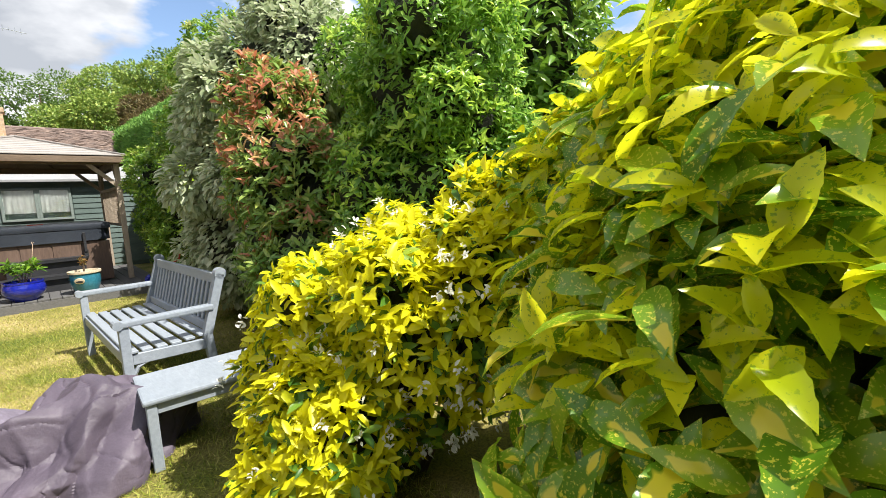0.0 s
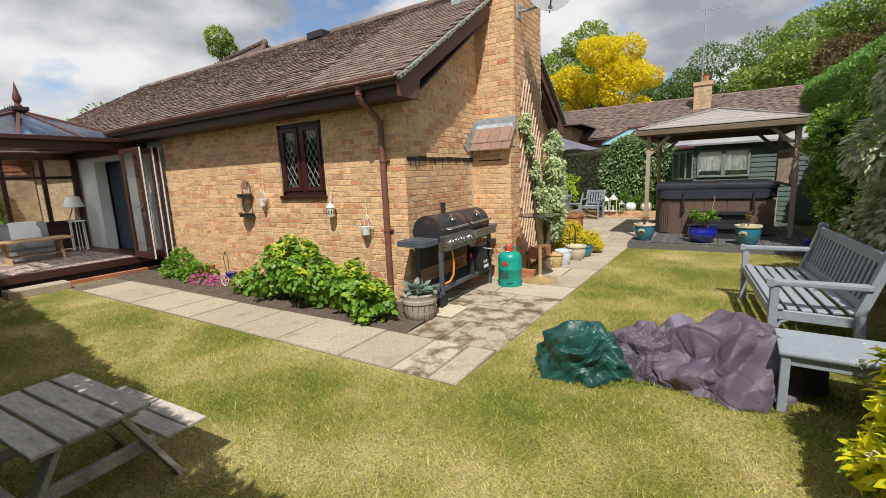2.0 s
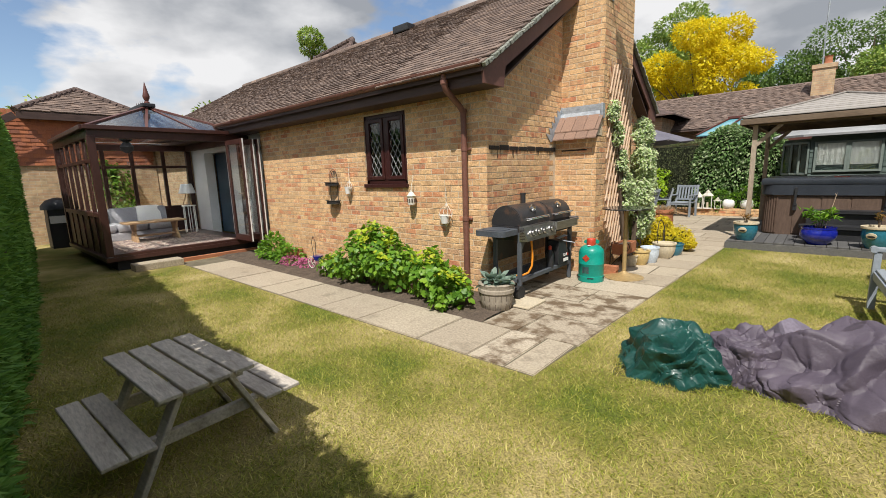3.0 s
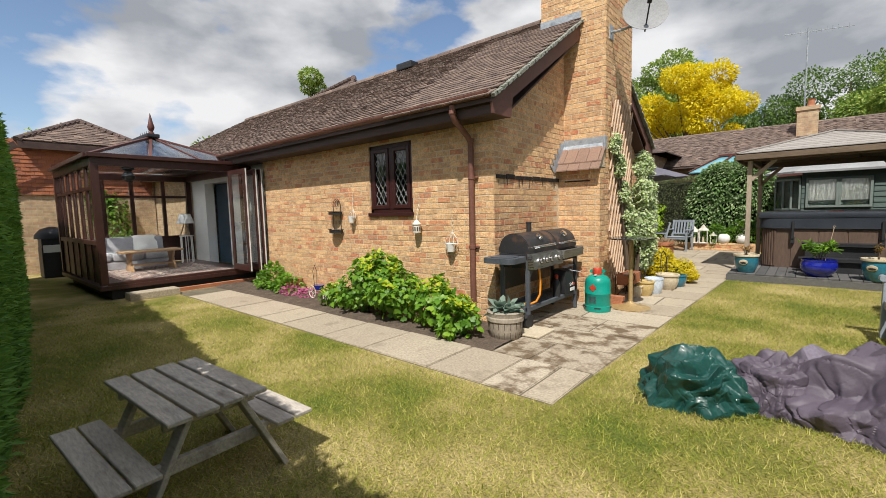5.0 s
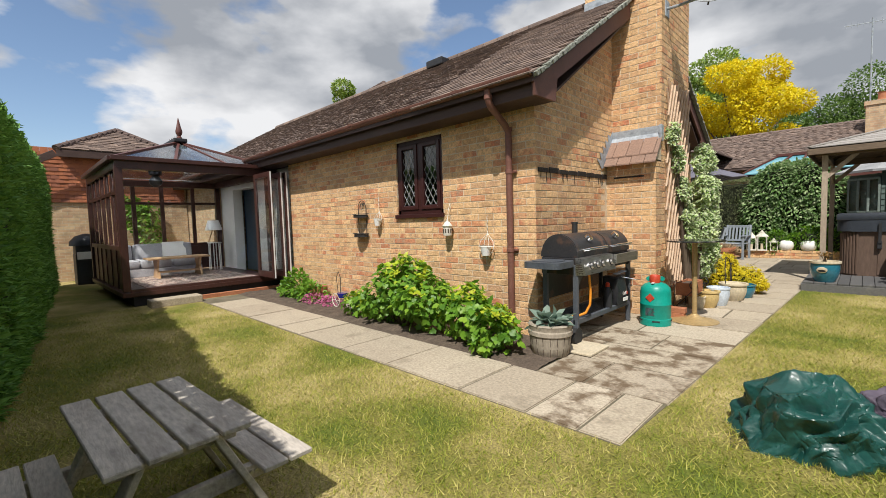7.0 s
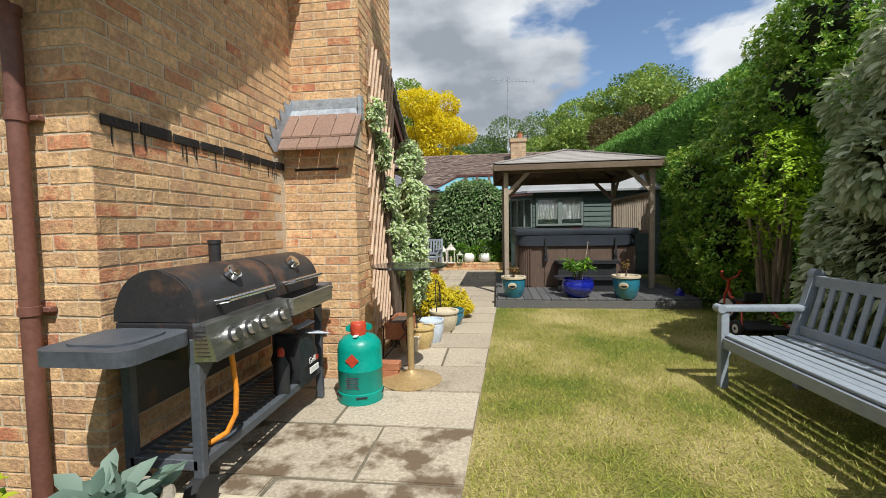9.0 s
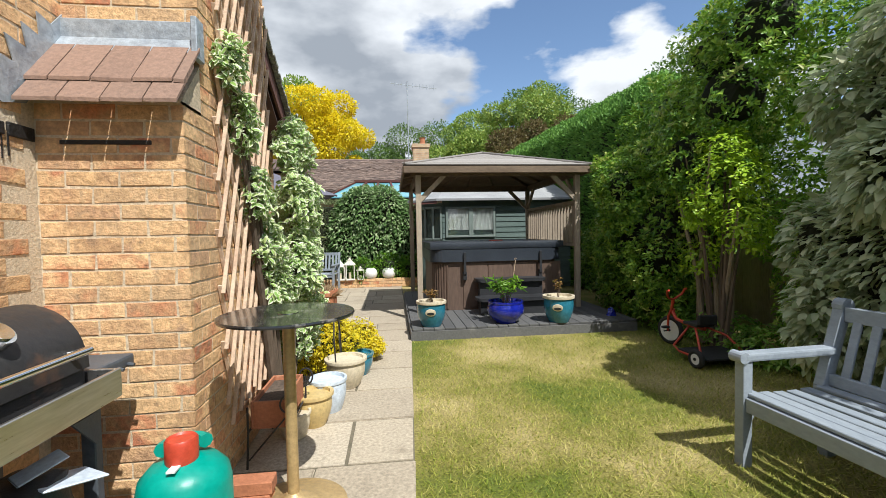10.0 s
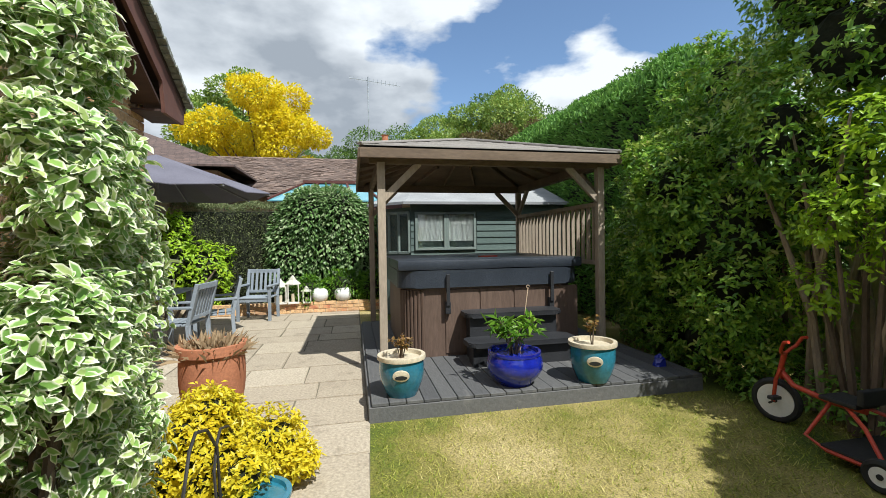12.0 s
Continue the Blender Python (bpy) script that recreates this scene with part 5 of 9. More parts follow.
for y0, y1, z1 in ((-1.06, -0.01, 1.06), (0.01, 1.06, 1.06)):
    bm = fresh()
    box(bm, -1.07, y0, 0.948, 1.07, y1, z1, 0.03)
    bmesh.ops.subdivide_edges(bm, edges=[e for e in bm.edges if e.calc_length() > 0.8], cuts=10, use_grid_fill=True)
    for v in bm.verts:
        v.co.z += 0.012 * noise.noise(v.co * 2.2)
    part("cover_half", bm, "vinyl", tub, smooth=True)
for x in (-0.53, 0.68):
    bm = fresh()
    box(bm, x - 0.02, -1.085, 0.56, x + 0.02, -1.065, 0.90, 0.004), box(bm, x - 0.03, -1.07, 0.47, x + 0.03, -1.01, 0.60, 0.008)
    part("strap", bm, "plastic", tub, "black buckle strap")
bm = fresh()
box(bm, -0.02, -0.62, 1.062, 0.19, -0.50, 1.078)
part("badge", bm, "red", tub, "small red and white badge")
stp = thing("tub_steps", "two-tread black plastic hot tub steps", "steps", (0.10, 9.26, DZ))
for y0, z, w in ((-0.30, 0.20, 0.58), (-0.04, 0.45, 0.54)):
    bm = fresh()
    slabbed(bm, [(a, b + y0 + 0.15, z) for a, b in rounded(w, 0.16, 0.07)], 0.05)
    bmesh.ops.bevel(bm, geom=bm.edges[:], offset=0.012, segments=2, affect="EDGES")
    part("tread", bm, "plastic", stp, smooth=True)
    bm = fresh()
    slabbed(bm, [(-w + 0.05, y0 + 0.05, 0), (w - 0.05, y0 + 0.05, 0), (w - 0.07, y0 + 0.28, 0), (-w + 0.07, y0 + 0.28, 0)], z)
    part("riser", bm, "plastic", stp)

# ---- summerhouse behind ----
shed = thing("summerhouse", "dark green weatherboarded summerhouse with sage windows", "shed", (0, 0, 0))
SX0, SX1, SYF, SZ = -0.52, 2.6, 12.9, 2.06
bm = fresh()
slabbed(bm, [(SX0, SYF, 0), (SX1, SYF, 0), (SX1, 15.2, 0), (-1.05, 15.2, 0), (-1.05, 13.45, 0)], 2.05)
part("wall", bm, "shed", shed)
z = 0.1
while z < 2.02:
    for x0, x1 in ((SX0, -0.46), (0.76, SX1)) if 1.2 < z < 1.95 else ((SX0, SX1),):
        bm = fresh()
        slabbed(bm, [(x0, SYF - 0.022, z), (x0, SYF - 0.004, z + 0.13), (x0, SYF, z + 0.13), (x0, SYF, z)], (x1 - x0, 0, 0))
        part("board", bm, "shed", shed)
    z += 0.125
for x0, x1 in ((-0.44, 0.16), (0.16, 0.74)):
    w = fresh()
    for q in ((x0, 1.24, x0 + 0.05, 1.96), (x1 - 0.05, 1.24, x1, 1.96), (x0 + 0.05, 1.24, x1 - 0.05, 1.29), (x0 + 0.05, 1.91, x1 - 0.05, 1.96)):
        box(w, q[0], SYF - 0.05, q[1], q[2], SYF - 0.004, q[3], 0.004)
    w = part("window", w, "shedwhite", shed)
    bm = fresh()
    box(bm, x0 + 0.05, SYF - 0.03, 1.29, x1 - 0.05, SYF - 0.025, 1.91)
    part("pane", bm, "glass", w)
    bm = fresh()
    bmesh.ops.create_grid(bm, x_segments=40, y_segments=4, size=0.5, matrix=Matrix.Translation(((x0 + x1) / 2, SYF - 0.012, 1.66)) @ Matrix.Rotation(radians(90), 4, "X") @ Matrix.Diagonal((x1 - x0 - 0.1, 0.5, 1, 1)))
    for v in bm.verts:
        v.co.y += 0.006 * math.sin(v.co.x * 60)
    part("net_curtain", bm, "white", w, "white net curtain")
# angled window bay
A, B = Vector((SX0, SYF, 0)), Vector((-1.05, 13.45, 0))
for t0, t1 in ((0.02, 0.33), (0.35, 0.65), (0.67, 0.98)):
    w = fresh()
    nrm = Vector((-0.72, -0.69, 0)) * 0.03
    p, q = A.lerp(B, t0) + nrm, A.lerp(B, t1) + nrm
    for z in (1.2, 1.95):
        beam(w, p + Vector((0, 0, z)), q + Vector((0, 0, z)), 0.04, 0.05)
    for s in (p, q):
        beam(w, s + Vector((0, 0, 1.2)), s + Vector((0, 0, 1.95)), 0.04, 0.04)
    w = part("window", w, "shedwhite", shed)
    bm = fresh()
    slabbed(bm, [p + Vector((0, 0, 1.2)), q + Vector((0, 0, 1.2)), q + Vector((0, 0, 1.95)), p + Vector((0, 0, 1.95))], nrm * 0.1)
    part("pane", bm, "glass", w)
bm = fresh()
slabbed(bm, [(SX0 - 0.15, SYF - 0.2, 2.09), (SX1, SYF - 0.2, 2.09), (SX1, 14.0, 2.56), (-0.3, 14.0, 2.56), (-1.3, 13.4, 2.09)], 0.05)
part("roof", bm, "felt", shed)

# ---- far house ----
far = thing("neighbour_house", "neighbouring bungalow with brown tiled roof and brick chimney", "house")
bm = fresh()
box(bm, -14, 18.2, -0.1, 3.5, 23, 3.0)
part("wall", bm, "brickfar", far)
for sd in (-1, 1):
    bm = fresh()
    slabbed(bm, [(-15, 20.6, 4.32), (3.2, 20.6, 4.32), (4.6, 20.6 + sd * 3.0, 2.75), (-15, 20.6 + sd * 3.0, 2.75)], 0.06)
    part("roof", bm, "tilefar", far)
bm = fresh()
slabbed(bm, [(3.2, 20.6, 4.34), (4.6, 17.6, 2.77), (4.6, 23.6, 2.77)], 0.05)
part("roof", bm, "tilefar", far)
tl = tiles("roof_tiles", 0.0, 11.0, lambda u, s: (np.array([3.4, 17.62, 2.83]), np.array([-1.0, 0, 0]), np.array([0, 2.98, 1.57]) / 3.37, np.array([0, -1.57, 2.98]) / 3.37), 33, parent=far, jit=0.008)
tl["kind"] = "stuff"
bm = fresh()
box(bm, -0.83, 19.3, 3.0, -0.23, 19.9, 4.70, 0.01), box(bm, -0.87, 19.26, 4.62, -0.19, 19.94, 4.76, 0.01)
ch = part("chimney", bm, "brickfar", far)
bm = fresh()
lathe(bm, [(0.13, 4.76), (0.11, 4.84), (0.1, 5.0), (0.13, 5.04)], 14, (-0.45, 19.6, 0))
part("chimney_pot", bm, "terra", ch)
aer = thing("tv_aerial", "tall thin metal television aerial on a mast", "aerial", (-0.72, 26.2, 0))
bm = fresh()
rod(bm, (0, 0, 0), (0, 0, 9.5), 0.03, 8)
part("mast", bm, "lead", aer)
bm = fresh()
rod(bm, (-0.9, 0, 9.4), (1.6, 0.3, 9.25), 0.016, 6)
for i in range(13):
    x = -0.85 + 0.19 * i
    rod(bm, (x, 0.02 * i, 9.27 - 0.01 * i), (x, 0.02 * i, 9.52 - 0.01 * i), 0.009, 4)
part("antenna", bm, "lead", aer)
fc = thing("glass_lantern", "blue-tinted conservatory roof with brown bars above the hedge", "conservatory", (-1.9, 17.0, 0))
bm = fresh()
box(bm, -1.6, -0.9, 0, 1.6, 0.6, 2.45)
part("wall", bm, "brown", fc)
M["blueglass"] = mat("blue_roof_glass", [(0.10, 0.30, 0.36), (0.16, 0.38, 0.45)], 2.0, 30.0, 0.12, bump=0.0, coat=1.0)
bm = fresh()
slabbed(bm, [(-1.7, -1.0, 2.45), (1.7, -1.0, 2.45), (0.9, -0.1, 2.98), (-0.9, -0.1, 2.98)], 0.03)
part("roof_glass", bm, "blueglass", fc)
bm = fresh()
slabbed(bm, [(-1.7, 0.6, 2.45), (1.7, 0.6, 2.45), (0.9, -0.1, 2.98), (-0.9, -0.1, 2.98)], 0.03)
part("roof_glass", bm, "blueglass", fc)
for i in range(6):
    t = i / 5
    bar((-1.7 + 3.4 * t, -1.0, 2.50), (-0.9 + 1.8 * t, -0.1, 3.03), 0.06, 0.05, "brown", fc, "glazing_bar")
bar((-0.95, -0.1, 3.05), (0.95, -0.1, 3.05), 0.12, 0.08, "brown", fc, "ridge_bar")

for ring in ([(-4.3, 15.9, 3.25), (-8.6, 20.2, 5.2), (-15, 20.2, 5.2), (-15, 15.9, 3.25)], [(-4.3, 15.9, 3.25), (-4.3, 24.0, 3.25), (-8.6, 20.2, 5.2)]):
    bm = fresh()
    slabbed(bm, ring, 0.05)
    part("roof", bm, "tilefar", far)
bm = fresh()
box(bm, -15, 16.4, -0.1, -4.8, 18.19, 3.24)
part("wall", bm, "brickfar", far)

# boundary fence behind the shrubs
fence = thing("fence", "plain dark timber boundary fence behind the shrubs", "fence", kind="structure")
y = -3.2
while y < 9.2:
    bm = fresh()
    box(bm, 3.42, y, -0.02, 3.45, y + 0.148, 1.75, 0.003)
    part("fence_board", bm, "gazwood", fence)
    y += 0.152

# rear wing of the bungalow
wing = thing("house_wing", "rear wing of the bungalow with brown tiled hip roof", "building")
bm = fresh()
box(bm, -11.5, 9.2, -0.1, -5.2, 18, 2.5)
part("wall", bm, "brickfar", wing)
bm = fresh()
vs = [bm.verts.new(p) for p in ((-4.75, 9.1, 2.55), (-4.75, 18.4, 2.55), (-12, 18.4, 2.55), (-12, 9.1, 2.55), (-8.4, 12.0, 4.5), (-8.4, 15.5, 4.5))]
for f in ((0, 1, 5, 4), (1, 2, 5), (2, 3, 4, 5), (3, 0, 4), (3, 2, 1, 0)):
    bm.faces.new([vs[i] for i in f])
part("roof", bm, "tilefar", wing)
bm = fresh()
beam(bm, (-4.7, 9.1, 2.5), (-4.7, 18.4, 2.5), 0.1, 0.14), beam(bm, (-5.0, 9.1, 2.44), (-5.0, 18.4, 2.44), 0.5, 0.02)
part("fascia", bm, "fascia", wing)
top = thing("cross_roof", "tiled roof of the cross wing with ridge", "roof", (0, 0, 0))
bm = fresh()
vs = [bm.verts.new(p) for p in ((-12.0, 7.5, 4.2), (-12.0, 14, 4.2), (-18.6, 14, 4.2), (-18.6, 7.5, 4.2), (-13.65, 9.6, 6.42), (-16.2, 9.6, 6.2))]
for f in ((0, 1, 4), (1, 2, 5, 4), (2, 3, 5), (3, 0, 4, 5), (3, 2, 1, 0)):
    bm.faces.new([vs[i] for i in f])
part("roof_slope", bm, "tilefar", top)
for p0, p1, n in (((-12.0, 7.5, 4.2), (-13.65, 9.6, 6.42), 12), ((-13.65, 9.6, 6.42), (-16.2, 9.6, 6.2), 9)):
    p0, p1 = Vector(p0), Vector(p1)
    for i in range(n):
        bm = fresh()
        rod(bm, p0.lerp(p1, i / n) + Vector((0, 0, 0.02)), p0.lerp(p1, (i + 0.95) / n) + Vector((0, 0, 0.05)), 0.11, 10, 0.08)
        part("ridge_tile", bm, "tilefar", top)
bm = fresh()
box(bm, -18.5, 7.6, -0.1, -12.4, 13.8, 4.2)
part("wall", bm, "brickfar", top)

# ---- planting ----
LM = dict(
    conifer=leafmat("conifer_sprays", [(0.072, 0.17, 0.034), (0.129, 0.282, 0.051), (0.211, 0.395, 0.072), (0.17, 0.339, 0.056)], rough=0.6, through=0.25),
    aucuba=leafmat("aucuba_leaf", [(0.09, 0.22, 0.014), (0.15, 0.31, 0.018), (0.24, 0.41, 0.022), (0.34, 0.48, 0.025), (0.12, 0.27, 0.016)], speck=((0.74, 0.70, 0.08), 140.0, 0.57), heart=((0.86, 0.74, 0.06), 11.0, 0.49), rough=0.22, through=0.48, spec=0.6),
    aucuba_new=leafmat("aucuba_young_leaf", [(0.50, 0.62, 0.015), (0.70, 0.74, 0.016), (0.84, 0.83, 0.02), (0.88, 0.85, 0.025), (0.76, 0.78, 0.018)], speck=((0.36, 0.50, 0.02), 95.0, 0.585), rough=0.26, through=0.66, spec=0.5),
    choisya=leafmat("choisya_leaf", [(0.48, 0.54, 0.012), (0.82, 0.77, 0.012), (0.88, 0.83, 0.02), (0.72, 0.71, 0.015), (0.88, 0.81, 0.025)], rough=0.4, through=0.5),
    # darker green copy for low and inner leaves; shade is put into its colour
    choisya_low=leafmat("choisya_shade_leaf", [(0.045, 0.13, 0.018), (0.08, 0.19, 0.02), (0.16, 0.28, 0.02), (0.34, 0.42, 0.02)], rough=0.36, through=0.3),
    blossom=leafmat("white_blossom", [(0.84, 0.83, 0.74), (0.88, 0.87, 0.80)], rough=0.7, through=0.42),
    green=leafmat("glossy_green_leaf", [(0.07, 0.17, 0.024), (0.13, 0.28, 0.035), (0.23, 0.42, 0.06), (0.34, 0.52, 0.085), (0.10, 0.22, 0.03)], rough=0.28, through=0.45, own=0.6, patch=5.0),
    viburnum_new=leafmat("fresh_shoot_leaf", [(0.34, 0.56, 0.06), (0.50, 0.68, 0.09), (0.58, 0.74, 0.13)], rough=0.3, through=0.5),
    photinia=leafmat("photinia_leaf", [(0.12, 0.24, 0.05), (0.20, 0.34, 0.07), (0.30, 0.43, 0.09), (0.42, 0.46, 0.12)], rough=0.28, through=0.4),
    photinia_new=leafmat("photinia_red_shoot", [(0.48, 0.30, 0.09), (0.54, 0.19, 0.09), (0.64, 0.28, 0.18), (0.56, 0.40, 0.14), (0.60, 0.15, 0.09)], rough=0.3, through=0.4),
    silver=leafmat("silver_leaf", [(0.22, 0.30, 0.14), (0.38, 0.45, 0.25), (0.62, 0.66, 0.44), (0.30, 0.38, 0.20), (0.84, 0.84, 0.62)], rough=0.42, through=0.4),
    privet=leafmat("dark_shrub_leaf", [(0.05, 0.125, 0.016), (0.10, 0.22, 0.026), (0.18, 0.34, 0.036), (0.34, 0.50, 0.055), (0.07, 0.16, 0.02)], rough=0.34, through=0.35, own=0.6, patch=3.0),
    privet_tip=leafmat("pale_shoot_leaf", [(0.26, 0.36, 0.06), (0.40, 0.50, 0.09), (0.46, 0.46, 0.16)], rough=0.4, through=0.4),
    lime=leafmat("lime_leaf", [(0.22, 0.38, 0.02), (0.34, 0.52, 0.025), (0.46, 0.60, 0.035)], rough=0.4, through=0.35),
    euonymus=leafmat("variegated_leaf", [(0.15, 0.29, 0.06), (0.23, 0.40, 0.09), (0.33, 0.50, 0.12), (0.55, 0.62, 0.24)], rim=((0.80, 0.80, 0.60), 0.5, 0.9), rough=0.35, through=0.25),
    gold=leafmat("golden_leaf", [(0.55, 0.46, 0.015), (0.74, 0.60, 0.02), (0.80, 0.68, 0.04), (0.42, 0.40, 0.02)], rough=0.4, through=0.42),
    currant=leafmat("fresh_green_leaf", [(0.065, 0.16, 0.016), (0.11, 0.25, 0.022), (0.18, 0.34, 0.03), (0.28, 0.44, 0.04)], rough=0.45, through=0.35, own=0.65, patch=5.0),
    currant_tip=leafmat("young_yellow_green_leaf", [(0.36, 0.52, 0.03), (0.52, 0.62, 0.04), (0.58, 0.56, 0.06)], rough=0.45, through=0.42),
    cabbage=leafmat("blue_green_leaf", [(0.14, 0.22, 0.17), (0.22, 0.31, 0.25), (0.30, 0.38, 0.31)], rough=0.55, through=0.35),
    yellowtree=leafmat("yellow_tree_leaf", [(0.56, 0.46, 0.011), (0.78, 0.63, 0.017), (0.87, 0.74, 0.023), (0.50, 0.46, 0.02)], rough=0.5, through=0.45),
    oak=leafmat("oak_leaf", [(0.055, 0.118, 0.027), (0.1, 0.182, 0.036), (0.155, 0.255, 0.055), (0.218, 0.309, 0.073)], rough=0.5, through=0.35),
    ash=leafmat("light_tree_leaf", [(0.118, 0.218, 0.042), (0.218, 0.336, 0.067), (0.336, 0.437, 0.092), (0.42, 0.437, 0.118)], rough=0.5, through=0.25),
    bronze=leafmat("bronze_leaf", [(0.12, 0.09, 0.04), (0.18, 0.14, 0.06), (0.15, 0.15, 0.05)], rough=0.5, through=0.35),
    laurel=leafmat("pale_laurel_leaf", [(0.07, 0.16, 0.04), (0.15, 0.27, 0.08), (0.32, 0.44, 0.20), (0.62, 0.68, 0.44)], rough=0.3, through=0.35),
    olive=leafmat("olive_leaf", [(0.13, 0.169, 0.065), (0.221, 0.26, 0.111), (0.286, 0.299, 0.156)], rough=0.5, through=0.35),
    pinkflower=leafmat("pink_petals", [(0.50, 0.10, 0.25), (0.60, 0.20, 0.36)], rough=0.7, through=0.35),
    dry=leafmat("dry_stems", [(0.34, 0.24, 0.13), (0.45, 0.33, 0.20)], rough=0.8, through=0.1),
    redleaf=leafmat("bronze_shoot_leaf", [(0.16, 0.11, 0.03), (0.30, 0.16, 0.05), (0.20, 0.20, 0.05)], rough=0.5, through=0.42),
)


def hedge(name, label, line, width, height, count, size, aspect, material, seed, wave=0.05, shape=DIAMOND, category="hedge", dome=0.12, up=0.3):
    """A clipped hedge along a line of plan points; height may vary from point to point."""
    rng = np.random.default_rng(seed)
    ob = thing(name, label, category, (line[0][0], line[0][1], 0))
    off = np.array([line[0][0], line[0][1], 0.0])
    L = np.array(line, dtype=float)
    hs = np.array(height if isinstance(height, (list, tuple)) else [height] * len(line), dtype=float)
    seg = np.linalg.norm(np.diff(L, axis=0), axis=1)
    cum = np.concatenate([[0], np.cumsum(seg)])
    s = rng.uniform(0, cum[-1], count)
    i = np.clip(np.searchsorted(cum, s) - 1, 0, len(seg) - 1)
    t = (s - cum[i]) / seg[i]
    base = L[i] + (L[i + 1] - L[i]) * t[:, None]
    h = hs[i] + (hs[i + 1] - hs[i]) * t
    d = (L[i + 1] - L[i]) / seg[i][:, None]
    nrm = np.stack([-d[:, 1], d[:, 0]], 1)
    per = rng.uniform(0, 1, count) * (2 * h + width)
    side = np.where(per < h, -1.0, np.where(per < h + width, 0.0, 1.0))
    z = np.where(side < 0, per, np.where(side > 0, per - h - width, h))
    o = np.where(side == 0, per - h - width / 2, side * width / 2)
    round_ = dome * np.clip((z / h - 0.75) * 4, 0, 1) ** 2 * width
    o = o - np.sign(o) * round_ * (side != 0)
    z = z - np.where(side == 0, dome * (2 * o / width) ** 2 * width, 0)
    bump = wave * (np.sin(2.3 * s + 3 * z) + np.sin(5.1 * s - 4.3 * z + 1) + np.sin(9 * s + 7 * z)) / 3 - 0.09 * rng.uniform(0, 1, count) ** 2
    o, z = o + side * bump, z + (side == 0) * bump
    P = np.concatenate([base + nrm * o[:, None], z[:, None]], 1)
    D = np.concatenate([nrm * side[:, None], (side == 0)[:, None] * 1.0 + up], 1)
    end = rng.uniform(0, 1, count) < 0.06
    ends = rng.choice([0, -1], count)
    dd = np.stack([d[0] * -1 if e == 0 else d[-1] for e in ends])
    pe = np.stack([L[0] if e == 0 else L[-1] for e in ends]) + np.stack([nrm[0]] * count) * rng.uniform(-0.5, 0.5, count)[:, None] * width
    ze = rng.uniform(0, 1, count) * np.where(ends == 0, hs[0], hs[-1])
    P[end] = np.concatenate([pe + dd * 0.03, ze[:, None]], 1)[end]
    D[end] = np.concatenate([dd, np.full((count, 1), up)], 1)[end]
    ok = P[:, 2] > 0.02
    leaves("foliage", P[ok] - off, unit(D[ok]), size, aspect, LM[material], ob, rng, shape, -0.1 if up > 0.2 else 0.2, 0.8)
    # near-black blocks along the hedge stand in for the shade within it
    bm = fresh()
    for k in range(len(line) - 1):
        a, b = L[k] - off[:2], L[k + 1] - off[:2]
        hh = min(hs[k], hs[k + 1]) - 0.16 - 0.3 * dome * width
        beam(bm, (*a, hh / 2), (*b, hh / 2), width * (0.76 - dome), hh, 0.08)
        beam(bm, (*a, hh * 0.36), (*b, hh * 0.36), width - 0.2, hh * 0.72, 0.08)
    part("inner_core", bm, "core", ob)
    return ob


hedge("conifer_hedge", "tall clipped conifer hedge, deep green", [(-14.0, -0.35), (-6.45, -1.02), (-0.8, -1.72)], 0.85, [2.75, 2.6, 2.6], 96000, 0.07, 0.45, "conifer", 11, 0.06)
hedge("conifer_hedge", "high clipped conifer hedge along the boundary", [(3.5, 9.5), (3.5, 10.5), (3.5, 13.5), (3.35, 21.0)], 1.7, [3.5, 4.2, 4.35, 4.6], 90000, 0.11, 0.4, "conifer", 12, 0.07, dome=0.35)
hedge("back_hedge", "clipped hedge behind the camera's lawn", [(-1.3, -2.6), (3.0, -2.9)], 0.8, 1.5, 9000, 0.09, 0.45, "conifer", 13)

AUC = [(1.22, -0.17, 0.75, 0.66, 0.60, 0.78), (1.38, -0.25, 1.40, 0.52, 0.50, 0.52), (1.80, -0.10, 1.30, 0.70, 0.60, 0.80), (1.25, -0.75, 0.80, 0.60, 0.50, 0.80), (1.75, 0.35, 1.05, 0.55, 0.5, 0.75)]
auc = shrub("aucuba", "spotted laurel bush with large yellow-flecked leaves", AUC, 6200, 0.15, 0.38, LM["aucuba"], 21, TOOTHED, depth=0.5, droop=0.12, fcore=0.6, whorl=5, amp=0.08)
young_growth(auc, AUC, 11000, 0.12, 0.38, LM["aucuba_new"], 121, lambda P, D: np.clip((P[:, 2] - 0.92) / 0.35 + 0.5 * D[:, 2] * (P[:, 2] > 0.95), 0.04, 1.0), TOOTHED, 6, 0.15, 0.1, -0.05)
CHO = lumpy([(0.98, 1.68, 0.50, 0.42, 0.45, 0.55), (1.30, 1.25, 0.75, 0.48, 0.48, 0.60), (1.52, 0.95, 0.88, 0.48, 0.42, 0.58), (1.48, 1.90, 0.60, 0.50, 0.50, 0.62), (0.88, 1.32, 0.38, 0.36, 0.34, 0.42)], 5, 22)
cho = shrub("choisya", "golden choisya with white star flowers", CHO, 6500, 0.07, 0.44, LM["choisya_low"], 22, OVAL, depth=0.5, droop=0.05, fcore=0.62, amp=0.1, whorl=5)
# gold thickens upwards and towards -x; green elsewhere carries the shade in its colour
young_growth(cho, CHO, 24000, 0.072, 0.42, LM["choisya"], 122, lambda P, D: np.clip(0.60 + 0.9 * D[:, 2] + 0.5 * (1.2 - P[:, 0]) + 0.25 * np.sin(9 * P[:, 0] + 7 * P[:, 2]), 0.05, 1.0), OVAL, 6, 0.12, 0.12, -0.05)
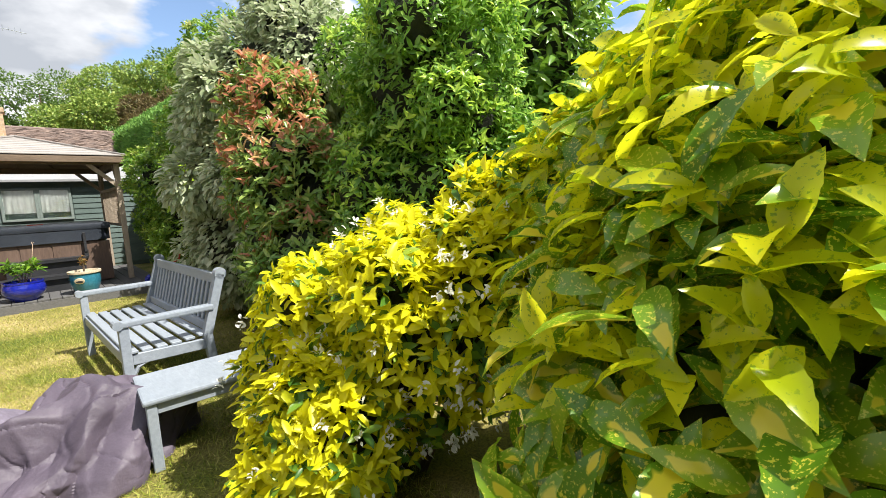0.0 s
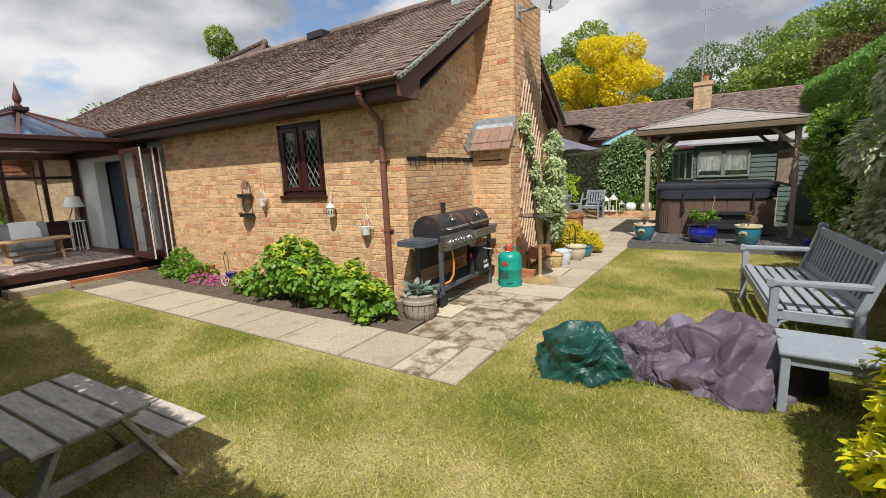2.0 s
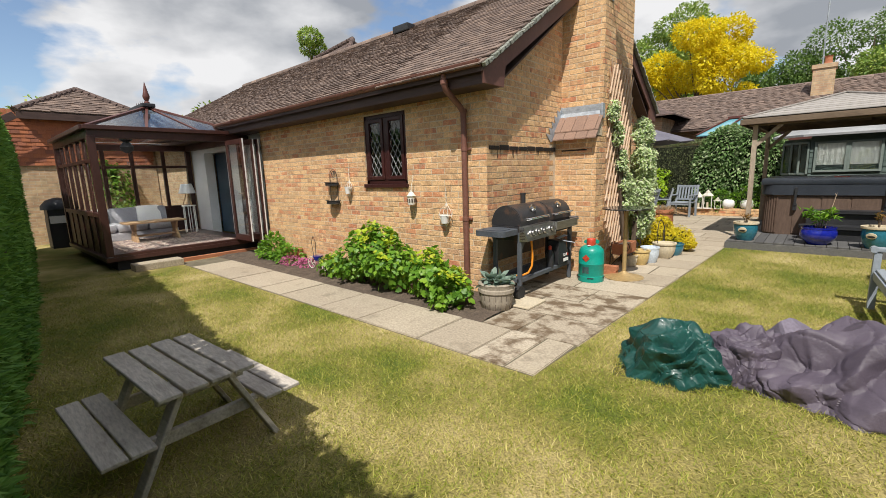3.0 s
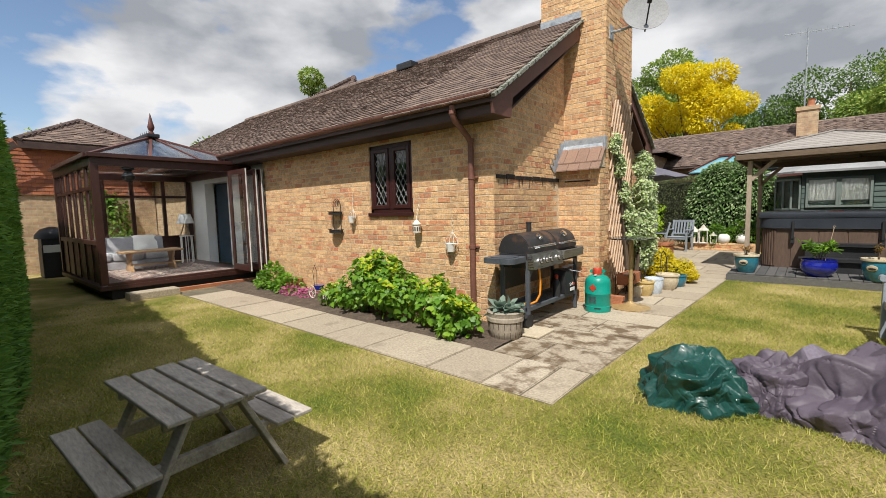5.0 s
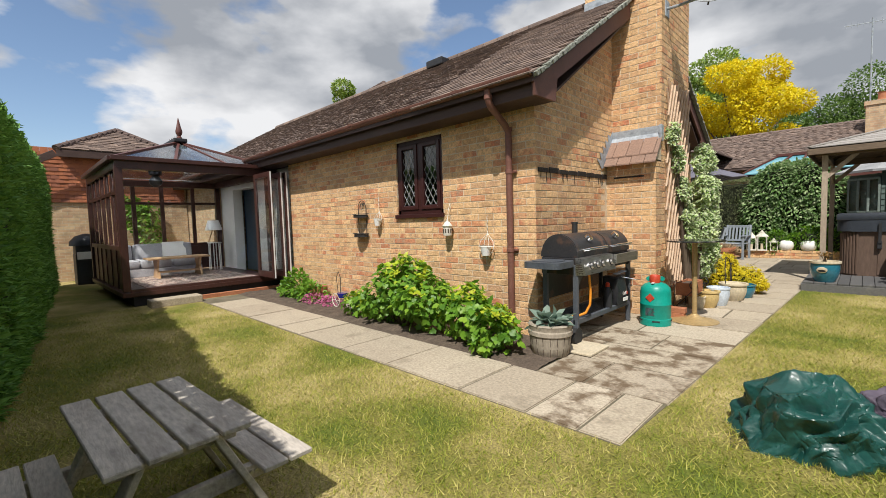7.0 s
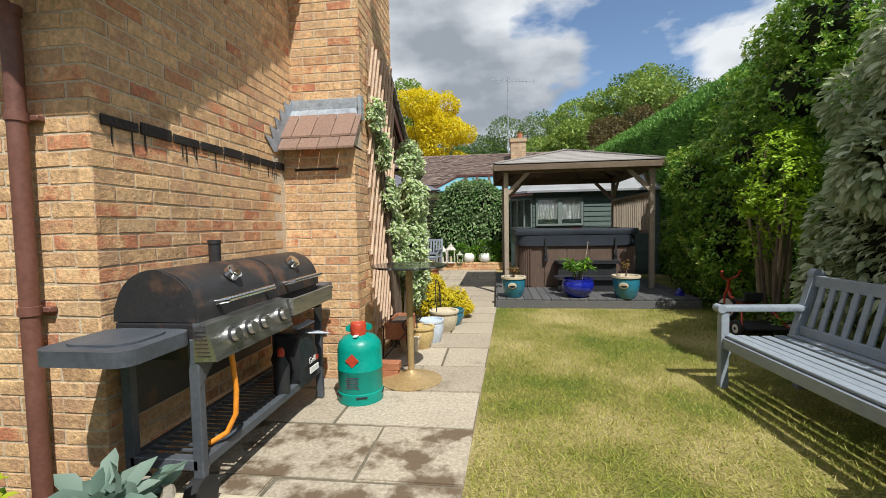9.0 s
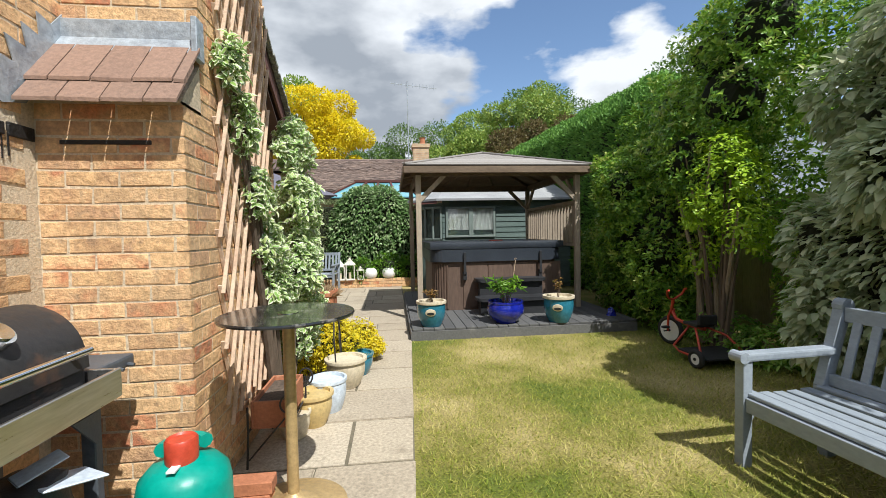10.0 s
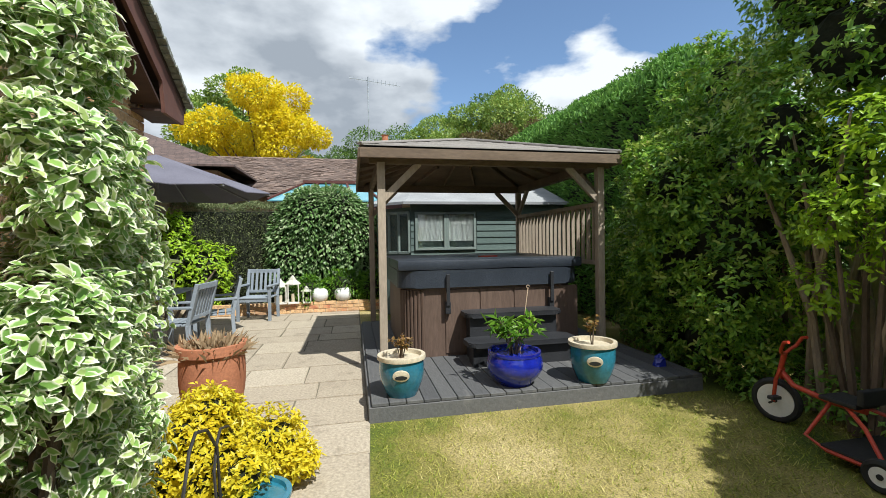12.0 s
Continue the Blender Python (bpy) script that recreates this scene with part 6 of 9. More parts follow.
rng = np.random.default_rng(220)
P, D = crown([(0.98, 1.68, 0.50, 0.44, 0.47, 0.57), (1.30, 1.25, 0.75, 0.50, 0.50, 0.62), (1.52, 0.95, 0.88, 0.50, 0.44, 0.60), (0.88, 1.32, 0.38, 0.38, 0.36, 0.44)], 230, rng, 0.05, 0.12)
P = np.repeat(P, 9, 0) + rng.normal(0, 0.013, (len(P) * 9, 3))
tagged(leaves("choisya_flowers", P, np.repeat(D, 9, 0), 0.027, 0.5, LM["blossom"], None, rng, OVAL, 0.0, 1.2), "clusters of small white star flowers on the choisya", "flowers", kind="stuff")
VIB = lumpy([(2.30, 2.05, 1.25, 0.72, 0.68, 1.1), (2.32, 2.1, 2.15, 0.76, 0.72, 0.85), (2.5, 1.7, 1.0, 0.6, 0.6, 1.0)], 7, 23)
vib = shrub("viburnum", "dense rounded glossy green evergreen bush", VIB, 26000, 0.062, 0.38, LM["green"], 23, OVAL, depth=0.4, amp=0.1, droop=0.0, whorl=6)
young_growth(vib, VIB, 11000, 0.068, 0.36, LM["viburnum_new"], 123, lambda P, D: np.clip(0.35 + 0.8 * D[:, 2], 0.12, 1.0), OVAL, 6, 0.1, 0.12, -0.3)
PHO = lumpy([(1.75, 3.55, 0.95, 0.58, 0.52, 0.95), (1.65, 3.50, 1.70, 0.52, 0.50, 0.62), (1.78, 3.2, 1.1, 0.46, 0.46, 0.9), (1.78, 3.65, 2.25, 0.42, 0.40, 0.45), (1.6, 3.0, 0.75, 0.4, 0.4, 0.75)], 6, 24)
pho = shrub("photinia", "red-tipped photinia bush behind the bench", PHO, 14000, 0.085, 0.36, LM["photinia"], 24, OVAL, depth=0.4, droop=-0.1, amp=0.14, whorl=6)
young_growth(pho, PHO, 8500, 0.085, 0.33, LM["photinia_new"], 124, lambda P, D: np.clip(0.9 * D[:, 2] + 0.7 * (P[:, 2] - 1.25), 0.05, 1.0), OVAL, 6, 0.06, 0.16, -0.5)
ELA = lumpy([(1.95, 5.2, 1.1, 0.78, 0.85, 1.1), (1.95, 4.9, 1.9, 0.75, 0.85, 0.85), (2.1, 4.65, 2.75, 0.7, 0.8, 0.7), (1.85, 5.6, 0.9, 0.55, 0.45, 0.9), (2.25, 5.5, 2.3, 0.8, 0.6, 0.9), (1.95, 4.3, 1.4, 0.5, 0.6, 1.2), (2.3, 4.4, 3.4, 0.5, 0.6, 0.5), (2.35, 3.95, 2.8, 0.6, 0.6, 0.65)], 5, 25)
shrub("elaeagnus", "silvery-leaved elaeagnus, tall and loose", ELA, 26000, 0.088, 0.56, LM["silver"], 25, OVAL, depth=0.3, amp=0.12, droop=0.55, wild=0.5)
TALL = lumpy([(2.2, 8.5, 1.3, 0.8, 0.75, 1.3), (2.25, 8.1, 2.2, 0.7, 0.7, 0.8), (2.15, 9.2, 1.0, 0.65, 0.7, 1.0), (2.35, 7.6, 2.9, 0.65, 0.7, 0.7), (2.2, 7.7, 1.9, 0.55, 0.6, 0.7), (2.4, 9.2, 2.3, 0.75, 0.75, 0.75), (1.75, 9.0, 2.0, 0.42, 0.42, 0.5), (2.5, 7.3, 3.6, 0.65, 0.65, 0.7), (2.0, 8.6, 0.35, 0.5, 0.7, 0.42), (2.05, 9.4, 0.35, 0.5, 0.7, 0.4), (2.55, 8.1, 3.55, 0.6, 0.6, 0.65), (2.5, 8.9, 3.05, 0.5, 0.5, 0.55), (2.75, 6.9, 1.7, 0.55, 0.7, 1.7), (2.7, 10.2, 1.1, 0.8, 0.8, 1.2), (2.45, 6.6, 0.5, 0.45, 0.4, 0.5), (1.52, 8.72, 1.95, 0.30, 0.30, 0.36), (1.66, 8.85, 1.3, 0.36, 0.36, 0.6), (2.75, 6.3, 2.7, 0.6, 0.6, 0.9), (2.8, 6.0, 1.2, 0.5, 0.6, 1.2)], 6, 26)
tall = shrub("tall_shrub", "tall dark evergreen shrub with pale fresh tips and bare lower stems", TALL, 78000, 0.062, 0.44, LM["privet"], 26, OVAL, depth=0.35, amp=0.14, droop=0.0, whorl=6, fcore=0.55)
young_growth(tall, TALL, 20000, 0.062, 0.40, LM["privet_tip"], 126, lambda P, D: np.clip(0.15 + 0.8 * D[:, 2] - 0.3 * D[:, 0], 0.02, 0.8), OVAL, 6, 0.04, 0.18, -0.4)
rs = random.Random(261)
for i in range(9):
    x0, y0 = 1.95 + rs.uniform(-0.12, 0.25), 7.35 + rs.uniform(-0.25, 0.35)
    x1, y1, z1 = x0 + rs.uniform(-0.35, 0.4), y0 + rs.uniform(-0.5, 0.6), rs.uniform(1.5, 2.4)
    bm = fresh()
    tube(bm, [(x0 - tall.location.x, y0 - tall.location.y, 0), (x0 + 0.2 * (x1 - x0) - tall.location.x, y0 + 0.15 * (y1 - y0) - tall.location.y, 0.35 * z1), (x0 + 0.6 * (x1 - x0) - tall.location.x, y0 + 0.6 * (y1 - y0) - tall.location.y, 0.7 * z1), (x1 - tall.location.x, y1 - tall.location.y, z1)], [0.034, 0.028, 0.02, 0.008], 7)
    part("bare_stem", bm, "palebark", tall, "pale bare stem")
shrub("laurel", "tall dark laurel at the boundary", [(3.30, 1.9, 2.7, 0.55, 0.6, 0.9), (3.2, 1.6, 1.2, 0.5, 0.6, 1.2), (3.1, 3.6, 2.6, 0.6, 0.8, 0.9)], 12000, 0.12, 0.36, LM["privet"], 27, OVAL, depth=0.4, droop=0.3, fcore=0.62, whorl=5)
shrub("lime_shrub", "bright yellow-green young growth beside the tall shrub", [(1.85, 7.05, 1.85, 0.34, 0.34, 0.36), (1.9, 6.95, 1.35, 0.30, 0.3, 0.30), (1.7, 7.3, 1.5, 0.2, 0.2, 0.2), (2.0, 7.3, 2.2, 0.25, 0.25, 0.22), (1.85, 7.5, 1.0, 0.2, 0.24, 0.2)], 2600, 0.058, 0.45, LM["lime"], 28, OVAL, depth=0.6, core=False, whorl=5)

shrub("ground_cover", "low leafy ground cover with small white flowers under the shrubs", [(2.05, 6.75, 0.12, 0.35, 0.4, 0.22), (2.1, 7.4, 0.14, 0.35, 0.4, 0.24), (1.95, 8.0, 0.12, 0.3, 0.35, 0.2), (2.15, 6.2, 0.14, 0.3, 0.4, 0.22)], 2600, 0.06, 0.42, LM["green"], 29, OVAL, depth=0.5, core=False, whorl=4)
# climbing euonymus on the trellis and golden mound at its foot
rng = np.random.default_rng(31)
eu = [(-2.46, 6.5, 2.05, 0.14, 0.22, 0.26), (-2.42, 6.5, 1.6, 0.18, 0.26, 0.3), (-2.42, 6.4, 1.1, 0.18, 0.28, 0.3), (-2.46, 6.65, 0.7, 0.2, 0.3, 0.4), (-2.52, 5.98, 1.25, 0.09, 0.22, 0.2), (-2.53, 5.78, 1.62, 0.08, 0.16, 0.18), (-2.54, 5.6, 2.0, 0.08, 0.13, 0.2), (-2.55, 5.45, 2.3, 0.08, 0.12, 0.16), (-2.5, 6.1, 0.95, 0.12, 0.22, 0.16), (-2.52, 6.85, 1.25, 0.22, 0.24, 0.5), (-2.78, 7.1, 1.2, 0.28, 0.3, 0.55), (-2.85, 7.15, 0.6, 0.35, 0.35, 0.5)]
shrub("euonymus", "white-edged variegated euonymus climbing the trellis", eu, 27000, 0.05, 0.5, LM["euonymus"], 31, OVAL, depth=0.6, droop=0.1, core=False, stems=8, whorl=5, bumps=2)
shrub("golden_shrub", "low bright golden euonymus mound", [(-2.3, 7.3, 0.24, 0.28, 0.3, 0.26), (-2.42, 7.55, 0.3, 0.3, 0.34, 0.30), (-2.08, 7.6, 0.2, 0.25, 0.28, 0.24), (-2.58, 7.2, 0.2, 0.26, 0.24, 0.24)], 17000, 0.034, 0.52, LM["gold"], 32, DIAMOND, depth=0.5, droop=0.0, whorl=5, bumps=4)
hoop = thing("plant_support", "thin black metal hoops holding up the climbing shrub", "plant support", (-2.45, 7.0, 0.0))
for y0, y1, h in ((-0.35, 0.05, 0.62), (0.0, 0.35, 0.5)):
    bm = fresh()
    tube(bm, [(0.27, y0, 0.0), (0.25, y0, h * 0.75), (0.24, y0 + 0.25 * (y1 - y0), h * 0.95), (0.23, (y0 + y1) / 2, h), (0.24, y0 + 0.75 * (y1 - y0), h * 0.95), (0.25, y1, h * 0.75), (0.27, y1, 0.0)], 0.007, 6)
    part("hoop", bm, "iron", hoop, smooth=True)
# currant bushes in the bed
RSP = lumpy([(-4.75, 2.82, 0.42, 0.42, 0.3, 0.42), (-4.35, 2.75, 0.35, 0.38, 0.32, 0.35), (-5.2, 2.75, 0.30, 0.40, 0.28, 0.30), (-4.9, 2.88, 0.60, 0.28, 0.22, 0.28), (-5.7, 2.72, 0.17, 0.32, 0.2, 0.2)], 4, 33)
rsp = shrub("raspberry_bush", "leafy fresh-green bush in the wall bed", RSP, 2000, 0.078, 0.80, LM["currant"], 33, LOBED, depth=0.7, droop=0.3, core=False, whorl=3)
young_growth(rsp, RSP, 1000, 0.062, 0.75, LM["currant_tip"], 133, lambda P, D: np.clip(D[:, 2], 0.05, 1.0), LOBED, 3, 0.02, 0.2, -0.2)
RS2 = lumpy([(-3.65, 2.72, 0.26, 0.36, 0.28, 0.26), (-3.3, 2.62, 0.18, 0.30, 0.24, 0.22), (-3.85, 2.85, 0.36, 0.22, 0.2, 0.22)], 4, 34)
rs2 = shrub("raspberry_bush", "smaller leafy fresh-green bush beside the barrel", RS2, 1050, 0.08, 0.82, LM["currant"], 34, LOBED, depth=0.7, droop=0.3, core=False, whorl=3)
young_growth(rs2, RS2, 480, 0.06, 0.75, LM["currant_tip"], 134, lambda P, D: np.clip(D[:, 2] + 0.1, 0.05, 1.0), LOBED, 3, 0.02, 0.2, -0.2)
shrub("strawberry_plant", "low leafy plant by the conservatory", [(-8.1, 3.0, 0.12, 0.4, 0.25, 0.22), (-7.5, 2.95, 0.1, 0.35, 0.22, 0.18), (-8.2, 3.05, 0.25, 0.2, 0.18, 0.2)], 900, 0.075, 0.7, LM["currant"], 35, OVAL, depth=0.5, core=False)
shrub("pink_flowers", "small mat of pink bedding flowers", [(-7.2, 2.85, 0.06, 0.25, 0.18, 0.08), (-6.8, 2.9, 0.05, 0.2, 0.15, 0.08)], 500, 0.03, 0.9, LM["pinkflower"], 36, OVAL, core=False, stems=1, category="flowers")

# patio planting
shrub("viburnum_dome", "broad rounded evergreen with tiers of pale-edged leaves behind the patio", [(-2.2, 14.8, 1.45, 1.05, 0.5, 1.2), (-2.85, 14.75, 1.15, 0.55, 0.45, 1.15), (-1.55, 14.75, 1.25, 0.58, 0.45, 1.15), (-2.5, 14.7, 1.9, 0.6, 0.5, 0.72), (-1.9, 14.7, 1.95, 0.55, 0.5, 0.7)], 15000, 0.10, 0.46, LM["laurel"], 41, OVAL, depth=0.3, amp=0.08, droop=0.45, wild=0.5, fcore=0.8)
hedge("olive_hedge", "soft olive-green hedge behind the patio", [(-5.6, 15.0), (-3.15, 14.95)], 0.8, 2.3, 14000, 0.06, 0.3, "olive", 42, 0.08)
shrub("lime_shrub", "bright lime-green shrub on the patio edge", lumpy([(-4.5, 14.2, 0.8, 0.6, 0.4, 0.8), (-5.1, 14.0, 1.1, 0.6, 0.4, 0.95), (-4.2, 9.8, 1.0, 0.3, 0.35, 0.55)], 4, 43), 6500, 0.085, 0.42, LM["lime"], 43, OVAL, whorl=4)
shrub("border_plants", "leafy green border plants behind the low wall", [(-1.8, 14.25, 0.4, 0.5, 0.25, 0.4), (-2.5, 14.2, 0.35, 0.3, 0.25, 0.35), (-1.2, 14.2, 0.4, 0.3, 0.25, 0.35)], 3000, 0.1, 0.3, LM["currant"], 44, DIAMOND)


def tree(name, label, at, height, clumps, count, size, material, seed, trunk=0.16, depth=0.5, amp=0.16):
    """A trunk, limbs to each clump, and a broken crown."""
    rng = np.random.default_rng(seed)
    ob = thing(name, label, "tree", at)
    bm = fresh()
    tube(bm, [(0, 0, 0), (0.1, 0.05, height * 0.25), (0.0, 0.1, height * 0.5), (0.05, 0, height * 0.85)], [trunk, trunk * 0.8, trunk * 0.5, trunk * 0.12], 8)
    for c in clumps:
        z0 = max(height * 0.2, c[2] * 0.55)
        tube(bm, [(0.05, 0.05, z0), (c[0] * 0.5, c[1] * 0.5, (z0 + c[2]) / 2), (c[0], c[1], c[2])], [trunk * 0.4, trunk * 0.25, trunk * 0.06], 6)
    part("trunk", bm, "bark", ob)
    P, D = crown(clumps, count, rng, depth, amp, 2.5)
    leaves("crown", P, D, size, 0.6, LM[material], ob, rng, DIAMOND, 0.3, 1.0)
    return ob


def ball_clumps(seed, n, rx, ry, z0, z1, r):
    g = random.Random(seed)
    out = []
    for i in range(n):
        t = i / max(1, n - 1)
        a, q = g.uniform(0, 2 * math.pi), math.sqrt(g.random())
        z = z0 + (z1 - z0) * g.random()
        sh = math.sqrt(max(0.05, 1 - ((z - (z0 + z1) / 2) / ((z1 - z0) / 2 + r * 0.5)) ** 2))
        rr = r * g.uniform(0.7, 1.25)
        out.append((rx * q * sh * math.cos(a), ry * q * sh * math.sin(a), z, rr, rr, rr * 0.8))
    return out


tree("yellow_robinia", "golden yellow robinia tree", (-5.6, 25.5, 0), 8, ball_clumps(1, 26, 2.8, 2.2, 4.3, 8.1, 0.78), 22000, 0.15, "yellowtree", 51)
tree("oak_tree", "dark green broadleaf tree in the distance", (-8.6, 33, 0), 12, ball_clumps(2, 20, 2.6, 2.4, 6, 11.0, 1.1), 18000, 0.19, "ash", 52, 0.25)
for i, (x, y, h, w, mt) in enumerate(((1.5, 42, 11.5, 4.5, "oak"), (-3.5, 44, 11.0, 3.5, "oak"), (5.5, 38, 11.5, 3.6, "ash"), (11.0, 36, 13.0, 5.0, "oak"), (2.5, 31, 7.6, 3.0, "ash"), (7.5, 28, 8.0, 3.0, "bronze"), (-12.5, 45, 10.0, 4.0, "oak"), (15.0, 26, 11, 4.5, "oak"), (8.0, 33, 12.0, 3.5, "ash"))):
    tree("broadleaf_tree", "distant broadleaf tree in full leaf", (x, y, 0), h, ball_clumps(60 + i, 22, w, w * 0.8, h * 0.35, h * 0.92, w * 0.32), 24000, 0.19, mt, 60 + i, 0.25)
tree("poplar_tree", "slim light green tree beyond the roof", (-32.2, 20.0, 0), 13.0, ball_clumps(80, 14, 0.8, 0.8, 9.2, 12.7, 0.6), 3000, 0.22, "ash", 80)
for i, (x, y, h, w) in enumerate(((-34, 4, 6.0, 4.0), (-36, 14, 7.0, 4), (-30, -4, 5.0, 3.5))):
    tree("broadleaf_tree", "distant broadleaf tree in full leaf", (x, y, 0), h, ball_clumps(90 + i, 14, w, w, h * 0.3, h * 0.9, w * 0.35), 5000, 0.3, "ash", 90 + i, 0.2)
shrub("wall_climber", "leafy green climber on the outbuilding wall", shrub_late, 1400, 0.09, 0.7, LM["currant"], 77, OVAL, depth=0.7, droop=0.4, core=False, whorl=3)

# ---- garden bench and coffee table ----
bench = thing("garden_bench", "grey-painted slatted wooden garden bench on the lawn", "bench", (0.33, 3.33, -0.012), 3.0)
LEN, W = 1.80, 0.06


def bpart(name, fn, parent=bench, material="grey", smooth=False):
    bm = fresh()
    fn(bm)
    return part(name, bm, material, parent, smooth=smooth)


for y in (0.03, LEN - 0.03):
    bpart("front_leg", lambda bm: box(bm, 0.0, y - 0.03, 0, 0.06, y + 0.03, 0.60, 0.006))
    bpart("back_leg", lambda bm: (beam(bm, (0.60, y, 0.0), (0.56, y, 0.42), 0.06, 0.065), beam(bm, (0.56, y, 0.41), (0.70, y, 0.88), 0.06, 0.065), rod(bm, (0.70, y - 0.03, 0.88), (0.70, y + 0.03, 0.88), 0.045, 14)))
    bpart("arm", lambda bm: (beam(bm, (0.0, y, 0.625), (0.62, y, 0.625), 0.085, 0.045, 0.012), rod(bm, (0.0, y - 0.042, 0.625), (0.0, y + 0.042, 0.625), 0.032, 14)))
    bpart("side_rail", lambda bm: beam(bm, (0.06, y, 0.36), (0.57, y, 0.34), 0.035, 0.08))
    bpart("arch_brace", lambda bm: tube(bm, [(0.045, y, 0.22), (0.09, y, 0.30), (0.17, y, 0.335)], 0.016, 6))
bpart("front_rail", lambda bm: beam(bm, (0.03, 0.06, 0.36), (0.03, LEN - 0.06, 0.36), 0.035, 0.08))
bpart("back_rail", lambda bm: beam(bm, (0.585, 0.06, 0.46), (0.585, LEN - 0.06, 0.46), 0.035, 0.07))
bpart("top_rail", lambda bm: beam(bm, (0.685, 0.06, 0.835), (0.685, LEN - 0.06, 0.835), 0.035, 0.085))
for i in range(6):
    x = 0.03 + 0.094 * i
    z = 0.415 - 0.02 * math.sin(math.pi * i / 5) * 0.8
    bpart("seat_slat", lambda bm: box(bm, x, 0.0 if i == 0 else 0.03, z - 0.01, x + 0.068, LEN if i == 0 else LEN - 0.03, z + 0.01, 0.004))
n = 17
for i in range(n):
    y = 0.13 + (LEN - 0.26) * i / (n - 1)
    bpart("back_slat", lambda bm: beam(bm, (0.595, y, 0.49), (0.676, y, 0.80), 0.045, 0.018, 0.003))

ct = thing("coffee_table", "low grey-painted wooden garden table", "table", (0.80, 2.55, -0.012), -3.0)
bpart("tabletop", lambda bm: box(bm, -0.50, -0.24, 0.385, 0.56, 0.24, 0.415, 0.012), ct)
for x in (-0.46, 0.52):
    for y in (-0.20, 0.20):
        bpart("leg", lambda bm: box(bm, x - 0.025, y - 0.025, 0, x + 0.025, y + 0.025, 0.385, 0.004), ct)
for y in (-0.20, 0.20):
    bpart("apron", lambda bm: box(bm, -0.435, y - 0.012, 0.32, 0.495, y + 0.012, 0.384, 0.003), ct)


# ---- crumpled covers ----
def crumpled(name, label, at, rx, ry, rz, seed, material, rot=0.0, planes=34, fold=0.07, k=1.0, lean=0.0, lo=0.72):
    """A stiff cover dropped in a heap: flat facets meeting in sharp creases, with pleats and a spread hem."""
    g = random.Random(seed)

    def direction(z0):
        z, a = g.uniform(z0, 1.0), g.uniform(0, 2 * math.pi)
        q = math.sqrt(1 - z * z)
        return Vector((q * math.cos(a), q * math.sin(a), z))

    cuts = [(direction(-0.15), g.uniform(lo, 1.0)) for _ in range(planes)]
    pleats = [(direction(-1.0), g.uniform(0.9, 2.4) * k, g.random(), direction(-0.6) * 1.2) for _ in range(15)]
    bm = fresh()
    bmesh.ops.create_icosphere(bm, subdivisions=7, radius=1.0)
    o = Vector((seed * 3.7, seed * 1.3, seed * 2.1))
    for v in bm.verts:
        u = v.co.copy()
        r = min(min(h / max(u.dot(d), 0.3) for d, h in cuts), 1.25)
        p = u + 0.22 * Vector((noise.noise(u * 1.7 + o), noise.noise(u * 1.7 - o), noise.noise(u * 1.7 + o * 2)))
        for d, f, ph, spot in pleats:
            w = (p.dot(d) * f + ph) % 1.0
            r += fold * (abs(w - 0.5) * 2 - 0.5) * max(0.0, min(1.0, 1.2 - (p - spot).length * 0.8))
        q = p * 3.2 * k + o
        crease = max(0.0, 0.10 - abs(noise.noise(q))) * 1.6
        r -= fold * (crease + 0.5 * max(0.0, 0.08 - abs(noise.noise(q * 2.3))) * 1.2)
        hem = 1.0 + 0.25 * max(0.0, 0.30 - u.z) * (1 + 1.0 * noise.noise(Vector((math.atan2(u.y, u.x) * 2.6, seed, 0))))
        zz = max(0.0, u.z * rz * r + 0.03)
        v.co = Vector((u.x * rx * r * hem + lean * zz, u.y * ry * r * hem, zz))
    ob = part(name, bm, material, smooth=True)
    ob.matrix_basis = pose(*at, 0, 0, rot)
    ob.data.set_sharp_from_angle(angle=radians(28))
    return tagged(ob, label, "cover")


crumpled("furniture_cover", "crumpled mauve-grey fabric furniture cover in a heap", (0.00, 2.78, -0.012), 0.66, 0.52, 0.50, 3, "pbag", 25, 30, 0.115, 1.0, 0.30)
crumpled("furniture_cover", "bunched end of the mauve-grey cover against the green one", (-0.50, 2.70, -0.012), 0.34, 0.34, 0.37, 8, "pbag", 50, 30, 0.11, 1.4)
crumpled("furniture_cover", "crumpled dark green plastic cover on the grass", (-0.92, 2.48, -0.012), 0.38, 0.38, 0.40, 5, "gbag", 30, 34, 0.085, 1.7)
crumpled("furniture_cover", "pale lilac lining of a folded cover", (-0.24, 3.08, -0.012), 0.28, 0.2, 0.30, 6, "lilac", 0, 24, 0.04, 0.8)

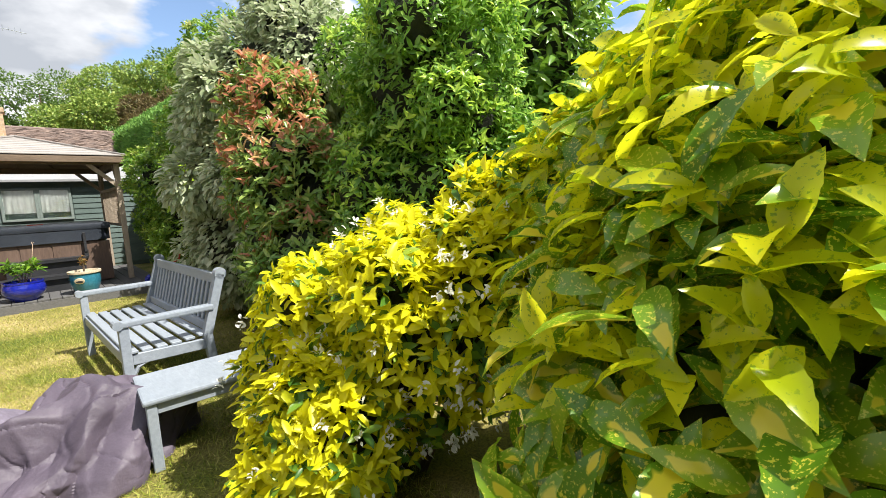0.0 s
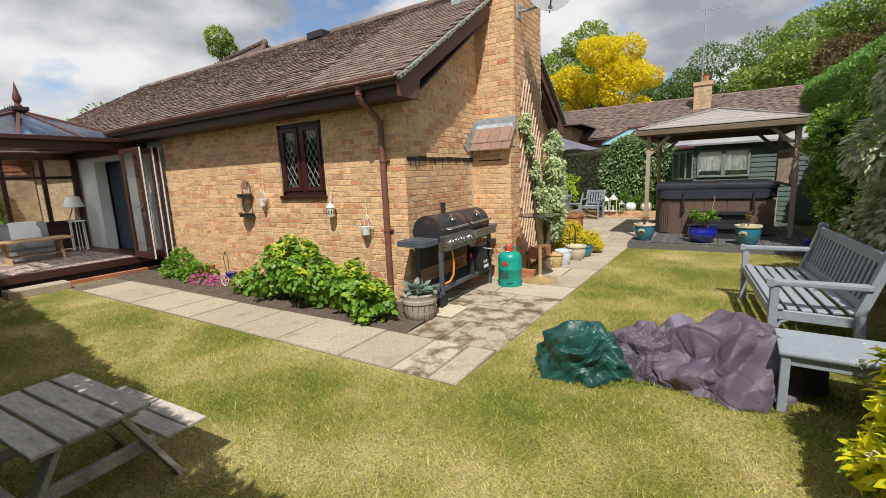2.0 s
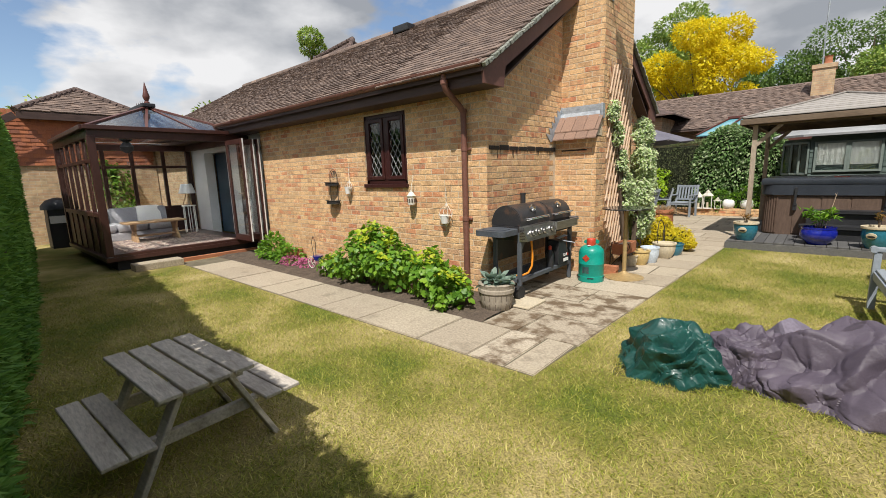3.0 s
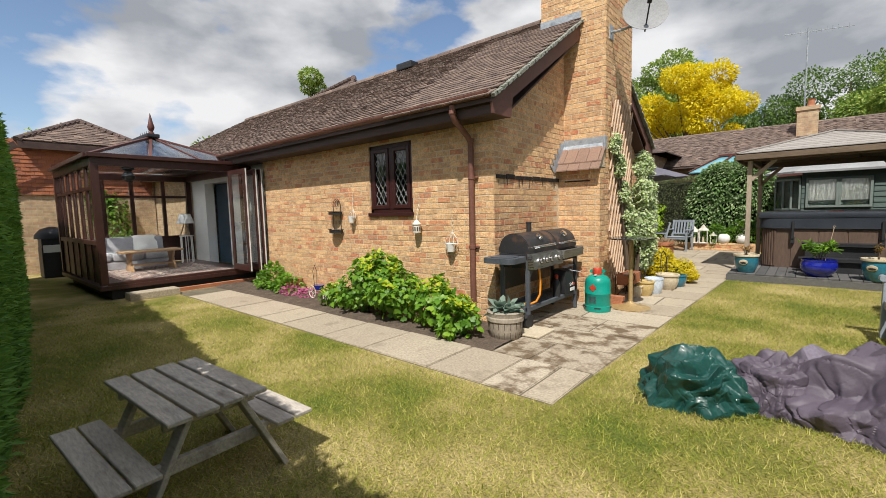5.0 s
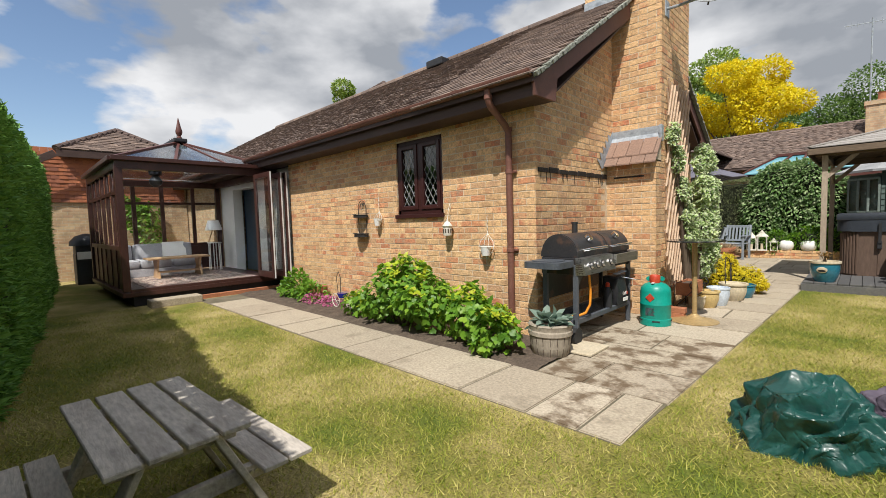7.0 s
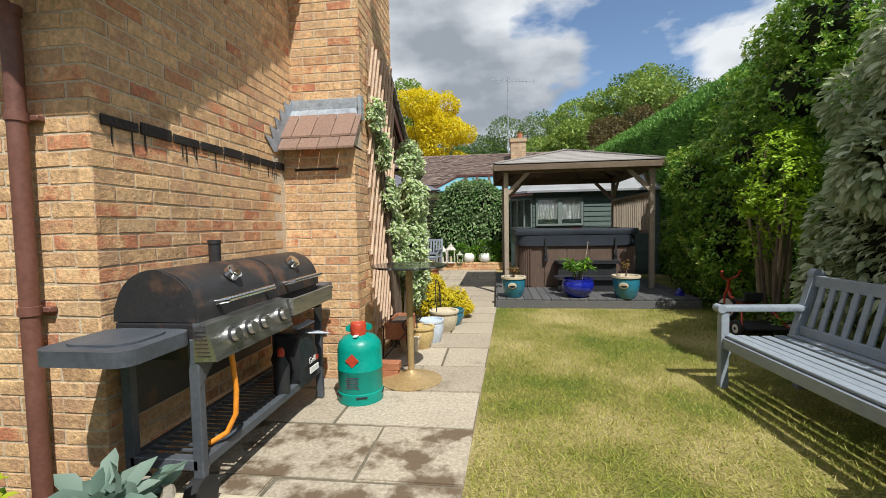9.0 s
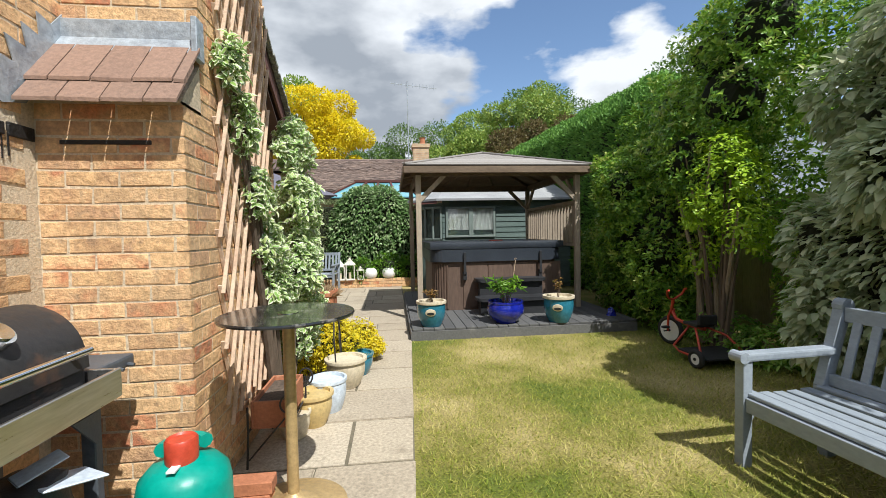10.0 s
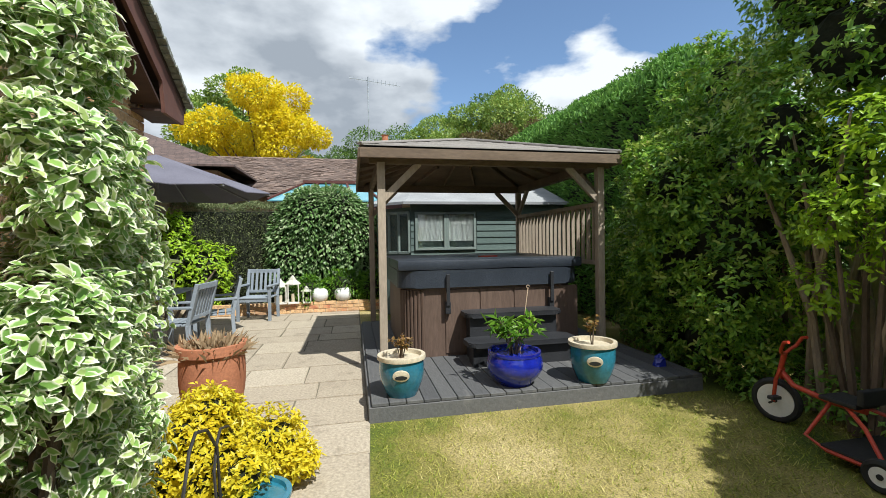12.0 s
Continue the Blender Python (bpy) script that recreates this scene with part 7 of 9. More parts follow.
# ---- child's picnic table ----
pt = thing("picnic_table", "small weathered grey timber picnic table in shade", "picnic table", (-2.93, -0.25, -0.012), 3.0)
for i in range(4):
    y = -0.245 + 0.125 * i
    bpart("top_plank", lambda bm: box(bm, -0.44 + 0.008 * (i % 2), y, 0.485, 0.44 - 0.006 * i, y + 0.108, 0.508, 0.004), pt, "oldwood")
for s in (-1, 1):
    for j in (0, 1):
        y = s * 0.385 + (j - 0.5) * 0.115
        bpart("seat_plank", lambda bm: box(bm, -0.44, y - 0.052, 0.275, 0.44, y + 0.052, 0.297, 0.004), pt, "oldwood")
for x in (-0.30, 0.30):
    bpart("crossbar", lambda bm: box(bm, x - 0.018, -0.44, 0.205, x + 0.018, 0.44, 0.272, 0.004), pt, "oldwood")
    bpart("top_batten", lambda bm: box(bm, x - 0.018, -0.22, 0.42, x + 0.018, 0.22, 0.483, 0.004), pt, "oldwood")
    for s in (-1, 1):
        bpart("leg", lambda bm: beam(bm, (x + 0.034, s * 0.36, 0.0), (x + 0.034, s * 0.12, 0.48), 0.028, 0.085, 0.004, (1, 0, 0)), pt, "oldwood")
        for yy in (s * 0.29, s * 0.27):
            bpart("bolt", lambda bm: rod(bm, (x - 0.02 if x < 0 else x + 0.018, yy, 0.24), (x - 0.026 if x < 0 else x + 0.026, yy, 0.24), 0.009, 8), pt, "steel")

# ---- barbecue ----
bbq = thing("barbecue", "dual-fuel barbecue with two black barrel lids and steel knobs", "barbecue", (-2.99, 3.955, 0.003))
# local: x towards the lawn, y along the wall


def dome(bm, y0, y1, rx, rz, z):
    n = 18
    prof = [(rx * math.cos(math.pi * i / n), z + rz * math.sin(math.pi * i / n) ** 0.85) for i in range(n + 1)]
    slabbed(bm, [(a, y0, b) for a, b in prof], (0, y1 - y0, 0))
    bmesh.ops.bevel(bm, geom=[e for e in bm.edges if abs(e.verts[0].co.y - e.verts[1].co.y) < 1e-5 and e.verts[0].co.z > z + 0.01], offset=0.008, segments=2, affect="EDGES")


for y0, y1 in ((-0.655, 0.045), (0.06, 0.65)):
    bm = fresh()
    dome(bm, y0, y1, 0.205, 0.235, 0.875)
    lid = part("lid", bm, "bbqblack", bbq, "black enamel barrel lid with rusty bloom", True)
    bm = fresh()
    yc = (y0 + y1) / 2
    tube(bm, [(0.20, yc - 0.21, 0.94), (0.262, yc - 0.21, 0.955), (0.262, yc + 0.21, 0.955), (0.20, yc + 0.21, 0.94)], 0.014, 10)
    part("handle", bm, "chrome", lid, "chrome bar handle", True)
    bm = fresh()
    rod(bm, (0.155, yc - 0.02, 1.05), (0.180, yc - 0.02, 1.072), 0.042, 18), rod(bm, (0.178, yc - 0.02, 1.070), (0.184, yc - 0.02, 1.076), 0.032, 18)
    part("thermometer", bm, "chrome", lid, "round chrome thermometer", True)
bpart("flue", lambda bm: (rod(bm, (-0.17, 0.02, 1.0), (-0.17, 0.02, 1.215), 0.034, 14), rod(bm, (-0.17, 0.02, 1.20), (-0.17, 0.02, 1.222), 0.038, 14)), bbq, "bbqblack", True)
bpart("firebox", lambda bm: (box(bm, -0.20, -0.655, 0.70, 0.19, 0.045, 0.873, 0.01), box(bm, -0.20, 0.06, 0.70, 0.19, 0.65, 0.873, 0.01)), bbq, "bbqblack")
bpart("control_panel", lambda bm: slabbed(bm, [(0.19, -0.665, 0.70), (0.30, -0.665, 0.705), (0.255, -0.665, 0.865), (0.19, -0.665, 0.875)], (0, 0.71, 0)), bbq, "steel")
bpart("side_tray", lambda bm: (box(bm, 0.285, 0.06, 0.755, 0.30, 0.67, 0.86, 0.003), box(bm, 0.191, 0.06, 0.755, 0.285, 0.075, 0.86, 0.003), box(bm, 0.191, 0.655, 0.755, 0.285, 0.67, 0.86, 0.003), box(bm, 0.191, 0.075, 0.755, 0.285, 0.655, 0.77, 0.002)), bbq, "steel")
for i in range(7):
    z = 0.725 + 0.018 * i
    bpart("vent_slot", lambda bm: box(bm, 0.20, -0.668, z, 0.272 - 0.004 * i, -0.6645, z + 0.006), bbq, "bbqblack")
for yk in (-0.52, -0.385, -0.26, -0.06):
    bm = fresh()
    d = Vector((0.97, 0, 0.25)).normalized()
    p = Vector((0.275, yk, 0.785))
    rod(bm, p, p + d * 0.012, 0.045, 20), rod(bm, p + d * 0.012, p + d * 0.042, 0.033, 18, 0.029)
    kn = part("knob", bm, "steel", bbq, "brushed steel control knob", True)
    bm = fresh()
    rod(bm, p + d * 0.010, p + d * 0.020, 0.036, 18)
    part("knob_ring", bm, "plastic", kn)
bm = fresh()
slabbed(bm, [(a, b - 0.845, 0.79) for a, b in rounded(0.20, 0.18, 0.07)], 0.06)
part("side_shelf", bm, "bbqgrey", bbq, "dark grey folding side shelf")
bpart("burner_lid", lambda bm: slabbed(bm, [(a - 0.01, b - 0.835, 0.851) for a, b in rounded(0.15, 0.13, 0.09)], 0.008), bbq, "bbqgrey")
bpart("side_shelf", lambda bm: (box(bm, -0.20, 0.68, 0.80, 0.20, 0.93, 0.85, 0.012), [rod(bm, (0.20, yy, 0.815), (0.225, yy, 0.81), 0.008, 8) for yy in (0.74, 0.81, 0.88)]), bbq, "bbqgrey")
for y in (-0.64, 0.68):
    for x in (-0.16, 0.18):
        bpart("leg", lambda bm: beam(bm, (x, y, 0.06 if y < 0 else 0.0), (x, y, 0.80), 0.05, 0.04, 0.004), bbq, "bbqgrey")
    bpart("foot_rail", lambda bm: box(bm, -0.16, y - 0.02, 0.20, 0.18, y + 0.02, 0.25, 0.004), bbq, "bbqgrey")
for x in (-0.16, 0.18):
    bpart("shelf_rail", lambda bm: box(bm, x - 0.02, -0.62, 0.20, x + 0.02, 0.66, 0.25, 0.004), bbq, "bbqgrey")
    bm = fresh()
    rod(bm, (x - 0.03, -0.65, 0.085), (x + 0.03, -0.65, 0.085), 0.085, 20)
    part("wheel", bm, "rubber", bbq, smooth=True)
for i in range(26):
    y = -0.61 + 0.049 * i
    bpart("shelf_bar", lambda bm: box(bm, -0.14, y, 0.232, 0.16, y + 0.014, 0.242), bbq, "bbqgrey")
bpart("hose", lambda bm: tube(bm, [(0.235, -0.47, 0.70), (0.24, -0.465, 0.62), (0.245, -0.455, 0.50), (0.24, -0.46, 0.38), (0.21, -0.49, 0.30), (0.15, -0.53, 0.265), (0.08, -0.55, 0.26)], 0.013, 10), bbq, "hose", True)
bpart("back_panel", lambda bm: box(bm, -0.19, -0.60, 0.42, -0.17, 0.62, 0.70), bbq, "bbqblack")
for s_ in (-1, 1):
    bpart("gusset", lambda bm: slabbed(bm, [(0.20, -0.655 if s_ < 0 else 0.665, 0.70), (0.20, -0.655 + 0.0 if s_ < 0 else 0.665, 0.58), (0.20, -0.53 if s_ < 0 else 0.55, 0.70)], (0.008, 0, 0)), bbq, "bbqgrey")
ch = thing("charcoal_bag", "black charcoal bag with pale blue torn top and white print", "bag", (-2.86, 4.36, 0.243))
bm = fresh()
box(bm, -0.10, -0.14, 0, 0.10, 0.14, 0.34, 0.04)
bmesh.ops.subdivide_edges(bm, edges=bm.edges[:], cuts=3, use_grid_fill=True)
for v in bm.verts:
    v.co += 0.03 * Vector((noise.noise(v.co * 9), noise.noise(v.co * 9 + Vector((3, 1, 2))), 0.4 * noise.noise(v.co * 11)))
    v.co.z = max(0, v.co.z)
part("sack", bm, "plastic", ch, smooth=True)
bpart("label_bar", lambda bm: box(bm, 0.116, -0.04, 0.05, 0.124, 0.09, 0.09), ch, "white")
bpart("label_bar", lambda bm: box(bm, 0.116, 0.06, 0.12, 0.124, 0.09, 0.15), ch, "red")
bpart("torn_top", lambda bm: (beam(bm, (0.05, 0.0, 0.33), (0.14, 0.16, 0.29), 0.14, 0.008), beam(bm, (0.0, 0.0, 0.35), (0.08, 0.10, 0.39), 0.10, 0.006)), ch, "zinc")
cu = bpy.data.curves.new("words", "FONT")
cu.body, cu.size, cu.extrude = "Grill", 0.06, 0.001
word = new("words", cu)
dg = bpy.context.evaluated_depsgraph_get()
wm = bpy.data.meshes.new_from_object(word.evaluated_get(dg))
bpy.data.objects.remove(word)
wm.materials.append(M["white"])
wo_ = new("lettering", wm)
wo_.parent, wo_.matrix_basis = ch, pose(0.122, -0.06, 0.12, 90, 0, 90)
bo = thing("lighter_bottle", "dark lighter-fluid bottle with red cap", "bottle", (-2.83, 4.10, 0.243))
bpart("body", lambda bm: lathe(bm, [(0.045, 0), (0.05, 0.02), (0.05, 0.18), (0.03, 0.22), (0.018, 0.24)], 18), bo, "plastic", True)
bpart("cap", lambda bm: lathe(bm, [(0.022, 0.24), (0.022, 0.28), (0.012, 0.29)], 14), bo, "red", True)

# ---- gas bottle ----
gb = thing("gas_bottle", "green patio gas bottle with red valve cap", "gas bottle", (-2.50, 4.66, 0.0))
bpart("cylinder", lambda bm: lathe(bm, [(0.10, 0.05), (0.155, 0.06), (0.165, 0.10), (0.165, 0.235), (0.168, 0.24), (0.168, 0.246), (0.165, 0.25), (0.165, 0.38), (0.155, 0.43), (0.12, 0.47), (0.07, 0.49), (0.05, 0.495)], 40), gb, "gas", True)
bpart("foot_ring", lambda bm: lathe(bm, [(0.155, 0.0), (0.168, 0.0), (0.168, 0.075), (0.16, 0.08), (0.15, 0.075)], 40), gb, "gas", True)
# slots set on as near-black bars, the shade inside put into their colour
for a in (10, 80, 150, 220, 290):
    bpart("drain_slot", lambda bm: box(bm, 0.163, -0.04, 0.05, 0.172, 0.04, 0.064, 0.002, Matrix.Rotation(radians(a), 4, "Z")), gb, "dark")
bpart("shroud", lambda bm: tube(bm, [(0.075 * math.cos(t), 0.075 * math.sin(t), 0.53) for t in np.linspace(0.6, 3.4, 10)], 0.028, 8), gb, "gas", True)
bpart("valve_cap", lambda bm: lathe(bm, [(0.055, 0.475), (0.058, 0.50), (0.058, 0.57), (0.052, 0.578), (0.045, 0.57)], 20, (0.0, -0.02, 0)), gb, "red", True)
bpart("seal_strip", lambda bm: box(bm, -0.01, -0.12, 0.49, 0.02, -0.05, 0.497), gb, "white")
wd_ = Matrix.Rotation(radians(-92), 4, "Z")
bpart("warning_diamond", lambda bm: box(bm, -0.036, -0.036, -0.002, 0.036, 0.036, 0.002, 0.0, wd_ @ Matrix.Translation((0.166, 0, 0.33)) @ Matrix.Rotation(radians(90), 4, "Y") @ Matrix.Rotation(radians(45), 4, "Z")), gb, "red")
for i in range(7):
    bpart("print_bar", lambda bm: box(bm, 0.1645, -0.05, 0.125 + 0.013 * i, 0.167, 0.05 - 0.008 * (i % 3), 0.130 + 0.013 * i, 0.0, wd_), gb, "pbag")

# ---- bar table ----
tb = thing("bar_table", "round black marbled bar table on a brass pedestal", "table", (-2.19, 5.05, 0.0))
bpart("tabletop", lambda bm: lathe(bm, [(0.29, 0.95), (0.312, 0.953), (0.315, 0.961), (0.312, 0.969), (0.0, 0.97)], 48), tb, "tabletop", True)
bpart("column", lambda bm: rod(bm, (0, 0, 0.03), (0, 0, 0.95), 0.028, 20), tb, "brass", True)
bpart("base", lambda bm: lathe(bm, [(0.255, 0.0), (0.257, 0.008), (0.20, 0.022), (0.09, 0.045), (0.045, 0.075), (0.032, 0.09)], 40), tb, "brass", True)
bpart("plate", lambda bm: lathe(bm, [(0.05, 0.9702), (0.05, 0.972), (0.0, 0.9722)], 24), tb, "chrome", True)


# ---- pots ----
def pot(name, label, at, r, h, material, foot=0.7, rim=1.08, belly=0.0, soil=True, rimmat=None, cat="pot", group=""):
    ob = thing(name, label, cat, at, group=group)
    rb = r * foot
    mid = r * (1 + belly)
    prof = [(rb * 0.96, 0), (rb, 0.01)]
    for i in range(1, 8):
        t = i / 8
        prof.append((rb + (r - rb) * t + (mid - (rb + r) / 2) * math.sin(math.pi * t) * 0.9, h * 0.88 * t + 0.01))
    body = fresh()
    lathe(body, prof + [(r, h * 0.9), (r * 0.9, h * 0.9), (r * 0.86, h * 0.80)], 36)
    body = part("body", body, material, ob, smooth=True)
    bm = fresh()
    lathe(bm, [(r * 0.99, h * 0.88), (r * rim, h * 0.90), (r * rim * 1.01, h * 0.96), (r * rim, h), (r * 0.93, h), (r * 0.9, h * 0.9)], 36)
    part("rim", bm, rimmat or material, ob, smooth=True)
    if soil:
        bm = fresh()
        bmesh.ops.create_circle(bm, cap_ends=True, segments=28, radius=r * 0.9, matrix=Matrix.Translation((0, 0, h * 0.86)))
        bmesh.ops.inset_region(bm, faces=bm.faces[:], thickness=r * 0.3)
        for v in bm.verts:
            v.co.z += 0.02 * noise.noise(v.co * 20)
        part("compost", bm, "soil", ob)
    return ob


def oval_badge(ob, r, z, ang):
    bm = fresh()
    m = Matrix.Rotation(radians(ang), 4, "Z") @ Matrix.Translation((r, 0, z)) @ Matrix.Rotation(radians(99), 4, "Y")
    for a, b, t in ((0.046, 0.066, 0.006),):
        lathe(bm, [(1, -t), (1, t), (0.86, t + 0.003), (0.0, t + 0.003)], 28, sx=a, sy=b)
    bmesh.ops.transform(bm, matrix=m, verts=bm.verts)
    bd = part("badge", bm, "cream", ob, "cream oval badge with a dark landscape", True)
    bm = fresh()
    lathe(bm, [(1, 0.009), (1, 0.011), (0.0, 0.0112)], 20, (0.012, 0, 0), 0.018, 0.048)
    bmesh.ops.transform(bm, matrix=m, verts=bm.verts)
    part("picture", bm, "plastic", bd)


def sprig(parent, name, P, D, size, asp, material, seed, shape=OVAL, droop=0.2, wild=0.6):
    return leaves(name, np.array(P, dtype=float), unit(np.array(D, dtype=float)), size, asp, LM[material], parent, np.random.default_rng(seed), shape, droop, wild)


def potted(name, label, at, h0, height, rad, count, size, asp, material, seed, stems=6, shape=OVAL):
    """A plant of stems with leaves that stands in a pot, its foot at h0."""
    rng = np.random.default_rng(seed)
    ob = thing(name, label, "plant", (at[0], at[1], at[2] + h0))
    bm = fresh()
    P, D = [], []
    for i in range(stems):
        a = 2 * math.pi * i / stems + rng.uniform(-0.4, 0.4)
        tip = Vector((rad * math.cos(a) * rng.uniform(0.3, 0.8), rad * math.sin(a) * rng.uniform(0.3, 0.8), height * rng.uniform(0.55, 0.9)))
        mid = Vector((tip.x * 0.35, tip.y * 0.35, tip.z * 0.6))
        tube(bm, [(tip.x * 0.1, tip.y * 0.1, -0.02), mid, tip], [0.006, 0.005, 0.003], 5)
        for k in range(count // stems):
            t = rng.uniform(0.45, 1.0)
            p = mid.lerp(tip, (t - 0.45) / 0.55)
            b = rng.uniform(0, 2 * math.pi)
            P.append(p + Vector(rng.normal(0, 0.008, 3)))
            D.append((math.cos(b), math.sin(b), rng.uniform(0.0, 0.8)))
    part("stems", bm, "bark", ob)
    sprig(ob, "leaf_spray", P, D, size, asp, material, seed, shape)
    return ob


p1 = pot("teal_pot", "teal glazed pot with cream rim and oval badge on the deck", (-1.20, 8.47, DZ), 0.18, 0.33, "teal", 0.72, 1.1, 0.02, rimmat="cream", group="teal badge pots")
oval_badge(p1, 0.187, 0.20, -98)
p3 = pot("teal_pot", "teal glazed pot with cream rim and oval badge on the deck", (0.50, 8.40, DZ), 0.19, 0.35, "teal", 0.72, 1.1, 0.02, rimmat="cream", group="teal badge pots")
oval_badge(p3, 0.197, 0.21, -115)
p2 = pot("cobalt_pot", "shiny cobalt-blue bellied pot on the deck", (-0.20, 8.50, DZ), 0.225, 0.29, "cobalt", 0.66, 1.03, 0.1)
potted("acer_sprig", "small bronze-leaved shrub in the teal pot", (-1.20, 8.47, DZ), 0.30, 0.20, 0.16, 110, 0.04, 0.5, "redleaf", 71)
potted("rose_shoot", "sparse red-brown rose shoot in the teal pot", (0.50, 8.40, DZ), 0.32, 0.32, 0.12, 48, 0.05, 0.5, "redleaf", 72, 3)
potted("peony_plant", "leafy green peony with long leaves in the blue pot", (-0.20, 8.50, DZ), 0.26, 0.36, 0.34, 170, 0.115, 0.28, "currant", 73, 12, DIAMOND)
cane = thing("garden_cane", "thin garden cane standing in the blue pot", "cane", (-0.13, 8.56, DZ + 0.2))
bpart("stick", lambda bm: rod(bm, (0, 0, 0), (0.10, 0.02, 0.62), 0.004, 6), cane, "trellis")
bpart("ring", lambda bm: tube(bm, [(0.10 + 0.014 * math.cos(t), 0.02, 0.634 + 0.014 * math.sin(t)) for t in np.linspace(0, 5.2, 10)], 0.003, 5), cane, "trellis")

pot("tan_pot", "tan glazed pot with a moulded leaf, on the paving", (-2.12, 6.78, 0.0), 0.165, 0.25, "cream", 0.72, 1.12)
pl = pot("metal_pail", "pale blue ribbed metal pail planter", (-2.20, 6.26, 0.0), 0.135, 0.25, "zinc", 0.75, 1.06)
pot("mustard_pot", "small mustard-yellow glazed pot", (-2.27, 6.02, 0.0), 0.13, 0.23, "mustard", 0.7, 1.12)
pot("cream_pot", "small cream pot under the plant stand", (-2.36, 5.84, 0.0), 0.10, 0.17, "cream", 0.75, 1.1)
pot("teal_pot", "low teal glazed pot by the golden shrub", (-2.06, 7.10, 0.0), 0.16, 0.20, "teal", 0.75, 1.08)
pot("terracotta_pot", "large terracotta pot with dry stems on the patio", (-2.62, 8.42, 0.0), 0.22, 0.66, "terra", 0.62, 1.1)
rng = np.random.default_rng(76)
P = np.stack([rng.normal(0, 0.09, 420), rng.normal(0, 0.09, 420), np.full(420, 0.57)], 1)
ds = thing("dry_stems", "dry straw-brown stems in the terracotta pot", "plant", (-2.62, 8.42, 0.0))
leaves("stalks", P, np.stack([P[:, 0] * 4, P[:, 1] * 4, np.full(420, 1.0)], 1), 0.15, 0.06, LM["dry"], ds, rng, DIAMOND, 0.0, 0.8)

# iron plant stand with terracotta trough
ps = thing("plant_stand", "black iron scrollwork plant stand beside the trellis", "stand", (-2.42, 5.72, 0.0))
for y in (-0.26, 0.26):
    for x in (-0.11, 0.11):
        bpart("leg", lambda bm: tube(bm, [(x * 1.1, y, 0), (x, y, 0.20), (x, y, 0.36)], 0.007, 6), ps, "iron")
    bpart("scroll", lambda bm: tube(bm, [(0.11 + 0.05 * math.cos(t) * (1 - t / 14), y, 0.36 + 0.06 * math.sin(t) * (1 - t / 14)) for t in np.linspace(-1.5, 6, 22)], 0.006, 6), ps, "iron")
    bpart("brace", lambda bm: rod(bm, (-0.11, y, 0.05), (0.11, y, 0.30), 0.005, 6), ps, "iron")
for x in (-0.11, 0.11):
    bpart("rail", lambda bm: rod(bm, (x, -0.26, 0.215), (x, 0.26, 0.215), 0.006, 6), ps, "iron")
tr = thing("terracotta_trough", "terracotta window-box trough with dry compost", "trough", (-2.42, 5.72, 0.222))
bm = fresh()
for a in ((-0.10, -0.24, 0, 0.10, 0.24, 0.012), (-0.10, -0.24, 0.012, -0.085, 0.24, 0.16), (0.085, -0.24, 0.012, 0.10, 0.24, 0.16), (-0.085, -0.24, 0.012, 0.085, -0.225, 0.16), (-0.085, 0.225, 0.012, 0.085, 0.24, 0.16)):
    box(bm, *a, 0.003)
part("trough", bm, "terra", tr)
bpart("compost", lambda bm: box(bm, -0.084, -0.224, 0.013, 0.084, 0.224, 0.13), tr, "soil")
bk = thing("brick_stack", "two loose red bricks stacked by the wall", "bricks", (-2.42, 5.12, 0.0))
bpart("brick", lambda bm: box(bm, -0.11, -0.05, 0, 0.11, 0.05, 0.065, 0.004), bk, "terra")
bpart("brick", lambda bm: box(bm, -0.10, -0.045, 0.066, 0.12, 0.055, 0.13, 0.004), bk, "terra")

# barrel planter with cabbages
bp_ = thing("barrel_planter", "round stone planter cast like a half barrel", "planter", (-2.86, 2.90, 0.0))
bpart("tub", lambda bm: lathe(bm, [(0.155, 0.0), (0.165, 0.01), (0.185, 0.10), (0.192, 0.19), (0.205, 0.20), (0.205, 0.235), (0.197, 0.245), (0.20, 0.28), (0.205, 0.29), (0.195, 0.30), (0.165, 0.30), (0.155, 0.26)], 40), bp_, "barrel", True)
bpart("compost", lambda bm: lathe(bm, [(0.17, 0.25), (0.16, 0.265), (0.0, 0.27)], 24), bp_, "soil", True)
for a in range(18):
    t = 2 * math.pi * a / 18
    bpart("stave_joint", lambda bm: beam(bm, (0.168 * math.cos(t), 0.168 * math.sin(t), 0.015), (0.194 * math.cos(t), 0.194 * math.sin(t), 0.19), 0.006, 0.006, 0.0), bp_, "soil")
rng = np.random.default_rng(77)
P, D = [], []
for i in range(52):
    a = rng.uniform(0, 2 * math.pi)
    r = rng.uniform(0.01, 0.13)
    P.append((r * math.cos(a), r * math.sin(a), 0.27 + rng.uniform(0, 0.07)))
    D.append((math.cos(a), math.sin(a), rng.uniform(0.2, 1.2)))
cb = thing("cabbage_plants", "blue-green leafy cabbage seedlings in the planter", "plant", (-2.86, 2.90, 0.0))
sprig(cb, "leaf_rosette", P, D, 0.14, 0.55, "cabbage", 78, OVAL, 0.35, 0.5)

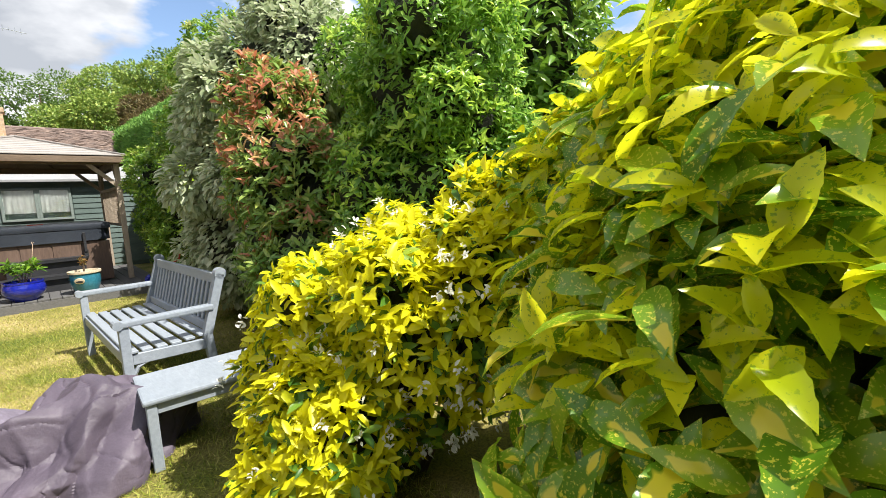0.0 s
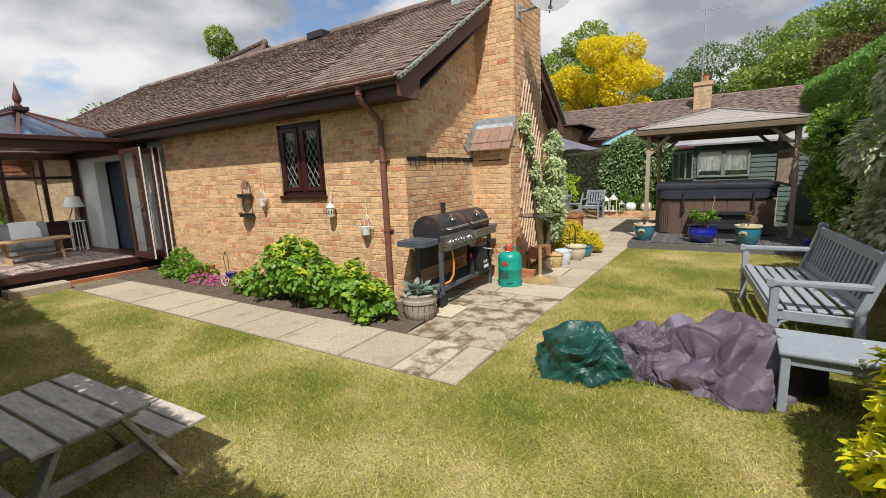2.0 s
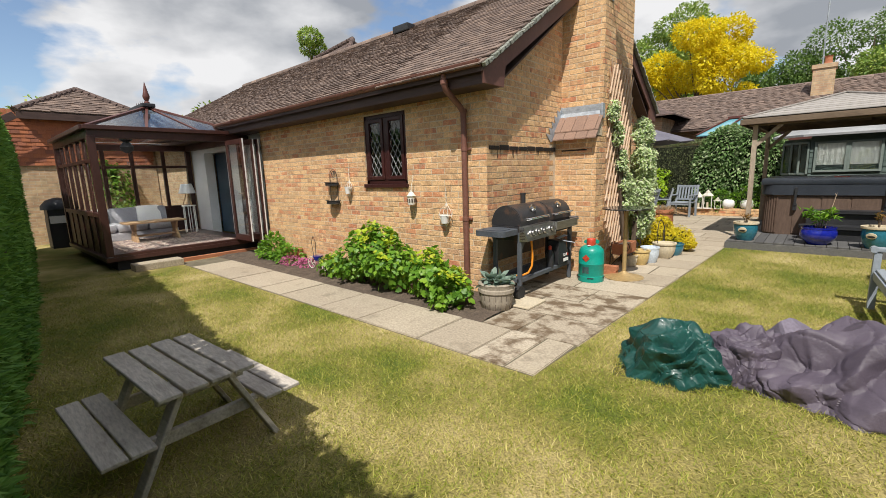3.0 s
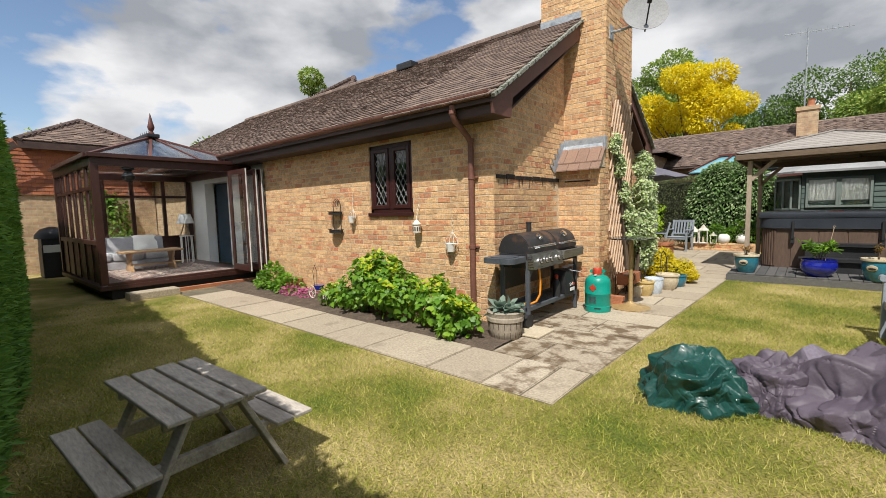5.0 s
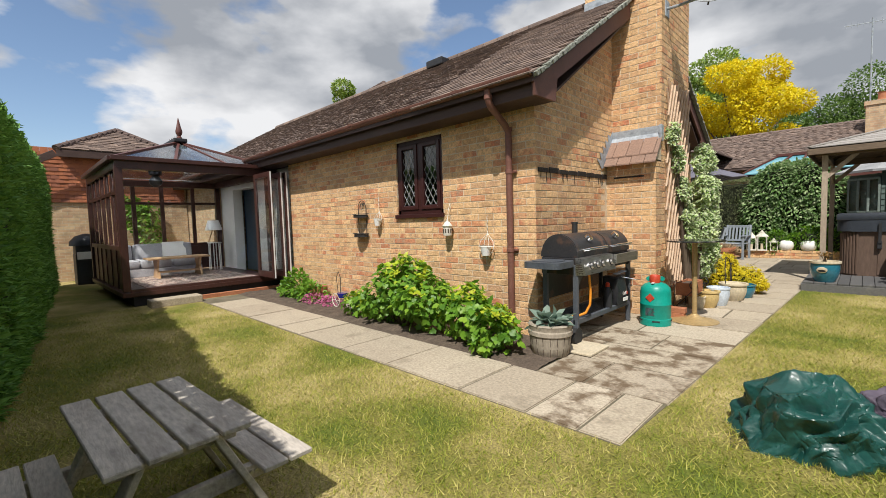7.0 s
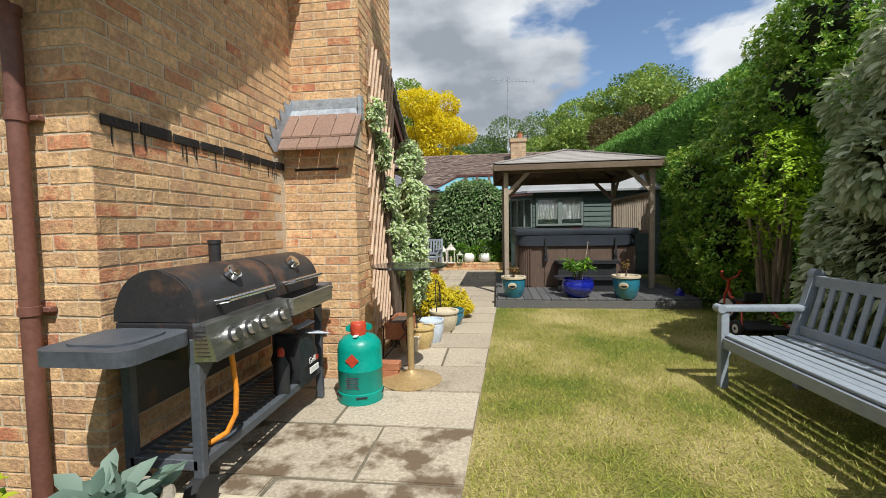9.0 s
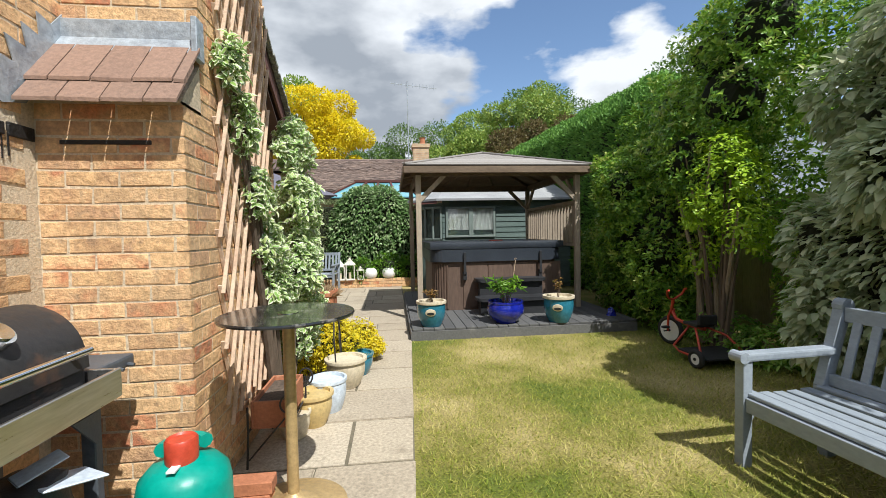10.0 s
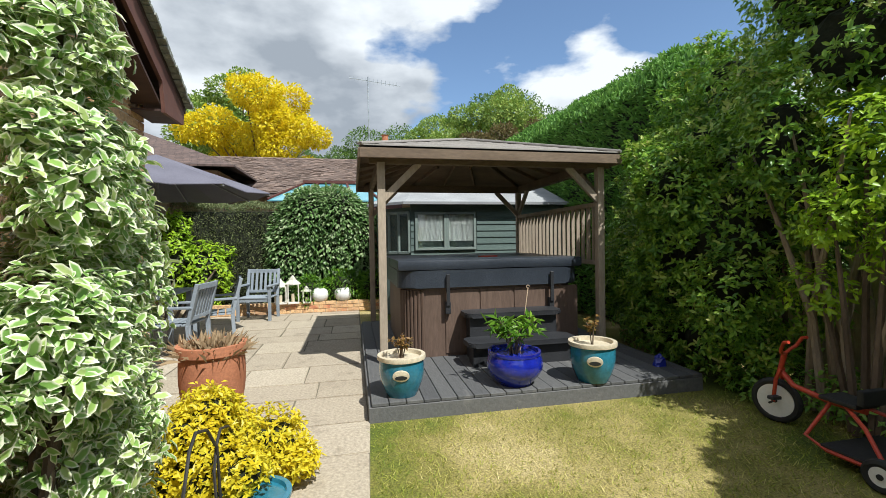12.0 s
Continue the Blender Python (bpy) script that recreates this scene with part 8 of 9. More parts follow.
# ---- trellis on the chimney ----
tre = thing("trellis", "expanding wooden lattice trellis fixed to the chimney", "trellis")
ya, yb, za, zb = 5.34, 6.28, 0.30, 3.02
for k, (sg, xo) in enumerate(((1, -2.588), (-1, -2.604))):
    s0 = -3.6
    while s0 < 3.6:
        pts = []
        for i in range(31):
            t = i / 30
            y = ya + (yb - ya) * t
            z = (za + zb) / 2 + s0 + sg * (y - (ya + yb) / 2) * 2.6
            if za <= z <= zb:
                pts.append((xo + 0.03 * math.sin(3 * z) * 0.3, y + 0.06 * (z - 1.6) * 0.3, z))
        if len(pts) > 3:
            bm = fresh()
            beam(bm, pts[0], pts[-1], 0.012, 0.021, 0.002, (1, 0, 0))
            part("lath", bm, "trellis", tre)
        s0 += 0.30

# satellite dish
dish = thing("satellite_dish", "grey satellite dish on a bracket on the chimney", "dish", (-2.18, 5.42, 3.97))
bm = fresh()
rings = [(0.0, 0.0), (0.08, 0.005), (0.16, 0.02), (0.23, 0.042), (0.29, 0.07), (0.292, 0.078), (0.23, 0.052), (0.16, 0.03), (0.0, 0.012)]
lathe(bm, rings, 40)
bmesh.ops.transform(bm, matrix=pose(0, 0, 0, 68, 0, 28), verts=bm.verts)
part("reflector", bm, "felt", dish, smooth=True)
dv = pose(0, 0, 0, 68, 0, 28).to_3x3() @ Vector((0, 0, 1))
bpart("feed_arm", lambda bm: (rod(bm, Vector((0, 0, -0.24)) + dv * 0.05, dv * 0.34 + Vector((0, 0, -0.06)), 0.010, 8), rod(bm, dv * 0.29 + Vector((0, 0, -0.05)), dv * 0.38 + Vector((0, 0, -0.02)), 0.030, 12)), dish, "plastic")
bpart("bracket", lambda bm: (tube(bm, [-dv * 0.01, -dv * 0.12, (-0.30, -0.05, -0.12), (-0.44, -0.02, -0.10)], 0.018, 8), box(bm, -0.445, -0.08, -0.2, -0.43, 0.06, 0.0, 0.003)), dish, "lead")

# ---- wall ornaments ----
def wirebasket(name, label, at, w, h, pot_):
    ob = thing(name, label, "wall basket", at)
    bm = fresh()
    for k in (0.35, 0.7, 1.0):
        tube(bm, [(w * k * math.cos(t), -0.045 - 0.5 * w * k * math.sin(t), h * (0.25 - 0.25 * (1 - k))) for t in np.linspace(0, 2 * math.pi, 15)[:-1]], 0.0035, 5, True)
    part("basket", bm, "wire", ob)
    bm = fresh()
    for s in (-1, -0.35, 0.35, 1):
        tube(bm, [(0, -0.02, -h * 0.25), (s * w * 1.1, -0.04, 0.05), (s * w * 0.9, -0.03, h * 0.45), (0, -0.01, h * 0.75)], 0.0035, 5)
    part("bow", bm, "wire", ob)
    bm = fresh()
    tube(bm, [(0.005 * (-1) ** i, -0.012, h * 0.75 + 0.035 * i) for i in range(7)], 0.004, 5)
    part("chain", bm, "wire", ob)
    if pot_:
        bm = fresh()
        lathe(bm, [(w * 0.45, -0.03), (w * 0.6, 0.06), (w * 0.65, 0.075), (w * 0.5, 0.075)], 16, (0, -0.05, 0))
        part("pot", bm, "white", ob, "small white pot", True)
    return ob


wirebasket("wall_basket", "white wire hanging basket with small white pot", (-3.87, 3.265, 0.90), 0.10, 0.30, True)
wirebasket("wall_basket", "white wire hanging basket on the brick wall", (-5.90, 3.265, 1.27), 0.085, 0.24, True)
rk = thing("wall_planter", "black wire two-tier wall planter", "wall planter", (-6.35, 3.275, 1.05))
for z in (0.02, 0.32):
    bpart("trough", lambda bm: slabbed(bm, [(0.15 * math.cos(t), -0.01 - 0.13 * math.sin(t), z) for t in np.linspace(0, math.pi, 12)], 0.045), rk, "iron")
    bpart("rim_wire", lambda bm: tube(bm, [(0.165 * math.cos(t), -0.01 - 0.14 * math.sin(t), z + 0.055) for t in np.linspace(0, math.pi, 12)], 0.005, 5), rk, "iron")
for x in (-0.1, 0.1):
    bpart("upright", lambda bm: rod(bm, (x, -0.01, 0), (x, -0.01, 0.46), 0.005, 5), rk, "iron")
bpart("scroll_top", lambda bm: tube(bm, [(0.1 * math.cos(t), -0.01, 0.46 + 0.12 * math.sin(t)) for t in np.linspace(0, math.pi, 12)], 0.005, 5), rk, "iron")
bpart("scroll", lambda bm: tube(bm, [(0.05 * math.cos(t) * (1 - t / 12), -0.01, 0.50 + 0.05 * math.sin(t)) for t in np.linspace(0, 8, 22)], 0.004, 5), rk, "iron")
ln = thing("bird_feeder", "small cream pierced metal lantern hanging on the wall", "lantern", (-4.46, 3.205, 1.10))
bpart("body", lambda bm: lathe(bm, [(0.052, 0.0), (0.055, 0.012), (0.055, 0.10), (0.06, 0.105), (0.066, 0.12), (0.05, 0.135), (0.03, 0.165), (0.012, 0.175), (0.010, 0.20)], 24), ln, "wire", True)
# pierced openings set on as dark plates, the shade inside put into their colour
for i in range(10):
    a = 2 * math.pi * i / 10
    bpart("fretwork", lambda bm: box(bm, 0.052, -0.010, 0.03, 0.057, 0.010, 0.085, 0.002, Matrix.Rotation(a, 4, "Z")), ln, "soil")
bpart("chain", lambda bm: tube(bm, [(0.004 * (-1) ** i, 0.05 * i / 7, 0.20 + 0.028 * i) for i in range(8)], 0.004, 5), ln, "wire")
wb = thing("wire_bicycle_planter", "white wire bicycle planter with blue pot in the bed", "planter", (-6.36, 2.86, 0.012))
for x, r in ((-0.20, 0.10), (0.17, 0.07)):
    bpart("wheel", lambda bm: (tube(bm, [(x + r * math.cos(t), 0, r + r * math.sin(t)) for t in np.linspace(0, 2 * math.pi, 19)[:-1]], 0.006, 5, True), [rod(bm, (x, 0, r), (x + r * math.cos(t), 0, r + r * math.sin(t)), 0.003, 4) for t in np.linspace(0, 2 * math.pi, 9)[:-1]]), wb, "wire")
bpart("pot", lambda bm: lathe(bm, [(0.06, 0.16), (0.085, 0.22), (0.09, 0.235), (0.07, 0.235)], 18), wb, "cobalt", True)
bpart("frame_wire", lambda bm: (tube(bm, [(-0.2, 0, 0.1), (-0.1, 0, 0.18), (0.08, 0, 0.17), (0.17, 0, 0.07)], 0.006, 5), tube(bm, [(-0.12, 0, 0.18), (-0.16, 0, 0.45), (-0.10, 0, 0.55), (-0.04, 0, 0.45), (-0.06, 0, 0.2)], 0.005, 5)), wb, "iron")
ot = thing("orange_trough", "small terracotta trough in the bed", "trough", (-7.55, 3.12, 0.012))
bpart("box", lambda bm: box(bm, -0.2, -0.07, 0, 0.2, 0.07, 0.22, 0.008), ot, "terra")

# ---- red tricycle ----
tk = thing("tricycle", "red metal child's tricycle with white wheels and rear platform", "tricycle", (1.50, 7.12, -0.012), 0.0)


def wheel(name, at, r, w, ax):
    ob = fresh()
    A = Vector(ax).normalized()
    tube(ob, [Vector(at) + (r - w * 0.45) * (math.cos(t) * A.orthogonal().normalized() + math.sin(t) * A.cross(A.orthogonal().normalized())) for t in np.linspace(0, 2 * math.pi, 25)[:-1]], w * 0.5, 8, True)
    ob = part(name, ob, "rubber", tk, smooth=True)
    bm = fresh()
    rod(bm, Vector(at) - A * w * 0.38, Vector(at) + A * w * 0.38, r - w * 0.8, 22)
    rim = part("rim", bm, "white", ob, "white wheel disc", True)
    bm = fresh()
    rod(bm, Vector(at) - A * w * 0.5, Vector(at) + A * w * 0.5, 0.016, 12)
    part("hub", bm, "rubber", ob)


hd = Vector((0.95, 0.30, 0))
wheel("wheel", (0.04, 0.46, 0.165), 0.165, 0.055, hd)
wheel("wheel", (-0.30, -0.42, 0.092), 0.092, 0.05, (1, 0.1, 0))
wheel("wheel", (0.28, -0.40, 0.092), 0.092, 0.05, (1, 0.1, 0))
for s in (-1, 1):
    bpart("fork", lambda bm: tube(bm, [Vector((0.04, 0.46, 0.165)) + hd * 0.05 * s, Vector((0.03, 0.43, 0.34)) + hd * 0.05 * s, Vector((0.02, 0.40, 0.42)) + hd * 0.02 * s], 0.013, 8), tk, "red", True)
    bpart("handlebar", lambda bm: tube(bm, [(0.01, 0.37, 0.54), Vector((0.0, 0.36, 0.56)) + hd * 0.06 * s, Vector((0.0, 0.33, 0.60)) + hd * 0.12 * s, Vector((-0.01, 0.29, 0.66)) + hd * 0.14 * s, Vector((-0.02, 0.25, 0.67)) + hd * 0.14 * s], 0.012, 8), tk, "red", True)
    bpart("pedal", lambda bm: (rod(bm, Vector((0.04, 0.46, 0.165)), Vector((0.04, 0.46, 0.165)) + hd * 0.11 * s, 0.008, 6), box(bm, -0.03, -0.025, -0.012, 0.05, 0.025, 0.012, 0.004, Matrix.Translation(Vector((0.03, 0.46 + 0.05 * s, 0.165 - 0.06 * s)) + hd * 0.13 * s))), tk, "plastic")
    bpart("rear_stay", lambda bm: tube(bm, [(s * 0.04, -0.05, 0.33), (s * 0.16, -0.25, 0.26), (s * 0.24, -0.41, 0.10)], 0.012, 8), tk, "red", True)
bpart("head_tube", lambda bm: rod(bm, (0.02, 0.42, 0.38), (0.01, 0.37, 0.55), 0.018, 10), tk, "red", True)
bpart("frame_tube", lambda bm: tube(bm, [(0.02, 0.40, 0.40), (0.0, 0.30, 0.33), (0.0, 0.05, 0.30), (0.0, -0.15, 0.31)], 0.019, 10), tk, "red", True)
bpart("low_rail", lambda bm: tube(bm, [(-0.05, 0.02, 0.31), (-0.20, 0.06, 0.10), (-0.24, -0.10, 0.075), (-0.26, -0.40, 0.09)], 0.012, 8), tk, "red", True)
bpart("saddle", lambda bm: (box(bm, -0.10, -0.16, 0.33, 0.10, 0.06, 0.36, 0.012), box(bm, -0.10, -0.20, 0.36, 0.10, -0.16, 0.46, 0.012)), tk, "rubber")
bpart("platform", lambda bm: box(bm, -0.24, -0.50, 0.085, 0.24, -0.06, 0.105, 0.006), tk, "rubber")

# loose items by the deck and barbecue
toy = crumpled("blue_toy", "small bright blue plastic toy on the deck edge", (1.36, 8.62, DZ), 0.07, 0.06, 0.10, 14, "cobalt", 0)
toy["category"] = "toy"
bm = fresh()
box(bm, -3.02, 3.02, 0.0, -2.52, 3.42, 0.022, 0.006)
tagged(part("flagstone", bm, "cream"), "loose pale flagstone under the barbecue wheels", "slab")

# ---- patio ----
def garden_chair(label, at, rz):
    ob = thing("garden_armchair", label, "chair", at, rz, group="patio chairs")
    for x in (-0.28, 0.28):
        bpart("front_leg", lambda bm: box(bm, x - 0.025, -0.27, 0, x + 0.025, -0.22, 0.62, 0.004), ob)
        bpart("back_leg", lambda bm: (beam(bm, (x, 0.24, 0), (x, 0.22, 0.42), 0.05, 0.05), beam(bm, (x, 0.22, 0.42), (x, 0.34, 0.92), 0.05, 0.045)), ob)
        bpart("arm", lambda bm: box(bm, x - 0.035, -0.30, 0.62, x + 0.035, 0.28, 0.65, 0.008), ob)
    bpart("top_rail", lambda bm: beam(bm, (-0.28, 0.33, 0.88), (0.28, 0.33, 0.88), 0.03, 0.07), ob)
    bpart("mid_rail", lambda bm: beam(bm, (-0.28, 0.24, 0.50), (0.28, 0.24, 0.50), 0.03, 0.05), ob)
    for i in range(6):
        x = -0.21 + 0.084 * i
        bpart("back_slat", lambda bm: beam(bm, (x, 0.245, 0.52), (x, 0.325, 0.86), 0.045, 0.016, 0.002), ob)
    for i in range(5):
        y = -0.26 + 0.1 * i
        bpart("seat_slat", lambda bm: box(bm, -0.28, y, 0.41, 0.28, y + 0.08, 0.43, 0.003), ob)
    bpart("seat_rail", lambda bm: box(bm, -0.25, -0.25, 0.35, 0.25, -0.23, 0.41), ob)
    return ob


garden_chair("grey-painted slatted garden armchair on the patio", (-3.33, 13.50, 0.0), -8)
garden_chair("grey-painted garden armchair turned towards the patio table", (-3.55, 11.70, 0.0), -75)
garden_chair("grey-painted garden armchair turned towards the patio table", (-3.75, 10.95, 0.0), -95)
dt = thing("patio_table", "grey-painted slatted garden dining table", "table", (-4.55, 11.5, 0.0))
bpart("tabletop", lambda bm: box(bm, -0.55, -0.8, 0.71, 0.55, 0.8, 0.745, 0.008), dt)
for x in (-0.48, 0.48):
    for y in (-0.72, 0.72):
        bpart("leg", lambda bm: box(bm, x - 0.035, y - 0.035, 0, x + 0.035, y + 0.035, 0.71, 0.004), dt)
um = thing("parasol", "grey cantilever parasol open over the patio table", "parasol", (-4.15, 11.4, 0.0))
C, R = Vector((0, 0, 2.62)), 1.42
tips = [Vector((R * math.cos(a), R * math.sin(a), 2.12)) for a in (2 * math.pi * (i + 0.1) / 8 for i in range(8))]
for i in range(8):
    a, b = tips[i], tips[(i + 1) % 8]
    bm = fresh()
    slabbed(bm, [C, a, (a + b) / 2 - Vector((0, 0, -0.02)) - (a + b) * Vector((0.02, 0.02, 0)).length * 0.5, b], 0.01)
    part("canopy_panel", bm, "canopy", um)
    bpart("rib", lambda bm: rod(bm, C - Vector((0, 0, 0.03)), a - Vector((0, 0, 0.02)), 0.010, 6), um, "felt")
bpart("pole", lambda bm: rod(bm, (0, 0, 0), (0, 0, 2.6), 0.024, 12), um, "felt", True)
# low planter wall with lanterns and white globes
lw = thing("wall_planter_low", "low curved brick edging wall behind the patio", "wall", kind="structure")
bm = fresh()
box(bm, -6.5, 13.98, -0.02, -0.95, 14.2, 0.20, 0.01)
part("wall_core", bm, "mortar", lw)
x = -4.4
while x < -1.0:
    for z in (0.0, 0.075, 0.15):
        bm = fresh()
        o = 0.11 if z == 0.075 else 0.0
        box(bm, x + o, 13.965, z + 0.005, x + o + 0.212, 14.06, z + 0.07, 0.004)
        part("brick", bm, "brick", lw)
    x += 0.225
bm = fresh()
box(bm, -6.5, 14.2, -0.02, -0.95, 15.4, 0.16)
tagged(part("border_soil", bm, "soil"), "dark soil of the raised border", "border", kind="structure")
for x in (-2.26, -1.80):
    gp = thing("globe_pot", "round white ceramic globe pot on the low wall", "pot", (x, 14.08, 0.20), group="white globe pots")
    bpart("globe", lambda bm: lathe(bm, [(0.09, 0.0), (0.15, 0.06), (0.175, 0.14), (0.16, 0.22), (0.11, 0.275), (0.10, 0.28), (0.09, 0.27)], 30), gp, "white", True)
for x, h in ((-3.02, 0.50), (-2.78, 0.56), (-2.52, 0.34)):
    lt = thing("candle_lantern", "cream metal candle lantern with glass sides", "lantern", (x, 14.0, 0.20), 12, group="cream lanterns")
    w = 0.11 if h > 0.4 else 0.08
    bpart("base", lambda bm: box(bm, -w, -w, 0, w, w, 0.03, 0.006), lt, "wire")
    for sx in (-1, 1):
        for sy in (-1, 1):
            bpart("post", lambda bm: box(bm, sx * w * 0.9 - 0.01, sy * w * 0.9 - 0.01, 0.03, sx * w * 0.9 + 0.01, sy * w * 0.9 + 0.01, h * 0.68, 0.002), lt, "wire")
    bpart("roof", lambda bm: lathe(bm, [(w * 1.4, h * 0.68), (w * 1.4, h * 0.71), (w * 0.55, h * 0.86), (w * 0.5, h * 0.9), (w * 0.15, h), (0.01, h * 1.02)], 4), lt, "wire")
    bpart("candle", lambda bm: rod(bm, (0, 0, 0.03), (0, 0, h * 0.35), 0.035, 12), lt, "cream", True)

# ---- conservatory interior ----
rg = thing("rug", "large patterned rug in faded reds and cream", "rug", (-10.9, 2.0, 0.241))
bpart("carpet", lambda bm: box(bm, -1.2, -0.95, 0, 1.3, 1.0, 0.012), rg, "rug")
sf = thing("sofa", "grey fabric corner sofa with loose cushions", "sofa", (-12.40, 1.62, 0.241))
bpart("base", lambda bm: box(bm, -0.40, -0.86, 0.0, 0.45, 0.96, 0.20, 0.03), sf, "sofa")
for y in (-0.86, -0.25, 0.36):
    bpart("seat_cushion", lambda bm: box(bm, -0.25, y, 0.20, 0.47, y + 0.59, 0.37, 0.05), sf, "sofa", True)
    bpart("back_cushion", lambda bm: box(bm, -0.40, y, 0.34, -0.18, y + 0.59, 0.74, 0.07, Matrix.Rotation(radians(-6), 4, "Y")), sf, "sofa", True)
bpart("throw_cushion", lambda bm: box(bm, -0.22, 0.30, 0.38, -0.06, 0.82, 0.80, 0.07, Matrix.Rotation(radians(-16), 4, "Y")), sf, "white", True)
tbl = thing("low_table", "low pine coffee table with shaped trestle ends", "table", (-11.45, 1.95, 0.254))
bpart("tabletop", lambda bm: box(bm, -0.28, -0.58, 0.39, 0.28, 0.58, 0.43, 0.015), tbl, "pine")
for y in (-0.40, 0.40):
    bpart("trestle", lambda bm: slabbed(bm, [(-0.24, y - 0.02, 0.0), (-0.20, y - 0.02, 0.10), (-0.10, y - 0.02, 0.2), (-0.20, y - 0.02, 0.39), (0.20, y - 0.02, 0.39), (0.10, y - 0.02, 0.2), (0.20, y - 0.02, 0.10), (0.24, y - 0.02, 0.0)], (0, 0.04, 0)), tbl, "pine")
bpart("stretcher", lambda bm: box(bm, -0.10, -0.40, 0.10, 0.10, 0.40, 0.13, 0.005), tbl, "pine")
st = thing("side_table", "white tall wire side table", "table", (-12.30, 2.98, 0.241))
bpart("top", lambda bm: rod(bm, (0, 0, 0.66), (0, 0, 0.68), 0.16, 20), st, "white", True)
for a in (0.5, 1.6, 2.6, 3.7, 4.7, 5.8):
    bpart("leg", lambda bm: rod(bm, (0.14 * math.cos(a), 0.14 * math.sin(a), 0), (0.13 * math.cos(a), 0.13 * math.sin(a), 0.66), 0.012, 6), st, "white")
la = thing("table_lamp", "tripod table lamp with white drum shade", "lamp", (-12.30, 2.98, 0.921))
for a in (0.3, 2.4, 4.5):
    bpart("leg", lambda bm: rod(bm, (0.13 * math.cos(a), 0.13 * math.sin(a), 0), (0.02 * math.cos(a), 0.02 * math.sin(a), 0.32), 0.012, 6), la, "pine")
bpart("shade", lambda bm: lathe(bm, [(0.19, 0.30), (0.195, 0.31), (0.12, 0.54), (0.11, 0.54), (0.17, 0.31)], 28), la, "white", True)
fan = thing("ceiling_light", "dark pendant light fan hub under the conservatory ridge", "light", (-10.85, 1.52, 2.12))
bpart("hub", lambda bm: lathe(bm, [(0.03, 0.0), (0.10, 0.05), (0.12, 0.12), (0.08, 0.18), (0.05, 0.22), (0.11, 0.25), (0.11, 0.32), (0.03, 0.36)], 20), fan, "plastic", True)
bpart("rod", lambda bm: rod(bm, (0, 0, 0.35), (-0.1, 0.40, 0.86), 0.012, 8), fan, "plastic")
bb = thing("kettle_barbecue", "black covered barbecue cart beside the garage", "barbecue", (-14.6, 0.75, -0.012))
bpart("cart", lambda bm: box(bm, -0.3, -0.25, 0.0, 0.3, 0.25, 0.75, 0.02), bb, "plastic")
bpart("lid", lambda bm: lathe(bm, [(0.34, 0.95), (0.33, 1.05), (0.22, 1.18), (0.05, 1.24)], 24), bb, "plastic", True)
bpart("drawer", lambda bm: box(bm, 0.30, -0.22, 0.62, 0.32, 0.22, 0.80), bb, "white")
bpart("frame", lambda bm: box(bm, -0.28, -0.24, 0.75, 0.28, 0.24, 0.95), bb, "plastic")

# ---- brickwork ----
BL, BH, PITCH, COURSE = 0.213, 0.0635, 0.225, 0.075
rb = random.Random(12)


def brick_mesh(seed):
    g = random.Random(seed)
    bm = fresh()
    box(bm, -BL / 2, 0, -BH / 2, BL / 2, 0.05, BH / 2, 0.002)
    for v in bm.verts:
        if v.co.y < 0.01:
            v.co += Vector((g.uniform(-0.003, 0.003), g.uniform(-0.0008, 0.0008), g.uniform(-0.003, 0.003)))
    return meshed("brick", bm, M["brick"])


BRICKS = [brick_mesh(i) for i in range(6)]


